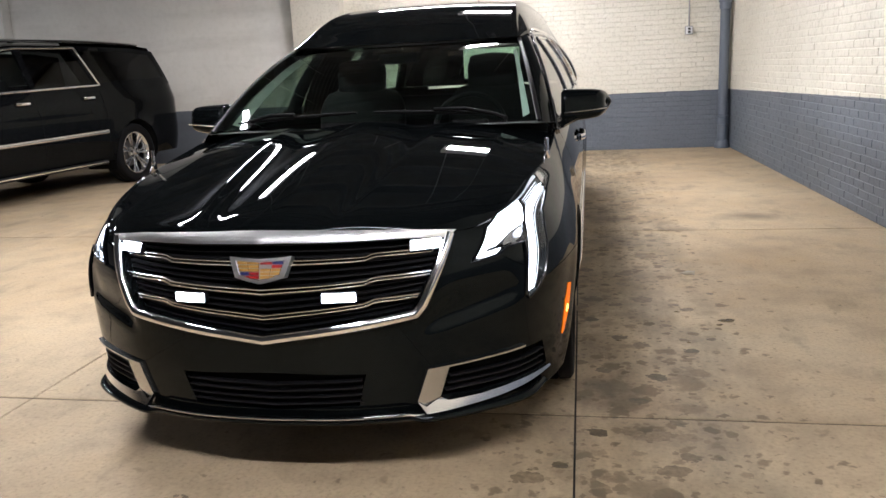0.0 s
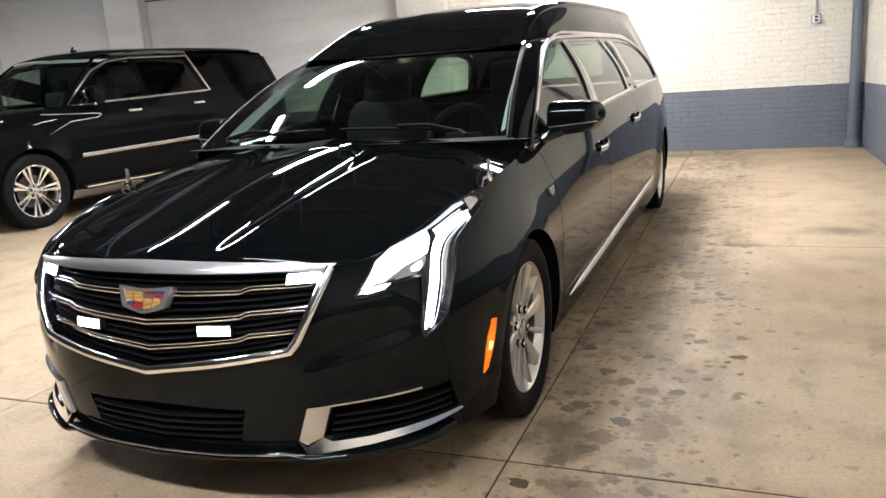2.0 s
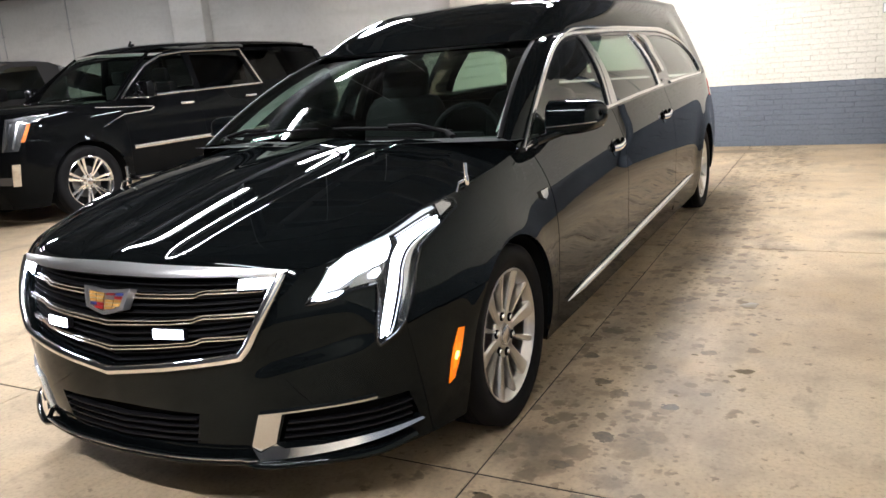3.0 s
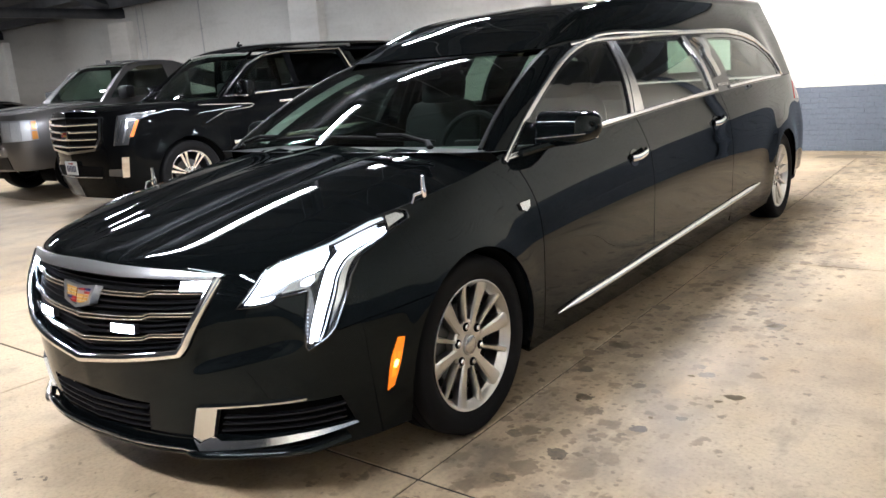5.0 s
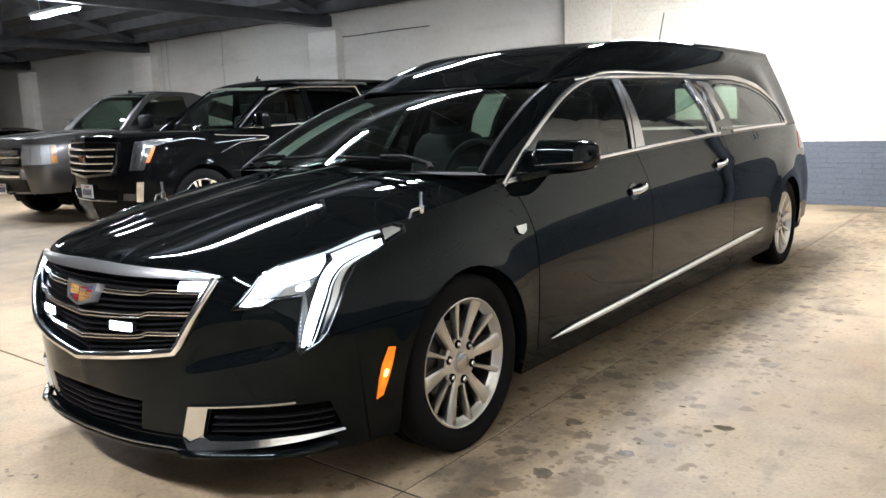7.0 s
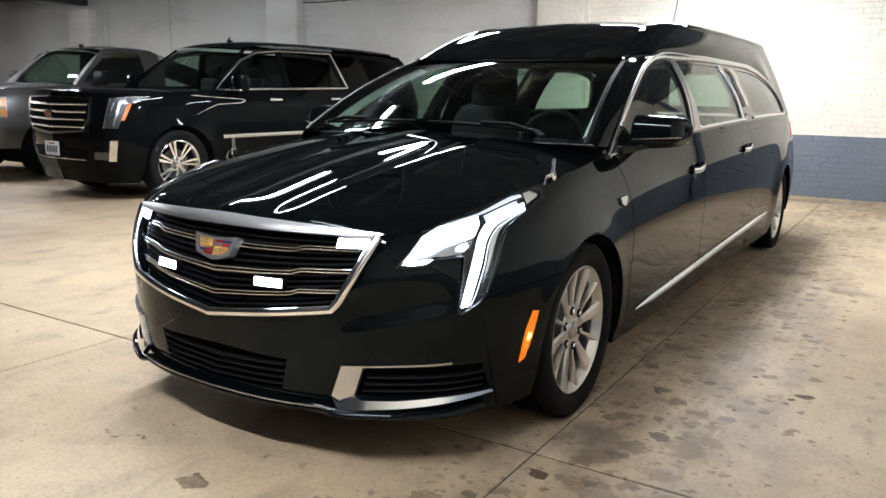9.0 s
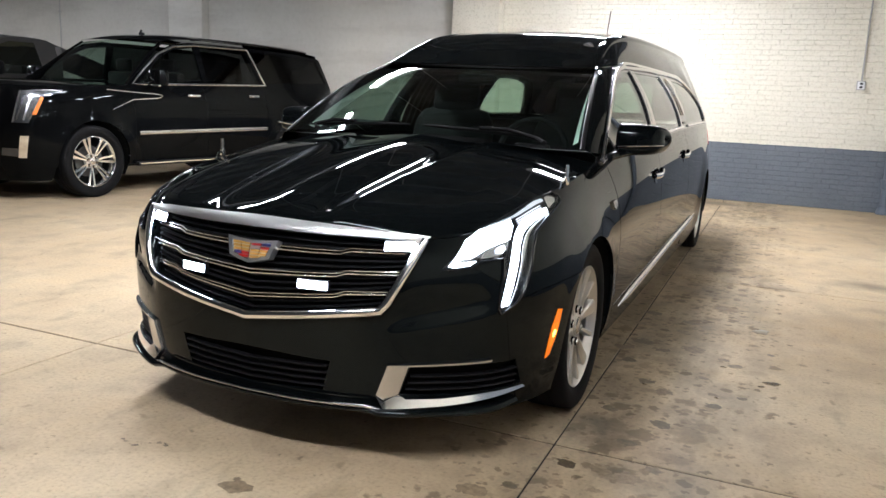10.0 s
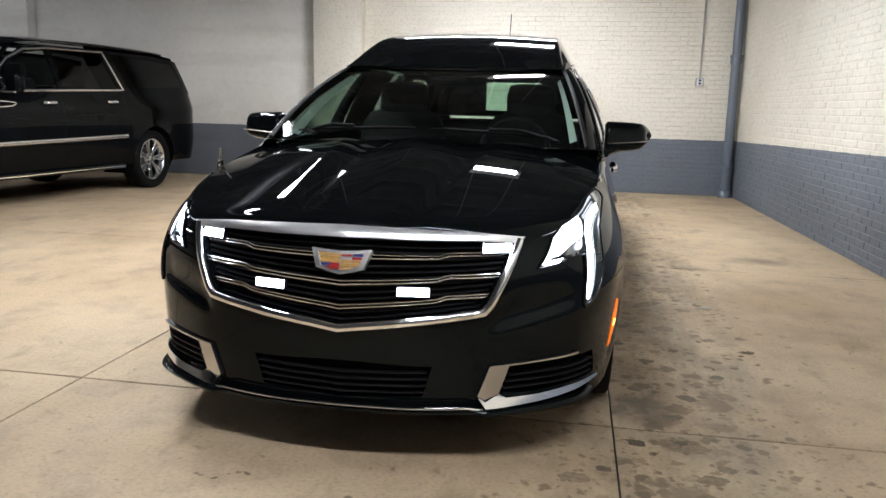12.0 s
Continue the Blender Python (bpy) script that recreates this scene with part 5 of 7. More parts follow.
def cap(y, v):
    xl, zl, xc, zt = CAP(y)
    e = min(1.0, max(0.05, (zt - zl) / 0.12))
    zc = zt - 0.02 * e
    a = abs(v)
    t1, t2 = 0.42, 0.62
    side_p = lambda q: Vector((xl + (xc + 0.018 - xl) * q, 0, zl + (zc - 0.035 * e - zl) * q))
    top_p = lambda q: Vector(((xc - 0.045) * (1 - q), 0, zt - 0.018 * e * (1 - q) ** 2))
    if a > 1 - t1:
        p = side_p((1 - a) / t1)
        q = (1 - a) / t1
        p.x += 0.012 * 4 * q * (1 - q)
    elif a > 1 - t2:
        q = (1 - t1 - a) / (t2 - t1)
        p0, p2 = side_p(1), top_p(0)
        p1 = Vector((xc + 0.008, 0, zc + 0.012 * e))
        p = p0 * (1 - q) ** 2 + p1 * 2 * q * (1 - q) + p2 * q * q
    else:
        p = top_p((1 - t2 - a) / (1 - t2))
    tail = smooth01(5.3, 5.97, y)
    yy = y + tail * 0.08 * (p.z - 1.16) / 0.65 + tail * 0.10 * (1 - (p.x / 0.87) ** 2)
    return Vector((math.copysign(p.x, v), yy, p.z))


yy = steps(2.12, 2.8, 18) + steps(2.9, 5.0, 16) + steps(5.08, 5.97, 18)
vv = steps(-1, -0.6, 10) + steps(-0.58, -0.38, 10) + steps(-0.34, 0.34, 10) + steps(0.38, 0.58, 10) + steps(0.6, 1, 10)
part("roof_cap", grid(cap, yy, vv), BLACK, hearse, "high rounded black roof cap", angle=50)
def hatch(v, q):
    p = cap(5.97, v)
    return p.lerp(Vector((p.x * 0.94, 6.25 - 0.3 * (p.x / 0.87) ** 2, 1.15)), q)


REAR_PANE = [(-0.23, 0.44), (0.23, 0.44), (0.24, 0.9), (-0.24, 0.9)]
part("tailgate", patch(hatch, [(-1, 0), (1, 0), (1, 1), (-1, 1)], (0.05, 0.1), [REAR_PANE], flange=0.02), BLACK, hearse)
def deck(q, v):
    k = W.at(q)
    return (v * max(k[2] - 0.004, 0.0), k[3], k[4] + 0.003)


part("rear_deck", grid(deck, steps(W.s_of(5.62), W.length - 0.01, 40), steps(-1, 1, 12)), LEATHER, hearse)
part("rear_window", patch(hatch, REAR_PANE, (0.1, 0.2)), WINDSHIELD, hearse, "tinted rear window").visible_shadow = False
for side in (1, -1):
    pts = [cap(y, side * 1.0) + Vector((side * 0.006, 0, 0.004)) for y in steps(2.36, 5.59, 70)]
    bm = bmesh.new()
    sweep(bm, pts, 0.024, 0.02, [(side, 0, 0.4)] * len(pts), 8)
    part("drip_rail", bm, CHROME, hearse, "chrome drip rail under the roof cap")
bm = bmesh.new()
sweep(bm, [(0.05, 4.9, 1.78), (0.05, 4.96, 1.93), (0.05, 5.03, 2.1)], 0.008, 0.008, [(1, 0, 0)] * 3, 6)
part("aerial", bm, PLASTIC, hearse, "thin black whip aerial")
# tail lamps
for side in (1, -1):
    t0 = W.s_of(6.0)
    tl = [(t0, 0.95), (t0 + 0.3, 0.93), (t0 + 0.3, 1.06), (t0 + 0.05, 1.10)]
    part("tail_lamp", patch(lay(W, side, 0.004), tl, (0.05, 0.04), thick=0.01, flip=side < 0), RED_LENS, hearse, "red tail lamp lens")

# door mirrors
for side in (1, -1):
    def shell(u, v, side=side):
        # a squared wedge: v round, u outwards
        a = 2 * math.pi * v
        k = 0.0 if u <= 0 else min(1.0, 0.8 + 4 * u) if u < 0.78 else math.sqrt(max(0.0, 1 - ((u - 0.78) / 0.22) ** 2.6))
        c, s = math.cos(a), math.sin(a)
        c, s = math.copysign(abs(c) ** 0.6, c), math.copysign(abs(s) ** 0.45, s)
        top, low = 1.193 - 0.006 * u - 0.018 * u**6, 1.036 + 0.014 * u + 0.028 * u**6
        return (side * (0.872 + 0.228 * u + 0.012 * c * u), 1.70 + 0.05 * u + k * 0.09 * c * (1 - 0.12 * s * (c < 0)), (top + low) / 2 + k * (top - low) / 2 * s)
    mirror = part("door_mirror", grid(shell, [0, 0.001, 0.02, 0.05] + steps(0.1, 0.7, 10) + [0.74, 0.78, 0.82, 0.86, 0.9, 0.93, 0.96, 0.98, 0.993, 1.0], steps(0, 1, 44), flip=side > 0), BLACK, hearse, "gloss black door mirror", angle=70)
    bm = bmesh.new()
    sweep(bm, [(side * 0.87, 1.50, 1.035), (side * 0.9, 1.58, 1.045), (side * 0.95, 1.68, 1.062), (side * 1.0, 1.72, 1.075)], 0.05, 0.035, None, 8)
    part("mirror_arm", bm, BLACK, mirror)
    bm = bmesh.new()
    pts = [(side * (0.885 + 0.205 * u), 1.606 + 0.05 * u + 0.06 * max(0, u - 0.8), 1.083 + 0.014 * u) for u in steps(0, 1, 10)]
    sweep(bm, pts, 0.006, 0.006, None, 6)
    part("turn_signal_strip", bm, SATIN, mirror)
    glass = bmesh.new()
    box(glass, 0.885, 1.085, 1.795, 1.80, 1.065, 1.165, bevel=0.004)
    for v in glass.verts:
        v.co.x *= side
    bmesh.ops.recalc_face_normals(glass, faces=glass.faces)
    part("mirror_glass", glass, CHROME, mirror)
    # flag holder on the wing edge
    bm = bmesh.new()
    lathe(bm, [(0.955, 0.009), (0.96, 0.012), (0.985, 0.012), (0.986, 0.0075), (1.035, 0.0075), (1.036, 0.0)], 12, "z", (side * 0.842, 0.872, 0))
    fh = part("flag_holder", bm, CHROME, hearse, "small chrome flag holder pin")
    bm = bmesh.new()
    sweep(bm, [(side * 0.842, 0.872, 0.975), (side * 0.835, 0.83, 0.97), (side * 0.832, 0.815, 0.94)], 0.012, 0.003, [(side, 0, 0)] * 3, 4)
    part("clip", bm, CHROME, fh)

# cabin
box_part("cabin_floor", (-0.86, 0.86, 1.2, 6.1, 0.36, 0.40), LEATHER, hearse)
part("headliner", grid(lambda y, v: (lambda p: Vector((p.x * 0.95, p.y, min(p.z - 0.03, 1.55))))(cap(y, v)), steps(2.2, 5.6, 16), steps(-1, 1, 20)), LEATHER, hearse)
part("dashboard", grid(lambda u, v: (0.80 * u, 1.30 + 0.10 * u * u + 0.45 * v, 1.06 - 0.02 * v - 0.25 * max(0, v - 0.8) * 5), steps(-1, 1, 20), steps(0, 1, 16)), DASH, hearse, "dark grey soft dashboard")
def seat_shell(x, keys, back):
    """Rounded upholstery: level sections, each a half width, a half depth and a height, leaning back as they rise."""
    rows = spline(keys)
    def at(u, v):
        w, d, z = rows(u)
        c, n = math.cos(2 * math.pi * v), math.sin(2 * math.pi * v)
        return (x + w * math.copysign(abs(c) ** 0.55, c), back + 0.22 * (z - 0.6) + d * math.copysign(abs(n) ** 0.7, n), z)
    return grid(at, steps(0, 1, 22), steps(0, 1, 36))


for x in (0.42, -0.42):
    bm = bmesh.new()
    box(bm, x - 0.27, x + 0.27, 2.05, 2.62, 0.40, 0.62, bevel=0.07)
    front_seat = part("front_seat", bm, LEATHER, hearse, "black leather front seat with headrest")
    part("seat_back", seat_shell(x, [(0, 0.25, 0.07, 0.5), (0.3, 0.275, 0.085, 0.75), (0.7, 0.28, 0.075, 1.05), (0.86, 0.245, 0.06, 1.17), (0.95, 0.17, 0.045, 1.215), (1, 0.01, 0.005, 1.225)], 2.58), LEATHER, front_seat)
    part("headrest", seat_shell(x, [(0, 0.02, 0.01, 1.175), (0.12, 0.12, 0.035, 1.185), (0.4, 0.155, 0.055, 1.26), (0.75, 0.15, 0.05, 1.35), (0.93, 0.11, 0.03, 1.395), (1, 0.01, 0.005, 1.402)], 2.57), LEATHER, front_seat)
bm = bmesh.new()
pts = [(0.40 + 0.18 * math.cos(2 * math.pi * i / 32), 1.82 + 0.06 * math.sin(2 * math.pi * i / 32), 1.02 + 0.165 * math.sin(2 * math.pi * i / 32)) for i in range(32)]
sweep(bm, pts, 0.03, 0.03, [(0, 1, 0.3)] * 32, 8, closed=True)
sw = part("steering_wheel", bm, LEATHER, hearse)
box_part("steering_boss", (0.30, 0.50, 1.80, 1.84, 0.96, 1.06), LEATHER, sw, bevel=0.02)
box_part("inner_mirror", (-0.11, 0.11, 1.98, 2.01, 1.355, 1.415), DARK, hearse, bevel=0.02)
# added sheet that blocks the bright view through the left rear door window
part("curtain", grid(lambda y, z: flank(-1, -0.035 + 0.007 * math.sin(70 * y))(y, z), steps(2.77, 3.46, 60), steps(1.09, 1.49, 8)), LEATHER, hearse, "dark pleated sheet added to darken the left rear door glass")
bm = bmesh.new()
box(bm, -0.74, 0.74, 3.02, 3.07, 0.40, 1.155, bevel=0.015)
part("partition", bm, LEATHER, hearse)


# ---- other vehicles ----
class Car:
    """Shared bodywork of the parked vehicles, in the vehicle's own place: nose at y = 0, tail behind."""

    def __init__(self, ob, rows, paint_, axles, hub, tyre, rim, arch_r, track, sill, mid, lean_k, roof, screen_lo, screen_hi, bonnet_rows, spokes, power=3.2):
        self.ob, self.w, self.paint = ob, Wrap(rows, sill, mid, 0.05, power), paint_
        self.roof, self.lo, self.hi, self.k = spline(roof), screen_lo, screen_hi, lean_k
        w, top = self.w, self.w.top
        first = w.s_of(1.0)

        def swell(s, z):
            """Flared arches and a soft shoulder."""
            y, d = s - first + 1.0, 0.0
            for yc in axles:
                r = math.hypot(y - yc, z - hub) - arch_r
                if y > axles[0] - arch_r - 0.12 and -0.03 < r < 0.3:
                    d += 0.022 * math.exp(-((max(r, 0.0) / 0.055) ** 2))
            k = z - (mid + 0.36)
            return d + (0.012 * max(0.0, 1 - abs(k) / 0.13) if y > axles[0] else 0.0)
        w.relief = swell
        for side in (1, -1):
            low = [(s, sill) for s in steps(0, w.s_of(axles[0] - arch_r) - 0.01, 10)]
            for y in axles:
                a = arch(w, y, hub, arch_r, 18)
                low += [(a[0][0] - 0.002, sill)] + a + [(a[-1][0] + 0.002, sill)]
            low += [(w.length, sill)]
            up = [(s, top(s)) for s in steps(w.length, 0, 90)]
            part("body_side", patch(lay(w, side), low + up, (0.12, 0.06), flange=0.03, flip=side < 0), paint_, ob)
            for y in axles:
                bm = bmesh.new()
                lathe(bm, [(0.5, arch_r), (0.93, arch_r)], 32, "x", caps=False)
                bmesh.ops.delete(bm, geom=[f for f in bm.faces if f.calc_center_median().z < -0.15], context="FACES")
                for v in bm.verts:
                    v.co = Vector((side * (v.co.x if v.co.x < 0.6 else w.place(w.s_of(y + v.co.y), hub + max(v.co.z, -0.05))[0] - 0.02), y + v.co.y, hub + v.co.z))
                part("wheel_housing", bm, DARK, ob)
                wheel(ob, side * track, y, hub, side, tyre, rim, 0.27, spokes, twin=spokes == 14)

            def inner(u, v, side=side):
                p = w.place(u, sill + 0.03 + (top(u) - 0.04 - sill - 0.03) * v, -0.05)
                if min(abs(p[1] - y) for y in axles) < arch_r + 0.03:
                    p[0] = min(p[0], 0.5)
                return (side * p[0], p[1], p[2])
            part("inner_panel", grid(inner, [w.length * i / 90 for i in range(91)], steps(0, 1, 6), flip=side < 0), DARK, ob)
        box_part("underbody", (-0.7, 0.7, 0.5, w.at(w.length)[1] - 0.4, sill - 0.06, sill + 0.06), DARK, ob)
        crown_, end = spline([r[:2] for r in bonnet_rows]), bonnet_rows[-1][0]
        tab_s = np.linspace(0, w.s_of(end + 0.4), 400)
        tab_y = np.array([w.at(q)[3] for q in tab_s])

        def lid(y, v):
            k = w.at(float(np.interp(y, tab_y, tab_s)))
            h = max(float(crown_(y)[0]), k[4])
            return (v * k[2], y, k[4] + (h - k[4]) * (1 - abs(v) ** 2.6) + 0.002)
        y0 = float(w.at(0)[3])
        part("bonnet", grid(lid, steps(y0, y0 + 0.25, 10) + steps(y0 + 0.28, end, 22), steps(-1, 1, 36)), paint_, ob)

    def flank(self, side, out=0.0):
        def at(y, z):
            k = self.w.at(self.w.s_of(y))
            return (side * (k[2] - self.k * (z - k[4]) + out), y, z)
        return at

    def screen(self, u, v):
        (x0, y0, z0), (x1, y1, z1) = self.lo, self.hi
        p = Vector((x0 * u, y0 + 0.13 * u * u, z0 - 0.01 * u * u)).lerp(Vector((x1 * u, y1 + 0.09 * u * u, z1 - 0.03 * u * u)), v)
        return p + Vector((0, -0.5, 0.8)) * (0.03 * 4 * v * (1 - v))

    def windscreen(self, tint):
        g = part("windscreen", grid(self.screen, steps(-0.97, 0.97, 24), steps(0, 0.98, 10)), tint, self.ob, "raked windscreen")
        g.visible_shadow = False

    def cabin(self, outline, panes, frame_mat, trim=None, trim_label="chrome window surround"):
        for side in (1, -1):
            for poly, tint in panes:
                g = part("side_window", patch(self.flank(side, -0.006), poly, (0.2, 0.1), flip=side < 0), tint, self.ob, "dark side window")
                g.visible_shadow = False
            part("window_frame", patch(self.flank(side), outline, (0.2, 0.08), [p for p, _ in panes], flange=0.03, flip=side < 0), frame_mat, self.ob)
            if trim:
                ring = []
                for i in range(len(trim)):
                    (a0, b0), (a1, b1) = trim[i], trim[(i + 1) % len(trim)]
                    n = max(1, int(math.hypot(a1 - a0, b1 - b0) / 0.08))
                    ring += [self.flank(side, 0.006)(a0 + (a1 - a0) * j / n, b0 + (b1 - b0) * j / n) for j in range(n)]
                bm = bmesh.new()
                sweep(bm, ring, 0.028, 0.02, [(side, 0, 0.3)] * len(ring), 6, closed=True)
                part("window_trim", bm, BRUSHED, self.ob, trim_label)

    def roof_skin(self, y0, y1, tail, material):
        """roof rows: y, half width of the edge, height of the edge, height of the middle."""
        def skin(y, v):
            x, ze, zm = self.roof(y)
            a = abs(v)
            return Vector((v * x, y, ze + (zm - ze) * (1 - a**3.0)))
        part("roof", grid(skin, steps(y0, y1, 30), steps(-1, 1, 30)), material, self.ob)
        last = [skin(y1, v) for v in steps(-1, 1, 30)]
        belt = self.w.at(self.w.length)
        part("tail", grid(lambda i, q: last[int(i)].lerp(Vector((last[int(i)].x * tail, float(belt[3]), float(belt[4]))), q), list(range(31)), steps(0, 1, 6)), material, self.ob)
        for side in (1, -1):
            def pillar(u, v, side=side):
                a = Vector(self.screen(side * 0.97, v))
                x, ze, zm = self.roof(y0)
                k = self.w.at(self.w.s_of(self.lo[1] + 0.1))
                b = Vector((side * k[2], self.lo[1] + 0.05, k[4])).lerp(Vector((side * x, y0 + 0.12, ze)), v)
                return a.lerp(b, u) + Vector((side * 0.03, 0, 0.03)) * (u * (1 - u) * 4) * 0.7
            part("screen_pillar", grid(pillar, steps(0, 1, 6), steps(0, 1, 14), flip=side < 0), material, self.ob)

    def mirror(self, y, z, x, w_, h_, material, cap=None):
        for side in (1, -1):
            bm = bmesh.new()
            box(bm, x, x + w_, y - 0.07, y + 0.09, z - h_ / 2, z + h_ / 2, bevel=0.045)
            box(bm, x - 0.12, x + 0.05, y - 0.02, y + 0.04, z - h_ / 2 + 0.02, z - h_ / 2 + 0.06, bevel=0.012)
            for v in bm.verts:
                v.co.x *= side
            bmesh.ops.recalc_face_normals(bm, faces=bm.faces)
            m = part("door_mirror", bm, material, self.ob, "door mirror on a short arm")
            if cap:
                bm = bmesh.new()
                box(bm, x + 0.02, x + w_ - 0.02, y - 0.074, y - 0.04, z - h_ / 2 - 0.004, z - h_ / 2 + 0.02, bevel=0.008)
                for v in bm.verts:
                    v.co.x *= side
                bmesh.ops.recalc_face_normals(bm, faces=bm.faces)
                part("trim_strip", bm, cap, m)

    def on(self, name, poly, material, out=0.006, label="", thick=0.012, parent=None, sides=(1, -1), step=(0.06, 0.05)):
        made = []
        for side in sides:
            made.append(part(name, patch(lay(self.w, side, out), poly, step, thick=thick, flip=side < 0), material, parent or self.ob, label))
        return made

    def across(self, name, s0, s1, z, width, depth, material, out=0.02, label="", bow=0.0):
        pts, nor = [], []
        for s in steps(s0, s1, 30):
            a = self.w.place(abs(s), z + bow * abs(s), out)
            pts.append(((-1 if s < 0 else 1) * a[0], a[1], a[2]))
            nor.append((0, -1, 0))
        bm = bmesh.new()
        sweep(bm, pts, width, depth, nor, 8)
        return part(name, bm, material, self.ob, label)

    def along(self, name, y0, y1, z, width, depth, material, out=0.012, label="", rise=0.0):
        for side in (1, -1):
            pts = []
            for y in steps(y0, y1, 24):
                a = self.w.place(self.w.s_of(y), z + rise * (y - y0), out)
                pts.append((side * a[0], a[1], a[2]))
            bm = bmesh.new()
            sweep(bm, pts, width, depth, [(side, 0, 0)] * len(pts), 8)
            part(name, bm, material, self.ob, label)

    def plate(self, z, out=0.03):
        p = self.w.place(0, z, out)
        pl = box_part("number_plate", (-0.155, 0.155, p[1] - 0.006, p[1], z - 0.08, z + 0.08), PLATE, self.ob, "white number plate", bevel=0.002)
        for n in range(6):
            x = -0.115 + n * 0.041
            box_part("bar", (x, x + 0.026, p[1] - 0.008, p[1] - 0.005, z - 0.045, z + 0.03), INK, pl)
        box_part("bar", (-0.06, 0.06, p[1] - 0.008, p[1] - 0.005, z + 0.045, z + 0.062), CREST_RED, pl)


# large black estate-bodied off-roader
suv = thing("suv", pose(-6.536, 3.396, 0, 0, 0, SUV_YAW), "long glossy black sport utility vehicle with chrome trim", "suv")
SUV = [(0, 0.04, 0, 0.06, 1.23), (0.4, 0.09, 0.4, 0.11, 1.23), (0.70, 0.16, 0.68, 0.19, 1.22), (0.87, 0.26, 0.83, 0.30, 1.215), (0.975, 0.43, 0.91, 0.46, 1.22), (1.01, 0.8, 0.95, 0.8, 1.235), (1.02, 1.7, 0.96, 1.65, 1.27),
       (1.02, 3.4, 0.965, 3.4, 1.31), (1.015, 4.9, 0.955, 4.85, 1.335), (0.985, 5.44, 0.94, 5.41, 1.34), (0.86, 5.68, 0.82, 5.62, 1.34), (0, 5.74, 0, 5.68, 1.34)]
car = Car(suv, SUV, DULL_BLACK, (1.03, 4.46), 0.405, 0.405, 0.285, 0.46, 0.86, 0.36, 0.75, 0.30,
          [(2.14, 0.735, 1.80, 1.834), (2.28, 0.76, 1.832, 1.882), (2.5, 0.785, 1.86, 1.922), (3.6, 0.80, 1.88, 1.955), (4.8, 0.79, 1.87, 1.94), (5.3, 0.76, 1.84, 1.90)],
          (0.83, 1.44, 1.25), (0.72, 2.14, 1.83), [(0.08, 1.24), (0.2, 1.262), (0.6, 1.282), (1.1, 1.288), (1.52, 1.288)], 14)
car.windscreen(WINDSHIELD)
pane1 = [(1.72, 1.31), (1.84, 1.43), (2.12, 1.63), (2.36, 1.735), (2.68, 1.775), (2.72, 1.33)]
pane2 = [(2.80, 1.335), (2.78, 1.78), (3.2, 1.79), (3.62, 1.79), (3.82, 1.365)]
pane3 = [(3.93, 1.375), (3.75, 1.79), (4.3, 1.79), (5.2, 1.75), (5.36, 1.42)]
car.cabin([(1.52, 1.26), (1.7, 1.40), (2.0, 1.62), (2.3, 1.775), (2.6, 1.83), (3.6, 1.845), (4.8, 1.83), (5.3, 1.79), (5.5, 1.335), (4.8, 1.325), (3.4, 1.30), (2.0, 1.28)], [(pane1, SUV_FRONT), (pane2, DARK_GLASS), (pane3, DARK_GLASS)], DULL_BLACK,
          [(1.60, 1.285), (1.78, 1.44), (2.06, 1.65), (2.34, 1.765), (2.7, 1.805), (3.68, 1.82), (3.9, 1.345), (2.7, 1.315)])
car.roof_skin(2.14, 5.3, 0.98, DULL_BLACK)
for side in (1, -1):
    bm = bmesh.new()
    sweep(bm, [(side * 0.70, y, 1.875 + 0.035 * math.sin(math.pi * (y - 2.75) / 2.4) ** 0.5) for y in steps(2.76, 5.14, 20)], 0.035, 0.03, None, 8)
    part("roof_rail", bm, SATIN, suv, "silver roof rail")
bm = bmesh.new()
box(bm, -0.014, 0.014, 2.54, 2.63, 1.90, 1.955, bevel=0.012)
sweep(bm, [(0, 2.56, 1.945), (0, 2.585, 1.985)], 0.03, 0.018, [(1, 0, 0)] * 2, 6)
part("roof_fin", bm, PLASTIC, suv)
car.mirror(1.82, 1.37, 1.02, 0.22, 0.2, DULL_BLACK, CHROME)
G_OUT = [(-0.70, 1.165), (-0.665, 0.92), (-0.55, 0.785), (0, 0.745), (0.55, 0.785), (0.665, 0.92), (0.70, 1.165), (0, 1.18)]
G_IN = [(-0.672, 1.15), (-0.635, 0.928), (-0.53, 0.81), (0, 0.775), (0.53, 0.81), (0.635, 0.928), (0.672, 1.15), (0, 1.165)]
part("grille_back", patch(lay(car.w, 1, 0.004), G_OUT, (0.1, 0.1)), DARK, suv)
part("grille_surround", patch(lay(car.w, 1, 0.03), G_OUT, (0.05, 0.05), [G_IN], thick=0.03), POLISHED, suv, "chrome grille surround")
for n in range(4):
    z = 0.835 + n * 0.083
    car.across("grille_bar", -0.58 - 0.022 * n, 0.58 + 0.022 * n, z, 0.034, 0.03, POLISHED, 0.022, "chrome grille bar", 0.012)
sh = part("crest", patch(lay(car.w, 1, 0.05), [(-0.1, 1.02), (-0.075, 0.95), (0, 0.925), (0.075, 0.95), (0.1, 1.02)], (0.05, 0.05), thick=0.03), CHROME, suv, "silver shield crest")
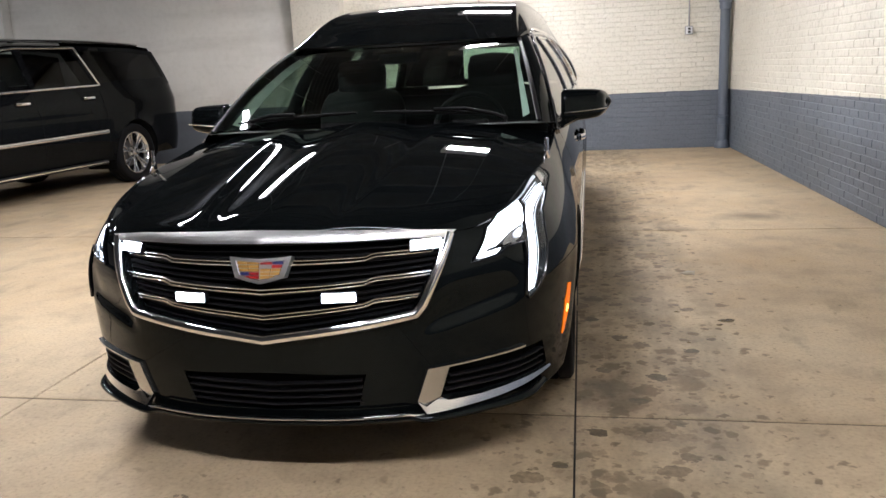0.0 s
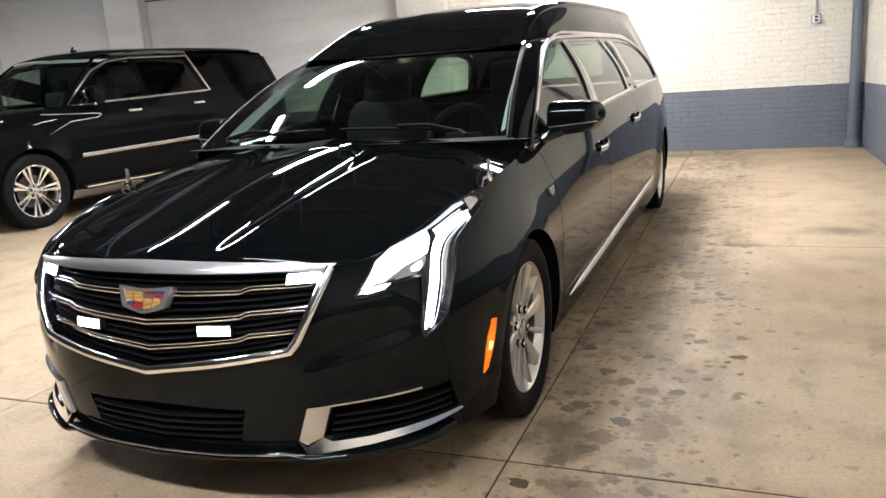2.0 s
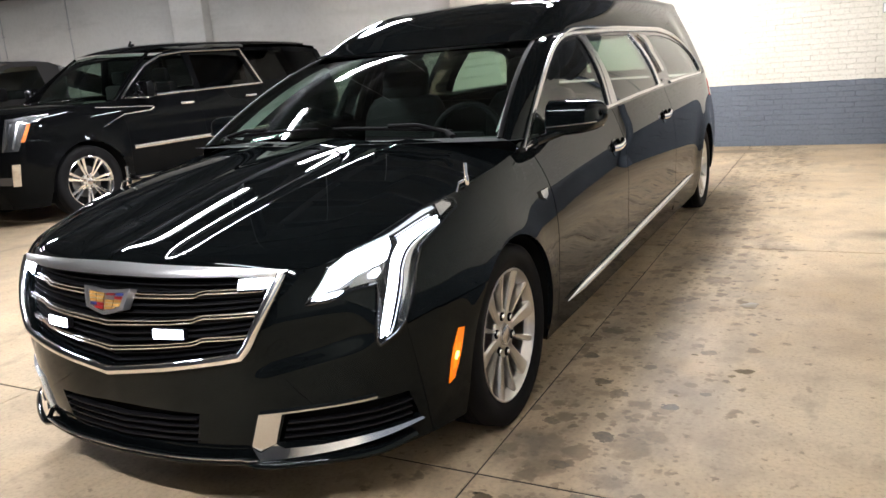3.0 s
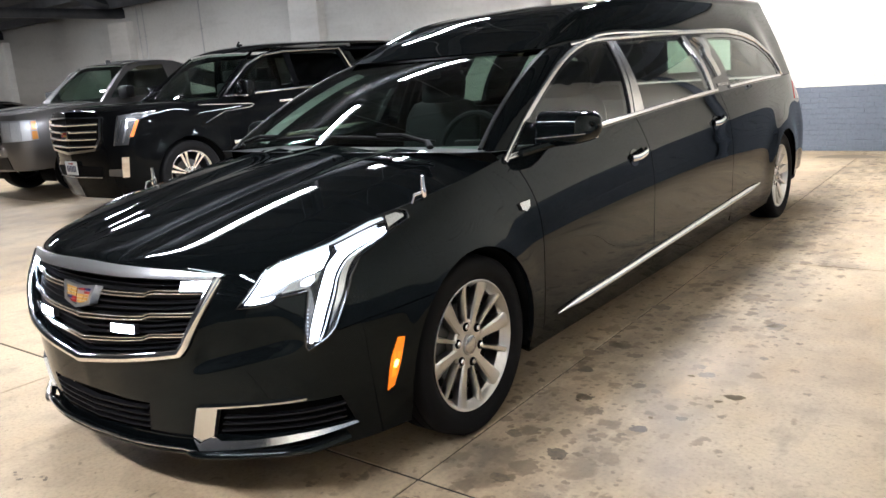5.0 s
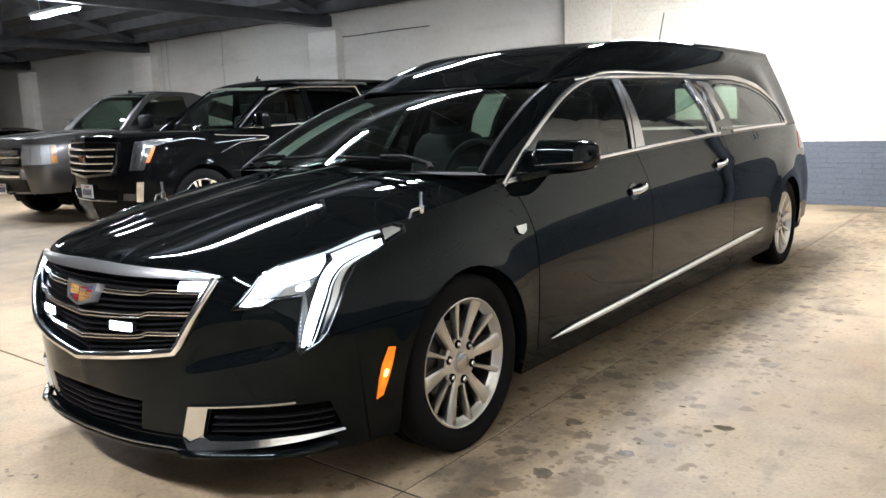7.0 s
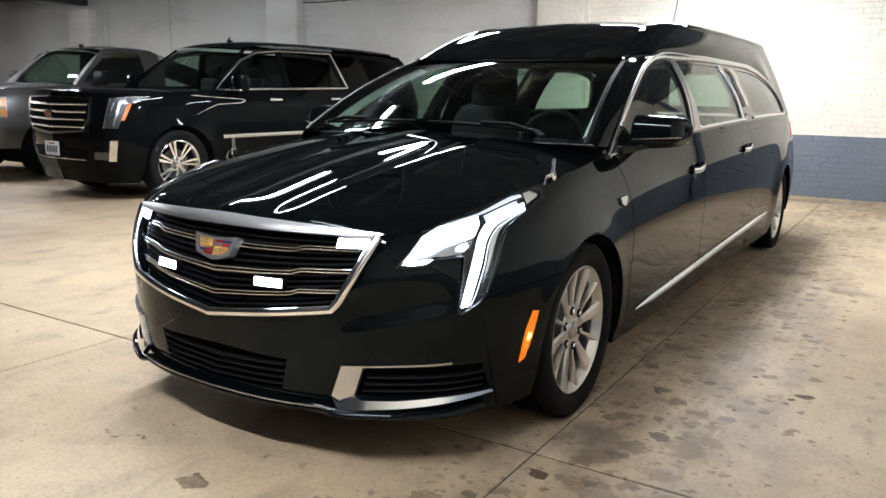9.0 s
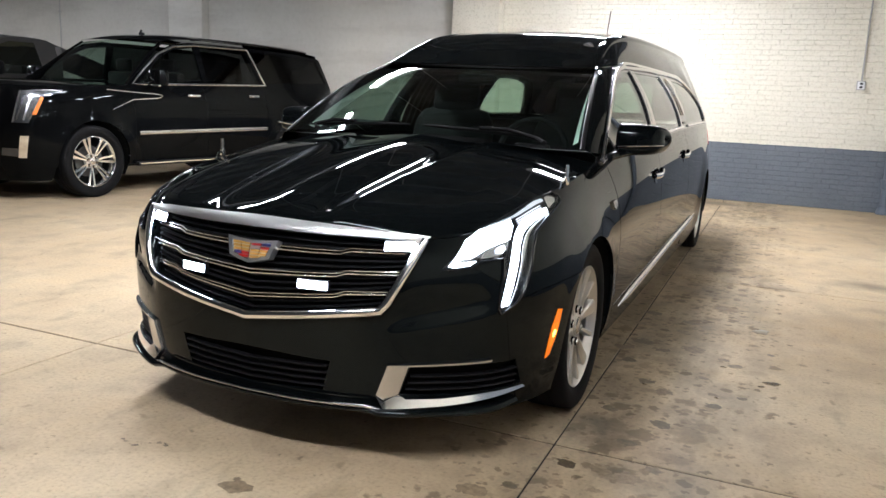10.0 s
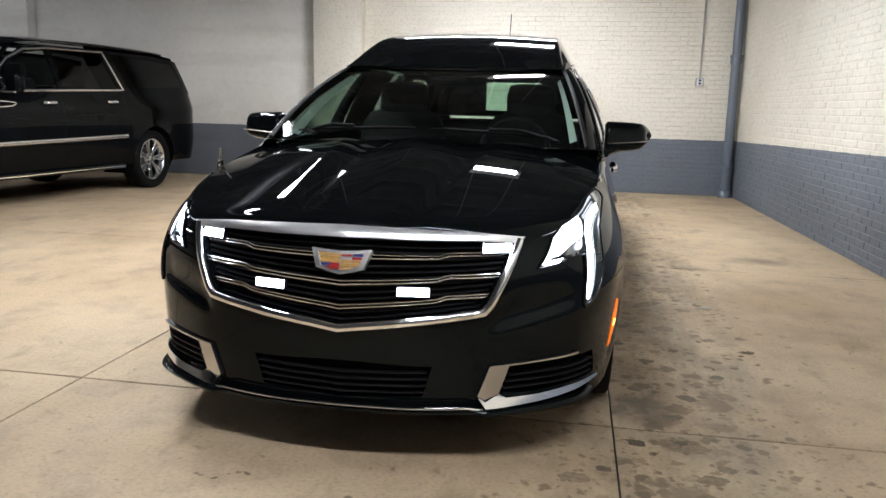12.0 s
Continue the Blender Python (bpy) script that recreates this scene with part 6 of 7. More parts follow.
for a0, b0, a1, b1, m in ((-0.06, 0.985, -0.004, 1.005, CREST_GOLD), (0.004, 0.985, 0.06, 1.005, CREST_RED), (-0.05, 0.955, -0.004, 0.978, CREST_RED), (0.004, 0.955, 0.05, 0.978, CREST_GOLD)):
    part("crest_field", patch(lay(car.w, 1, 0.054), [(a0, b0), (a1, b0), (a1, b1), (a0, b1)], (0.05, 0.05), thick=0.003), m, sh)
s1 = 0.84
hl = [(s1 - 0.03, 0.835), (s1 + 0.13, 0.835), (s1 + 0.25, 1.097), (s1 + 0.5, 1.169), (s1 + 0.5, 1.187), (s1 + 0.22, 1.180), (s1 + 0.05, 1.163)]
car.on("headlight", hl, LAMP_CLEAR, 0.004, "vertical clear headlight")
car.on("headlight_lens", hl, LENS, 0.012, "", 0.0)
car.on("headlight_edge", [(s1 - 0.03, 0.835), (s1 - 0.012, 0.835), (s1 + 0.068, 1.163), (s1 + 0.05, 1.163)], BRUSHED, 0.014, "bright headlight edge", 0.006)
car.on("headlight_edge", [(s1 + 0.22, 1.172), (s1 + 0.5, 1.179), (s1 + 0.5, 1.187), (s1 + 0.22, 1.180)], BRUSHED, 0.014, "bright headlight edge", 0.006)
car.on("amber_reflector", [(s1 + 0.16, 0.922), (s1 + 0.2, 0.922), (s1 + 0.28, 1.097), (s1 + 0.25, 1.108)], AMBER_OFF, 0.016, "amber corner reflector", 0.004)
for n in range(4):
    a = s1 + 0.005 + 0.034 * n
    car.on("lamp_cell", [(a, 0.862), (a + 0.02, 0.862), (a + 0.105, 1.119 + 0.006 * n), (a + 0.082, 1.119 + 0.006 * n)], LAMP_CLEAR if n % 2 else REFLECTOR, 0.007, "", 0.006)
nose = car.w.s_of(1.03 - 0.46) - 0.03
car.on("front_valance", [(0, 0.215), (nose, 0.215), (nose + 0.025, 0.375), (0, 0.375)], DULL_BLACK, -0.012, "black lower bumper valance", 0.02)
car.on("fog_blade", [(0.85, 0.47), (0.935, 0.47), (0.965, 0.70), (0.885, 0.70)], CHROME, 0.014, "upright chrome fog lamp blade")
car.on("fog_lamp", [(0.66, 0.49), (0.85, 0.48), (0.86, 0.565), (0.68, 0.565)], LAMP_CLEAR, 0.004, "clear fog lamp")
car.across("bumper_strip", -0.55, 0.55, 0.475, 0.02, 0.02, CHROME, 0.01, "chrome lower bumper strip", 0.0)
car.on("lower_intake", [(0, 0.49), (0.55, 0.49), (0.6, 0.60), (0, 0.62)], DARK, 0.003, "", 0.0)
car.along("side_moulding", 1.62, 3.86, 0.72, 0.055, 0.03, SATIN, 0.012, "bright door moulding", 0.012)
for side in (1, -1):
    for line in ([(1.24, 1.21), (1.57, 1.19), (1.9, 1.176), (2.03, 1.163)], [(1.27, 0.99), (1.42, 1.05), (1.57, 1.105), (1.75, 1.115), (1.95, 1.128), (2.03, 1.163)]):
        pts = [lay(car.w, side, 0.006)(car.w.s_of(a0 + (a1 - a0) * k / 6), b0 + (b1 - b0) * k / 6) for (a0, b0), (a1, b1) in zip(line, line[1:]) for k in range(6)]
        bm = bmesh.new()
        sweep(bm, pts, 0.013, 0.012, [(side, 0, 0)] * len(pts), 6)
        part("vent_trim", bm, POLISHED, suv, "thin chrome wing vent outline")
for y, z in ((2.52, 1.17), (3.62, 1.19)):
    for side in (1, -1):
        pts = []
        for u in steps(-1, 1, 8):
            a = car.w.place(car.w.s_of(y + 0.1 * u), z, 0.04 - 0.03 * u**4)
            pts.append((side * a[0], a[1], a[2]))
        bm = bmesh.new()
        sweep(bm, pts, 0.035, 0.02, [(side, 0, 0)] * 9, 8)
        part("door_handle", bm, CHROME, suv, "chrome door handle")
for y in (1.58, 2.74, 3.9):
    for side in (1, -1):
        pts = [(lambda a: (side * a[0], a[1], a[2]))(car.w.place(car.w.s_of(y - 0.03 * (z > 1.0)), z, 0.0005)) for z in steps(0.45, 1.27, 12)]
        bm = bmesh.new()
        sweep(bm, pts, 0.007, 0.003, [(side, 0, 0)] * 13, 4)
        part("door_gap", bm, DARK, suv)
for side in (1, -1):
    bm = bmesh.new()
    box(bm, 0.80, 1.03, 1.6, 3.8, 0.33, 0.38, bevel=0.015)
    for v in bm.verts:
        v.co.x *= side
    bmesh.ops.recalc_face_normals(bm, faces=bm.faces)
    st = part("running_board", bm, PLASTIC, suv, "black running board with a bright edge")
    bm = bmesh.new()
    box(bm, 1.031, 1.037, 1.62, 3.78, 0.35, 0.366)
    for v in bm.verts:
        v.co.x *= side
    bmesh.ops.recalc_face_normals(bm, faces=bm.faces)
    part("edge_strip", bm, CHROME, st)
car.plate(0.585, 0.02)
for x in (0.42, -0.42):
    bm = bmesh.new()
    box(bm, x - 0.25, x + 0.25, 2.55, 2.7, 0.9, 1.45, bevel=0.05)
    box(bm, x - 0.13, x + 0.13, 2.6, 2.68, 1.45, 1.62, bevel=0.035)
    part("seat", bm, LEATHER, suv)

# grey single-cab pickup
pickup = thing("pickup_truck", pose(PICKUP[0], PICKUP[1], 0, 0, 0, PICKUP[2]), "grey metallic single-cab pickup truck with chrome grille bars", "pickup truck")
ROWS_P = [(0, 0, 0, 0.05, 1.22), (0.45, 0.02, 0.45, 0.07, 1.22), (0.78, 0.08, 0.74, 0.13, 1.215), (0.92, 0.2, 0.86, 0.24, 1.225), (0.985, 0.42, 0.92, 0.45, 1.245), (1.01, 0.9, 0.95, 0.9, 1.275), (1.015, 1.7, 0.955, 1.65, 1.305),
          (1.015, 2.6, 0.955, 2.6, 1.31), (1.01, 4.6, 0.98, 4.6, 1.29), (0.99, 5.15, 0.96, 5.15, 1.29), (0.85, 5.25, 0.84, 5.25, 1.29), (0, 5.28, 0, 5.28, 1.29)]
car = Car(pickup, ROWS_P, GREY_PAINT, (1.0, 4.03), 0.39, 0.39, 0.24, 0.46, 0.86, 0.42, 0.8, 0.32,
          [(2.0, 0.72, 1.855, 1.885), (2.4, 0.76, 1.905, 1.945), (2.9, 0.75, 1.895, 1.94), (3.1, 0.73, 1.855, 1.895)], (0.82, 1.38, 1.32), (0.70, 2.02, 1.875), [(0.04, 1.24), (0.2, 1.275), (0.7, 1.32), (1.42, 1.345)], 10)
car.windscreen(WINDSHIELD)
car.cabin([(1.45, 1.30), (1.7, 1.53), (2.0, 1.81), (2.3, 1.885), (2.95, 1.89), (3.08, 1.835), (3.1, 1.29), (2.2, 1.28)], [([(1.62, 1.36), (1.8, 1.54), (2.06, 1.75), (2.3, 1.83), (2.72, 1.835), (2.78, 1.36)], SIDE_GLASS)], GREY_PAINT)
car.roof_skin(2.02, 3.1, 0.98, GREY_PAINT)
bm = bmesh.new()
box(bm, -0.014, 0.014, 2.2, 2.28, 1.91, 1.965, bevel=0.012)
part("roof_fin", bm, PLASTIC, pickup)
box_part("cab_back", (-0.92, 0.92, 3.08, 3.12, 0.9, 1.80), GREY_PAINT, pickup, bevel=0.01)
box_part("load_bed", (-0.9, 0.9, 3.15, 5.2, 0.75, 0.8), PLASTIC, pickup)
car.mirror(1.78, 1.43, 1.0, 0.24, 0.2, PLASTIC)
car.on("grille_frame", [(0, 0.820), (0.62, 0.820), (0.64, 1.090), (0, 1.100)], CHROME, 0.006, "chrome grille frame", 0.02)
car.across("grille_bar", -0.60, 0.60, 0.962, 0.03, 0.03, CHROME, 0.03, "chrome middle grille bar", 0.0)
for z in (0.872, 0.898, 0.922, 1.010, 1.034, 1.056):
    car.across("grille_slat", -0.575, 0.575, z, 0.007, 0.008, SATIN, 0.02, "thin grille slat", 0.0)
car.on("grille_mesh", [(0, 0.845), (0.58, 0.845), (0.60, 0.945), (0, 0.950)], DARK, 0.016, "", 0.004)
car.on("grille_mesh", [(0, 0.985), (0.60, 0.985), (0.61, 1.070), (0, 1.075)], DARK, 0.016, "", 0.004)
part("emblem", patch(lay(car.w, 1, 0.035), [(-0.13, 0.940), (-0.05, 0.940), (-0.05, 0.925), (0.05, 0.925), (0.05, 0.940), (0.13, 0.940), (0.11, 0.985), (0.05, 0.985), (0.05, 1.000), (-0.05, 1.000), (-0.05, 0.985), (-0.11, 0.985)], (0.05, 0.05), thick=0.02), CREST_GOLD, pickup, "gold cross emblem")
car.on("headlight", [(0.62, 0.840), (1.17, 0.850), (1.17, 1.130), (0.64, 1.145)], LAMP_BRIGHT, 0.006, "clear stacked headlight")
for z0, z1 in ((0.85, 0.985), (0.985, 1.115)):
    for a0, a1 in ((0.66, 0.80), (0.81, 0.94), (0.95, 1.075)):
        car.on("lamp_cell", [(a0, z0), (a1, z0), (a1, z1), (a0 + 0.01, z1)], LAMP_SILVER, 0.009, "faceted silver lamp cell", 0.005)
car.on("headlight_lens", [(0.62, 0.840), (1.17, 0.850), (1.17, 1.130), (0.64, 1.145)], LENS, 0.014, "", 0.0)
car.on("indicator", [(1.085, 0.862), (1.16, 0.866), (1.16, 0.980), (1.09, 0.980)], AMBER_PALE, 0.016, "amber indicator lens", 0.006)
car.on("indicator", [(1.09, 0.995), (1.16, 0.995), (1.16, 1.118), (1.095, 1.118)], AMBER_PALE, 0.016, "amber indicator lens", 0.006)
car.across("bumper_bar", -0.62, 0.62, 0.71, 0.12, 0.08, CHROME, 0.03, "chrome bumper bar", -0.01)
car.on("bumper_lower", [(0, 0.45), (0.7, 0.45), (0.66, 0.63), (0, 0.63)], PLASTIC, 0.012, "black lower bumper", 0.02)
for x in (-0.34, 0.34):
    bm = bmesh.new()
    sweep(bm, [(x, 0.02, 0.44), (x, -0.05, 0.43), (x, -0.09, 0.45), (x, -0.06, 0.48)], 0.03, 0.03, [(1, 0, 0)] * 4, 8)
    part("tow_hook", bm, PLASTIC, pickup, "black tow hook")
car.plate(0.49, 0.05)
for y in (1.45, 2.86):
    for side in (1, -1):
        pts = [(lambda a: (side * a[0], a[1], a[2]))(car.w.place(car.w.s_of(y), z, 0.0005)) for z in steps(0.5, 1.2, 10)]
        bm = bmesh.new()
        sweep(bm, pts, 0.008, 0.003, [(side, 0, 0)] * 11, 4)
        part("door_gap", bm, DARK, pickup)
box_part("bench_seat", (-0.7, 0.7, 2.55, 2.7, 0.8, 1.5), LEATHER, pickup, bevel=0.05)

# dark saloon beyond
saloon = thing("saloon_car", pose(SALOON[0], SALOON[1], 0, 0, 0, SALOON[2]), "dark saloon car parked beyond the pickup", "car")
ROWS_S = [(0, 0, 0, 0.05, 0.72), (0.4, 0.03, 0.4, 0.08, 0.72), (0.7, 0.16, 0.66, 0.22, 0.74), (0.86, 0.4, 0.78, 0.45, 0.80), (0.91, 0.9, 0.85, 0.9, 0.88), (0.925, 1.7, 0.87, 1.7, 0.95), (0.925, 3.4, 0.87, 3.4, 1.0), (0.9, 4.3, 0.84, 4.3, 1.02), (0.75, 4.85, 0.7, 4.8, 1.02), (0, 4.95, 0, 4.9, 1.0)]
car = Car(saloon, ROWS_S, DULL_BLACK, (0.95, 3.75), 0.335, 0.335, 0.23, 0.37, 0.8, 0.2, 0.55, 0.45,
          [(2.1, 0.6, 1.39, 1.42), (2.6, 0.62, 1.43, 1.465), (3.2, 0.6, 1.4, 1.45), (3.9, 0.55, 1.2, 1.26)], (0.78, 1.4, 0.97), (0.58, 2.12, 1.405), [(0.04, 0.73), (0.2, 0.78), (0.8, 0.9), (1.42, 0.98)], 10)
car.windscreen(WINDSHIELD)
car.cabin([(1.5, 0.97), (1.9, 1.23), (2.2, 1.38), (2.6, 1.425), (3.2, 1.39), (3.9, 1.19), (4.2, 1.02), (3.0, 0.97)], [([(1.68, 1.02), (2.0, 1.23), (2.3, 1.35), (2.62, 1.385), (2.66, 1.03)], DARK_GLASS), ([(2.74, 1.03), (2.7, 1.385), (3.2, 1.35), (3.6, 1.22), (3.7, 1.05)], DARK_GLASS)], GLOSS_PLASTIC,
          [(1.6, 0.99), (1.98, 1.25), (2.3, 1.38), (2.64, 1.41), (3.22, 1.375), (3.66, 1.24), (3.8, 1.03)])
car.roof_skin(2.12, 3.9, 1.0, BLACK)
car.mirror(1.75, 1.05, 0.9, 0.17, 0.12, BLACK)
car.on("headlight", [(0.5, 0.58), (0.86, 0.62), (1.05, 0.70), (0.7, 0.68)], LAMP_CLEAR, 0.006, "clear headlight")
car.on("grille_mesh", [(0, 0.4), (0.42, 0.42), (0.42, 0.62), (0, 0.64)], DARK, 0.006, "", 0.004)


# ---- wall fittings ----
pipe = thing("drain_pipe", pose(2.915, 9.885, 0), "slate-blue painted iron drain pipe in the corner", "pipe")
bm = bmesh.new()
lathe(bm, [(0.0, 0.105), (0.03, 0.105), (0.10, 0.085), (0.12, 0.068), (DECK_Z, 0.068)], 24, "z")
part("pipe_run", bm, BLUE_METAL, pipe)
for z in (0.40, 2.02, 3.2):
    bm = bmesh.new()
    lathe(bm, [(z - 0.06, 0.07), (z - 0.055, 0.082), (z + 0.035, 0.084), (z + 0.045, 0.094), (z + 0.07, 0.094), (z + 0.075, 0.07)], 24, "z")
    part("collar", bm, BLUE_METAL, pipe)

outlet = thing("wall_outlet", pose(2.43, WALL_BACK - 0.014, 1.70), "white socket box with a conduit running up the brick wall", "outlet")
box_part("socket_box", (-0.055, 0.055, -0.05, 0.01, -0.06, 0.06), OUTLET_GREY, outlet, bevel=0.008)
box_part("face_plate", (-0.045, 0.045, -0.056, -0.049, -0.05, 0.05), PLATE, outlet, bevel=0.003)
for dz in (-0.022, 0.022):
    box_part("socket", (-0.018, 0.018, -0.0585, -0.0555, dz - 0.014, dz + 0.014), PLASTIC, outlet, bevel=0.002)
bm = bmesh.new()
lathe(bm, [(0.055, 0.011), (2.04, 0.011)], 10, "z", (0.0, -0.016, 0))
part("conduit", bm, OUTLET_GREY, outlet)

for x, z0, r in ((-12.45, 1.2, 0.012), (-14.62, 1.2, 0.01), (-14.86, 1.2, 0.01)):
    run = thing("conduit", pose(x, WALL_BACK - 0.04, 0), "thin grey conduit on the rendered wall", "conduit", "wall conduits")
    bm = bmesh.new()
    lathe(bm, [(z0, r), (DECK_Z, r)], 8, "z")
    part("tube", bm, GALV, run)
    for z in (1.6, 2.7):
        box_part("saddle", (-0.03, 0.03, -0.014, 0.025, z - 0.012, z + 0.012), GALV, run)

cable = thing("wall_cable", pose(0, WALL_BACK - 0.03, 0), "thin dark cable clipped along the rendered wall", "cable")
bm = bmesh.new()
sweep(bm, [(-9.1, 0, 2.98), (-8.2, 0, 2.965), (-7.3, 0, 2.975), (-6.4, 0, 2.97)], 0.02, 0.02, None, 6)
part("wire", bm, PLASTIC, cable)
for x in (-8.9, -7.7, -6.6):
    box_part("clip", (x - 0.012, x + 0.012, -0.012, 0.012, 2.955, 2.99), GALV, cable)

main = thing("sprinkler_pipe", pose(-14.9, 0, 3.1), "grey painted sprinkler main under the beams", "pipe")
bm = bmesh.new()
sweep(bm, [(0, y, 0) for y in steps(-6.9, 5.2, 12)] + [(0.05, 5.45, 0.03), (0.2, 5.6, 0.10), (0.45, 5.7, 0.2)], 0.09, 0.09, None, 12)
part("pipe_run", bm, OUTLET_GREY, main)
for y in (-4.0, -1.0, 2.0, 5.0):
    bm = bmesh.new()
    lathe(bm, [(-0.055, 0.06), (0.055, 0.06)], 14, "y", (0, y, 0))
    part("coupling", bm, OUTLET_GREY, main)
    bm = bmesh.new()
    lathe(bm, [(0.04, 0.007), (deck_z(y + 0.1) - 3.1 + 0.03, 0.007)], 6, "z", (0, y + 0.1, 0))
    part("hanger", bm, OUTLET_GREY, main)



# ---- floor slabs and brickwork ----
def slab(x0, x1, y0, y1):
    """One bay of the floor; the long joints run a hair askew."""
    bm = bmesh.new()
    gx, gy, b = 0.0036, 0.0062, 0.002
    corners = ((0, 0), (1, 0), (1, 1), (0, 1))
    at = lambda inset, z: [bm.verts.new((x1 - gx - inset if i else x0 + gx + inset, y1 - gy - inset if j else y0 + gy + inset, z)) for i, j in corners]
    lo_, mid_, top_ = at(0, -0.02), at(0, -b), at(b, 0)
    for v in bm.verts:
        v.co.x -= 0.0095 * (v.co.y - 0.59)
    bm.faces.new(top_)
    for a, b in ((lo_, mid_), (mid_, top_)):
        for i in range(4):
            bm.faces.new((a[i], a[(i + 1) % 4], b[(i + 1) % 4], b[i]))
    return part("slab", bm, CONCRETE, floor, smooth=False)


for x0, x1 in zip(xs_, xs_[1:]):
    for y0, y1 in zip(ys_, ys_[1:]):
        slab(x0, x1, y0, y1)


def brick_mesh(n, proud=0.0017):
    """One painted brick, its face a little smaller than its root and not quite true."""
    rnd = random.Random(n)
    bm = bmesh.new()
    w_, h_, d = 0.1082, 0.0346, proud * rnd.uniform(0.5, 1.5)
    root = [bm.verts.new((x, 0.003, z)) for x, z in ((-w_, -h_), (w_, -h_), (w_, h_), (-w_, h_))]
    face = [bm.verts.new((x + rnd.uniform(-0.002, 0.002), -d + rnd.uniform(-0.0008, 0.0008), z + rnd.uniform(-0.002, 0.002))) for x, z in ((-w_ + 0.004, -h_ + 0.009), (w_ - 0.004, -h_ + 0.009), (w_ - 0.004, h_ - 0.009), (-w_ + 0.004, h_ - 0.009))]
    bm.faces.new(face)
    for i in range(4):
        bm.faces.new((root[i], root[(i + 1) % 4], face[(i + 1) % 4], face[i]))
    me = bpy.data.meshes.new("brick")
    bm.to_mesh(me)
    bm.free()
    me.materials.append(BRICK)
    return me


BRICKS = [brick_mesh(n, 0.003) for n in range(14)]
ROUGH_BRICKS = [brick_mesh(n, 0.0042) for n in range(14)]


def brickwork(parent, place, length, height, single, kinds):
    """Courses of bricks along a wall. place(a, z): the pose at a metres along; single(a, z): whether the brick is a piece of its own."""
    rnd = random.Random(5)
    verts, faces, count = [], [], 0
    for row in range(int(height / 0.0695)):
        z = 0.035 + row * 0.0695
        a = 0.11 - (0.1075 if row % 2 else 0)
        while a < length:
            m = place(a + rnd.uniform(-0.003, 0.003), z + rnd.uniform(-0.002, 0.002)) @ Matrix.Rotation(rnd.uniform(-0.012, 0.012), 4, "Y")
            me = rnd.choice(kinds)
            if count < 300 and single(a, z):
                ob = new("brick", me)
                ob.parent = parent
                ob.matrix_world = m
                count += 1
            else:
                base = len(verts)
                verts += [tuple(m @ v.co) for v in me.vertices]
                faces += [[base + i for i in p.vertices] for p in me.polygons]
            a += 0.216
    me = bpy.data.meshes.new("brickwork")
    me.from_pydata(verts, [], faces)
    me.materials.append(BRICK)
    ob = new("brickwork", me)
    ob.parent = parent
    tagged(ob, "painted brick courses", kind="stuff")


brickwork(wall_back, lambda a, z: pose(-2.75 + a, WALL_BACK, z), 5.95, 3.7, lambda a, z: a > 3.6 and 0.75 < z < 1.75, BRICKS)
slant = math.degrees(math.atan(0.024))
brickwork(wall_side, lambda a, z: pose(side_x(WALL_BACK - a), WALL_BACK - a, z, 0, 0, -90 + slant), 7.6, 3.7, lambda a, z: 4.2 < a < 6.6 and 0.3 < z < 1.9, ROUGH_BRICKS)


# ---- spills on the slab ----
def puddle(x, y, r, seed, stretch=1.0, coat=WET):
    rnd = random.Random(seed)
    ph = [rnd.uniform(0, 6.28) for _ in range(4)]
    ring = [(x + stretch * r * k * math.cos(a), y + r * k * math.sin(a)) for a in [2 * math.pi * i / 40 for i in range(40)] for k in [1 + 0.16 * math.sin(2 * a + ph[0]) + 0.12 * math.sin(3 * a + ph[1]) + 0.07 * math.sin(7 * a + ph[2])]]
    bm = bmesh.new()
    rim_ = [bm.verts.new((a, b, 0.0)) for a, b in ring]
    top_ = [bm.verts.new((x + (a - x) * 0.9, y + (b - y) * 0.9, 0.0016)) for a, b in ring]
    bm.faces.new(top_)
    for i in range(40):
        bm.faces.new((rim_[i], rim_[(i + 1) % 40], top_[(i + 1) % 40], top_[i]))
    tagged(part("puddle", bm, coat), "small wet brown spill on the concrete", "puddle", "floor spills")


for n, (x, y, r, k) in enumerate(((1.606, 2.70, 0.05, 1.0), (1.685, 1.76, 0.03, 1.2), (1.64, 1.69, 0.012, 1.4), (1.455, 1.90, 0.009, 1.5), (1.14, 1.435, 0.006, 1.6), (1.46, 1.425, 0.008, 1.3))):
    puddle(x, y, r, n, k, FILM if n else WET)


def stain(x, y, rx, ry, seed):
    rnd = random.Random(seed)
    ph = [rnd.uniform(0, 6.28) for _ in range(3)]
    bm = bmesh.new()
    ring_ = [bm.verts.new((x + rx * k * math.cos(a), y + ry * k * math.sin(a), 0.0008)) for a in [2 * math.pi * i / 36 for i in range(36)] for k in [1 + 0.12 * math.sin(2 * a + ph[0]) + 0.1 * math.sin(3 * a + ph[1]) + 0.05 * math.sin(5 * a + ph[2])]]
    bm.faces.new(ring_)
    tagged(part("floor_stain", bm, DAMP, smooth=False), "brown damp stain soaked into the concrete by the wall", "stain", "floor spills")


stain(0.76, 9.42, 0.32, 0.2, 3)


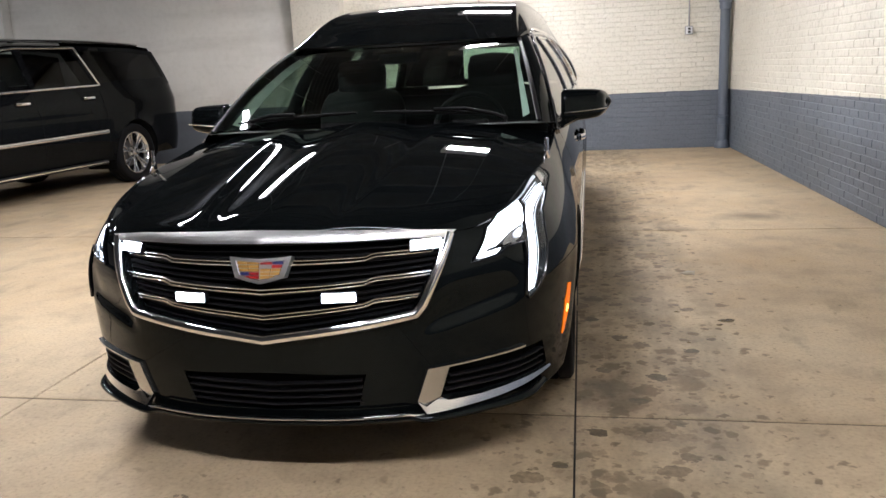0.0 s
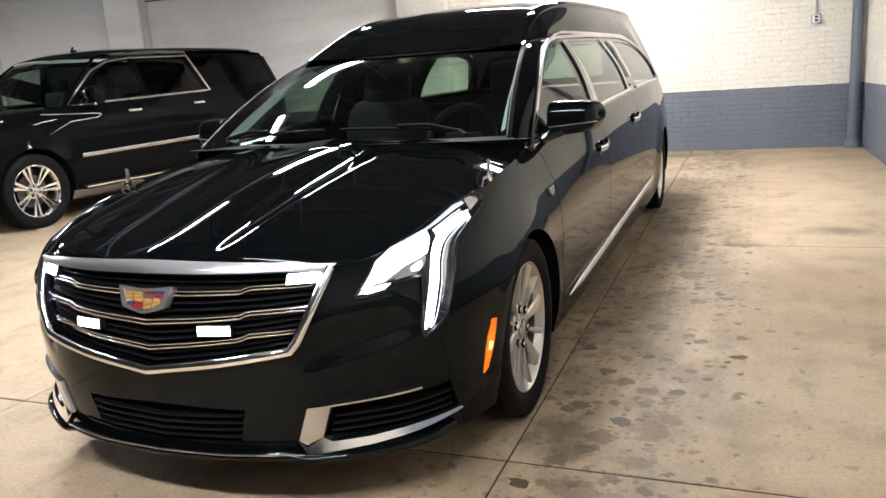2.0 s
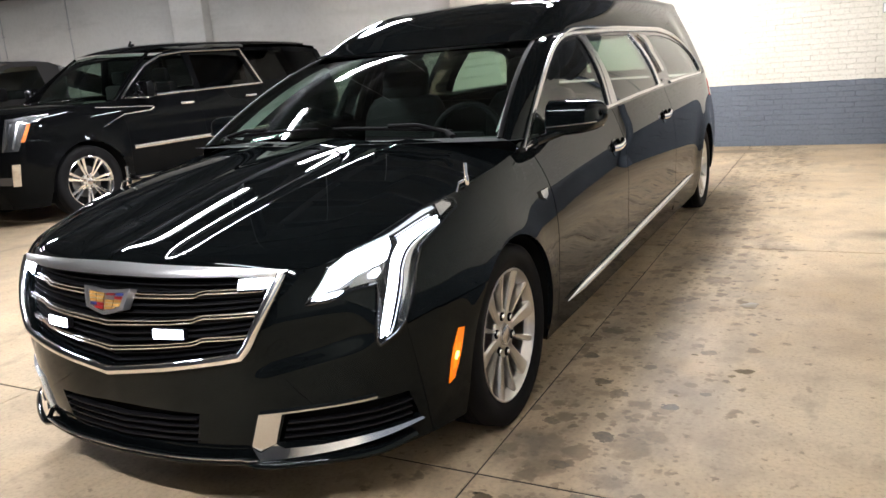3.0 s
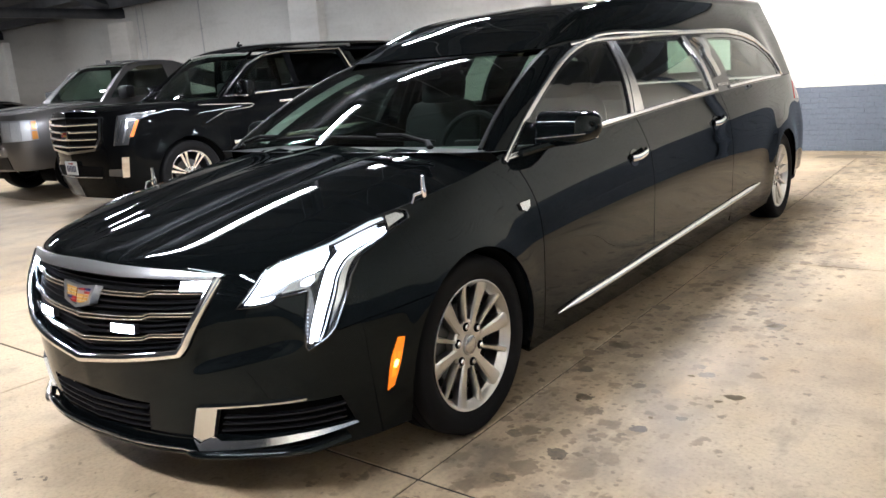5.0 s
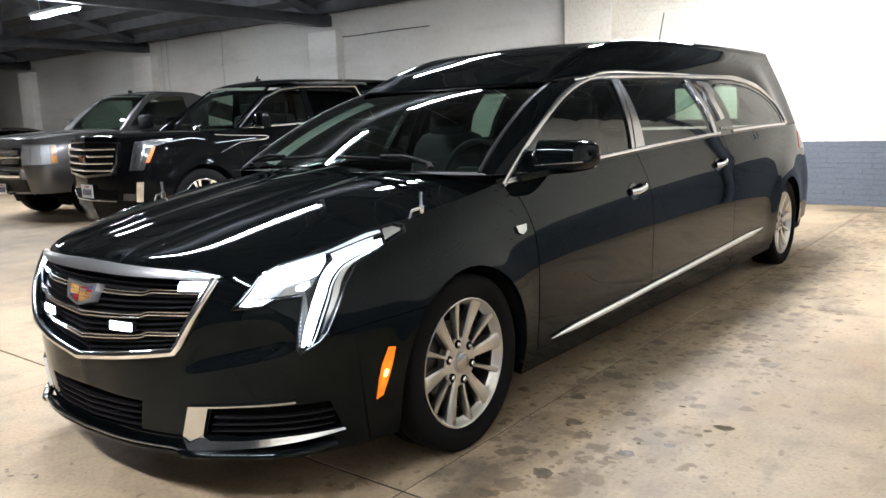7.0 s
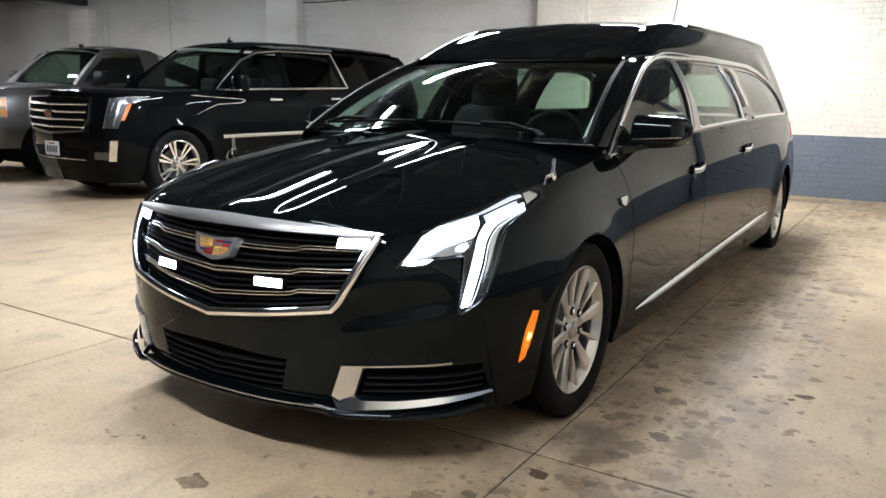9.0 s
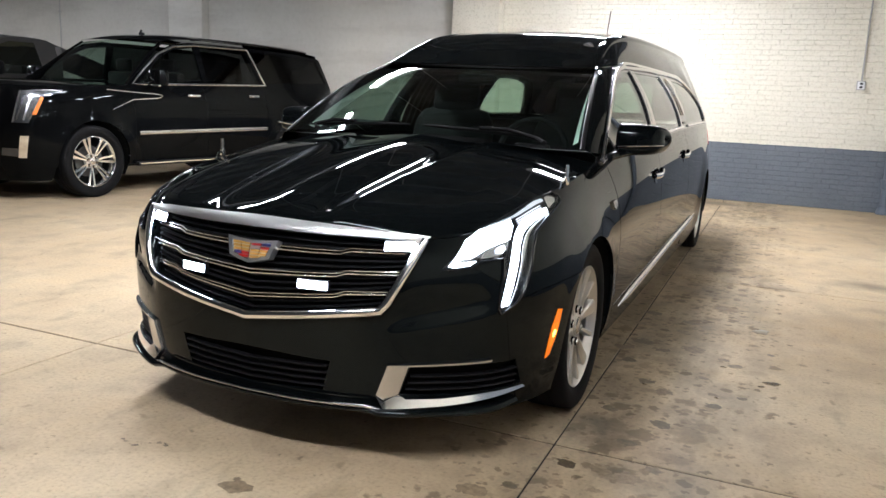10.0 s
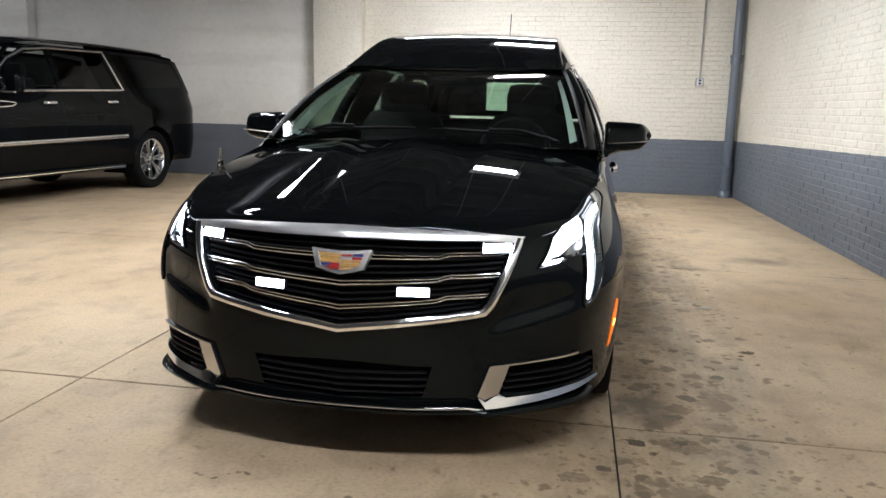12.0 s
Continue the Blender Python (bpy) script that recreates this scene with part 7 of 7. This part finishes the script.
def oil_drip(x, y, r, seed):
    """A splashed drip: a lobed mark with a few satellites."""
    rnd = random.Random(seed)
    bm = bmesh.new()
    spots = [(0.0, 0.0, 1.0)] + [(1.25 * math.cos(a), 1.25 * math.sin(a), rnd.uniform(0.12, 0.3)) for a in [rnd.uniform(0, 6.28) for _ in range(rnd.randint(1, 4))]]
    for u, v, k in spots:
        lobes, ph, bite = rnd.randint(3, 5), rnd.uniform(0, 6.28), rnd.uniform(0.05, 0.13)
        bm.faces.new([bm.verts.new((r * (u + 1.25 * k * q * math.cos(a)), r * (v + k * q * math.sin(a)), 0)) for a in [2 * math.pi * i / 30 for i in range(30)] for q in [1 + bite * math.sin(lobes * a + ph) + 0.1 * math.sin(2 * a + 2 * ph) + 0.06 * math.sin(9 * a + 3 * ph) + rnd.uniform(-0.06, 0.06)]])
    ob = part("oil_stain", bm, OIL, smooth=False)
    ob.location = (x, y, 0.0007 + 0.00002 * seed)
    tagged(ob, "brown oil drip soaked into the concrete", "stain", "oil drips")


DRIPS = ((1.29, 2.12, 0.05), (1.51, 1.94, 0.03), (1.45, 2.02, 0.024), (1.14, 2.02, 0.028), (1.01, 1.76, 0.03), (1.19, 2.45, 0.03), (0.95, 2.5, 0.036), (1.21, 2.67, 0.04), (1.38, 1.67, 0.02),
         (1.24, 1.38, 0.03), (1.46, 1.31, 0.028), (1.28, 0.99, 0.034), (1.06, 1.05, 0.026), (0.97, 2.78, 0.042), (1.35, 3.16, 0.034), (0.94, 1.97, 0.04), (1.02, 2.12, 0.044), (1.67, 2.24, 0.018), (1.57, 1.47, 0.018),
         (1.15, 0.46, 0.03), (1.24, 0.44, 0.04), (1.03, 0.45, 0.03), (0.8, 0.11, 0.04), (0.9, 0.2, 0.022), (1.32, 0.55, 0.025), (1.33, 0.29, 0.027), (1.27, 0.19, 0.04), (1.14, 1.48, 0.03), (1.19, 0.74, 0.03), (0.115, -0.243, 0.042))
for n, (x, y, r) in enumerate(DRIPS):
    oil_drip(x, y, r, n)
# a row of faint scuffs ahead of the nose
for n in range(12):
    oil_drip(-0.47 + 0.017 * n + 0.008 * math.sin(5 * n), -0.175 + 0.005 * n + 0.022 * math.cos(7 * n), 0.003 + 0.0025 * (n % 3), 40 + n)
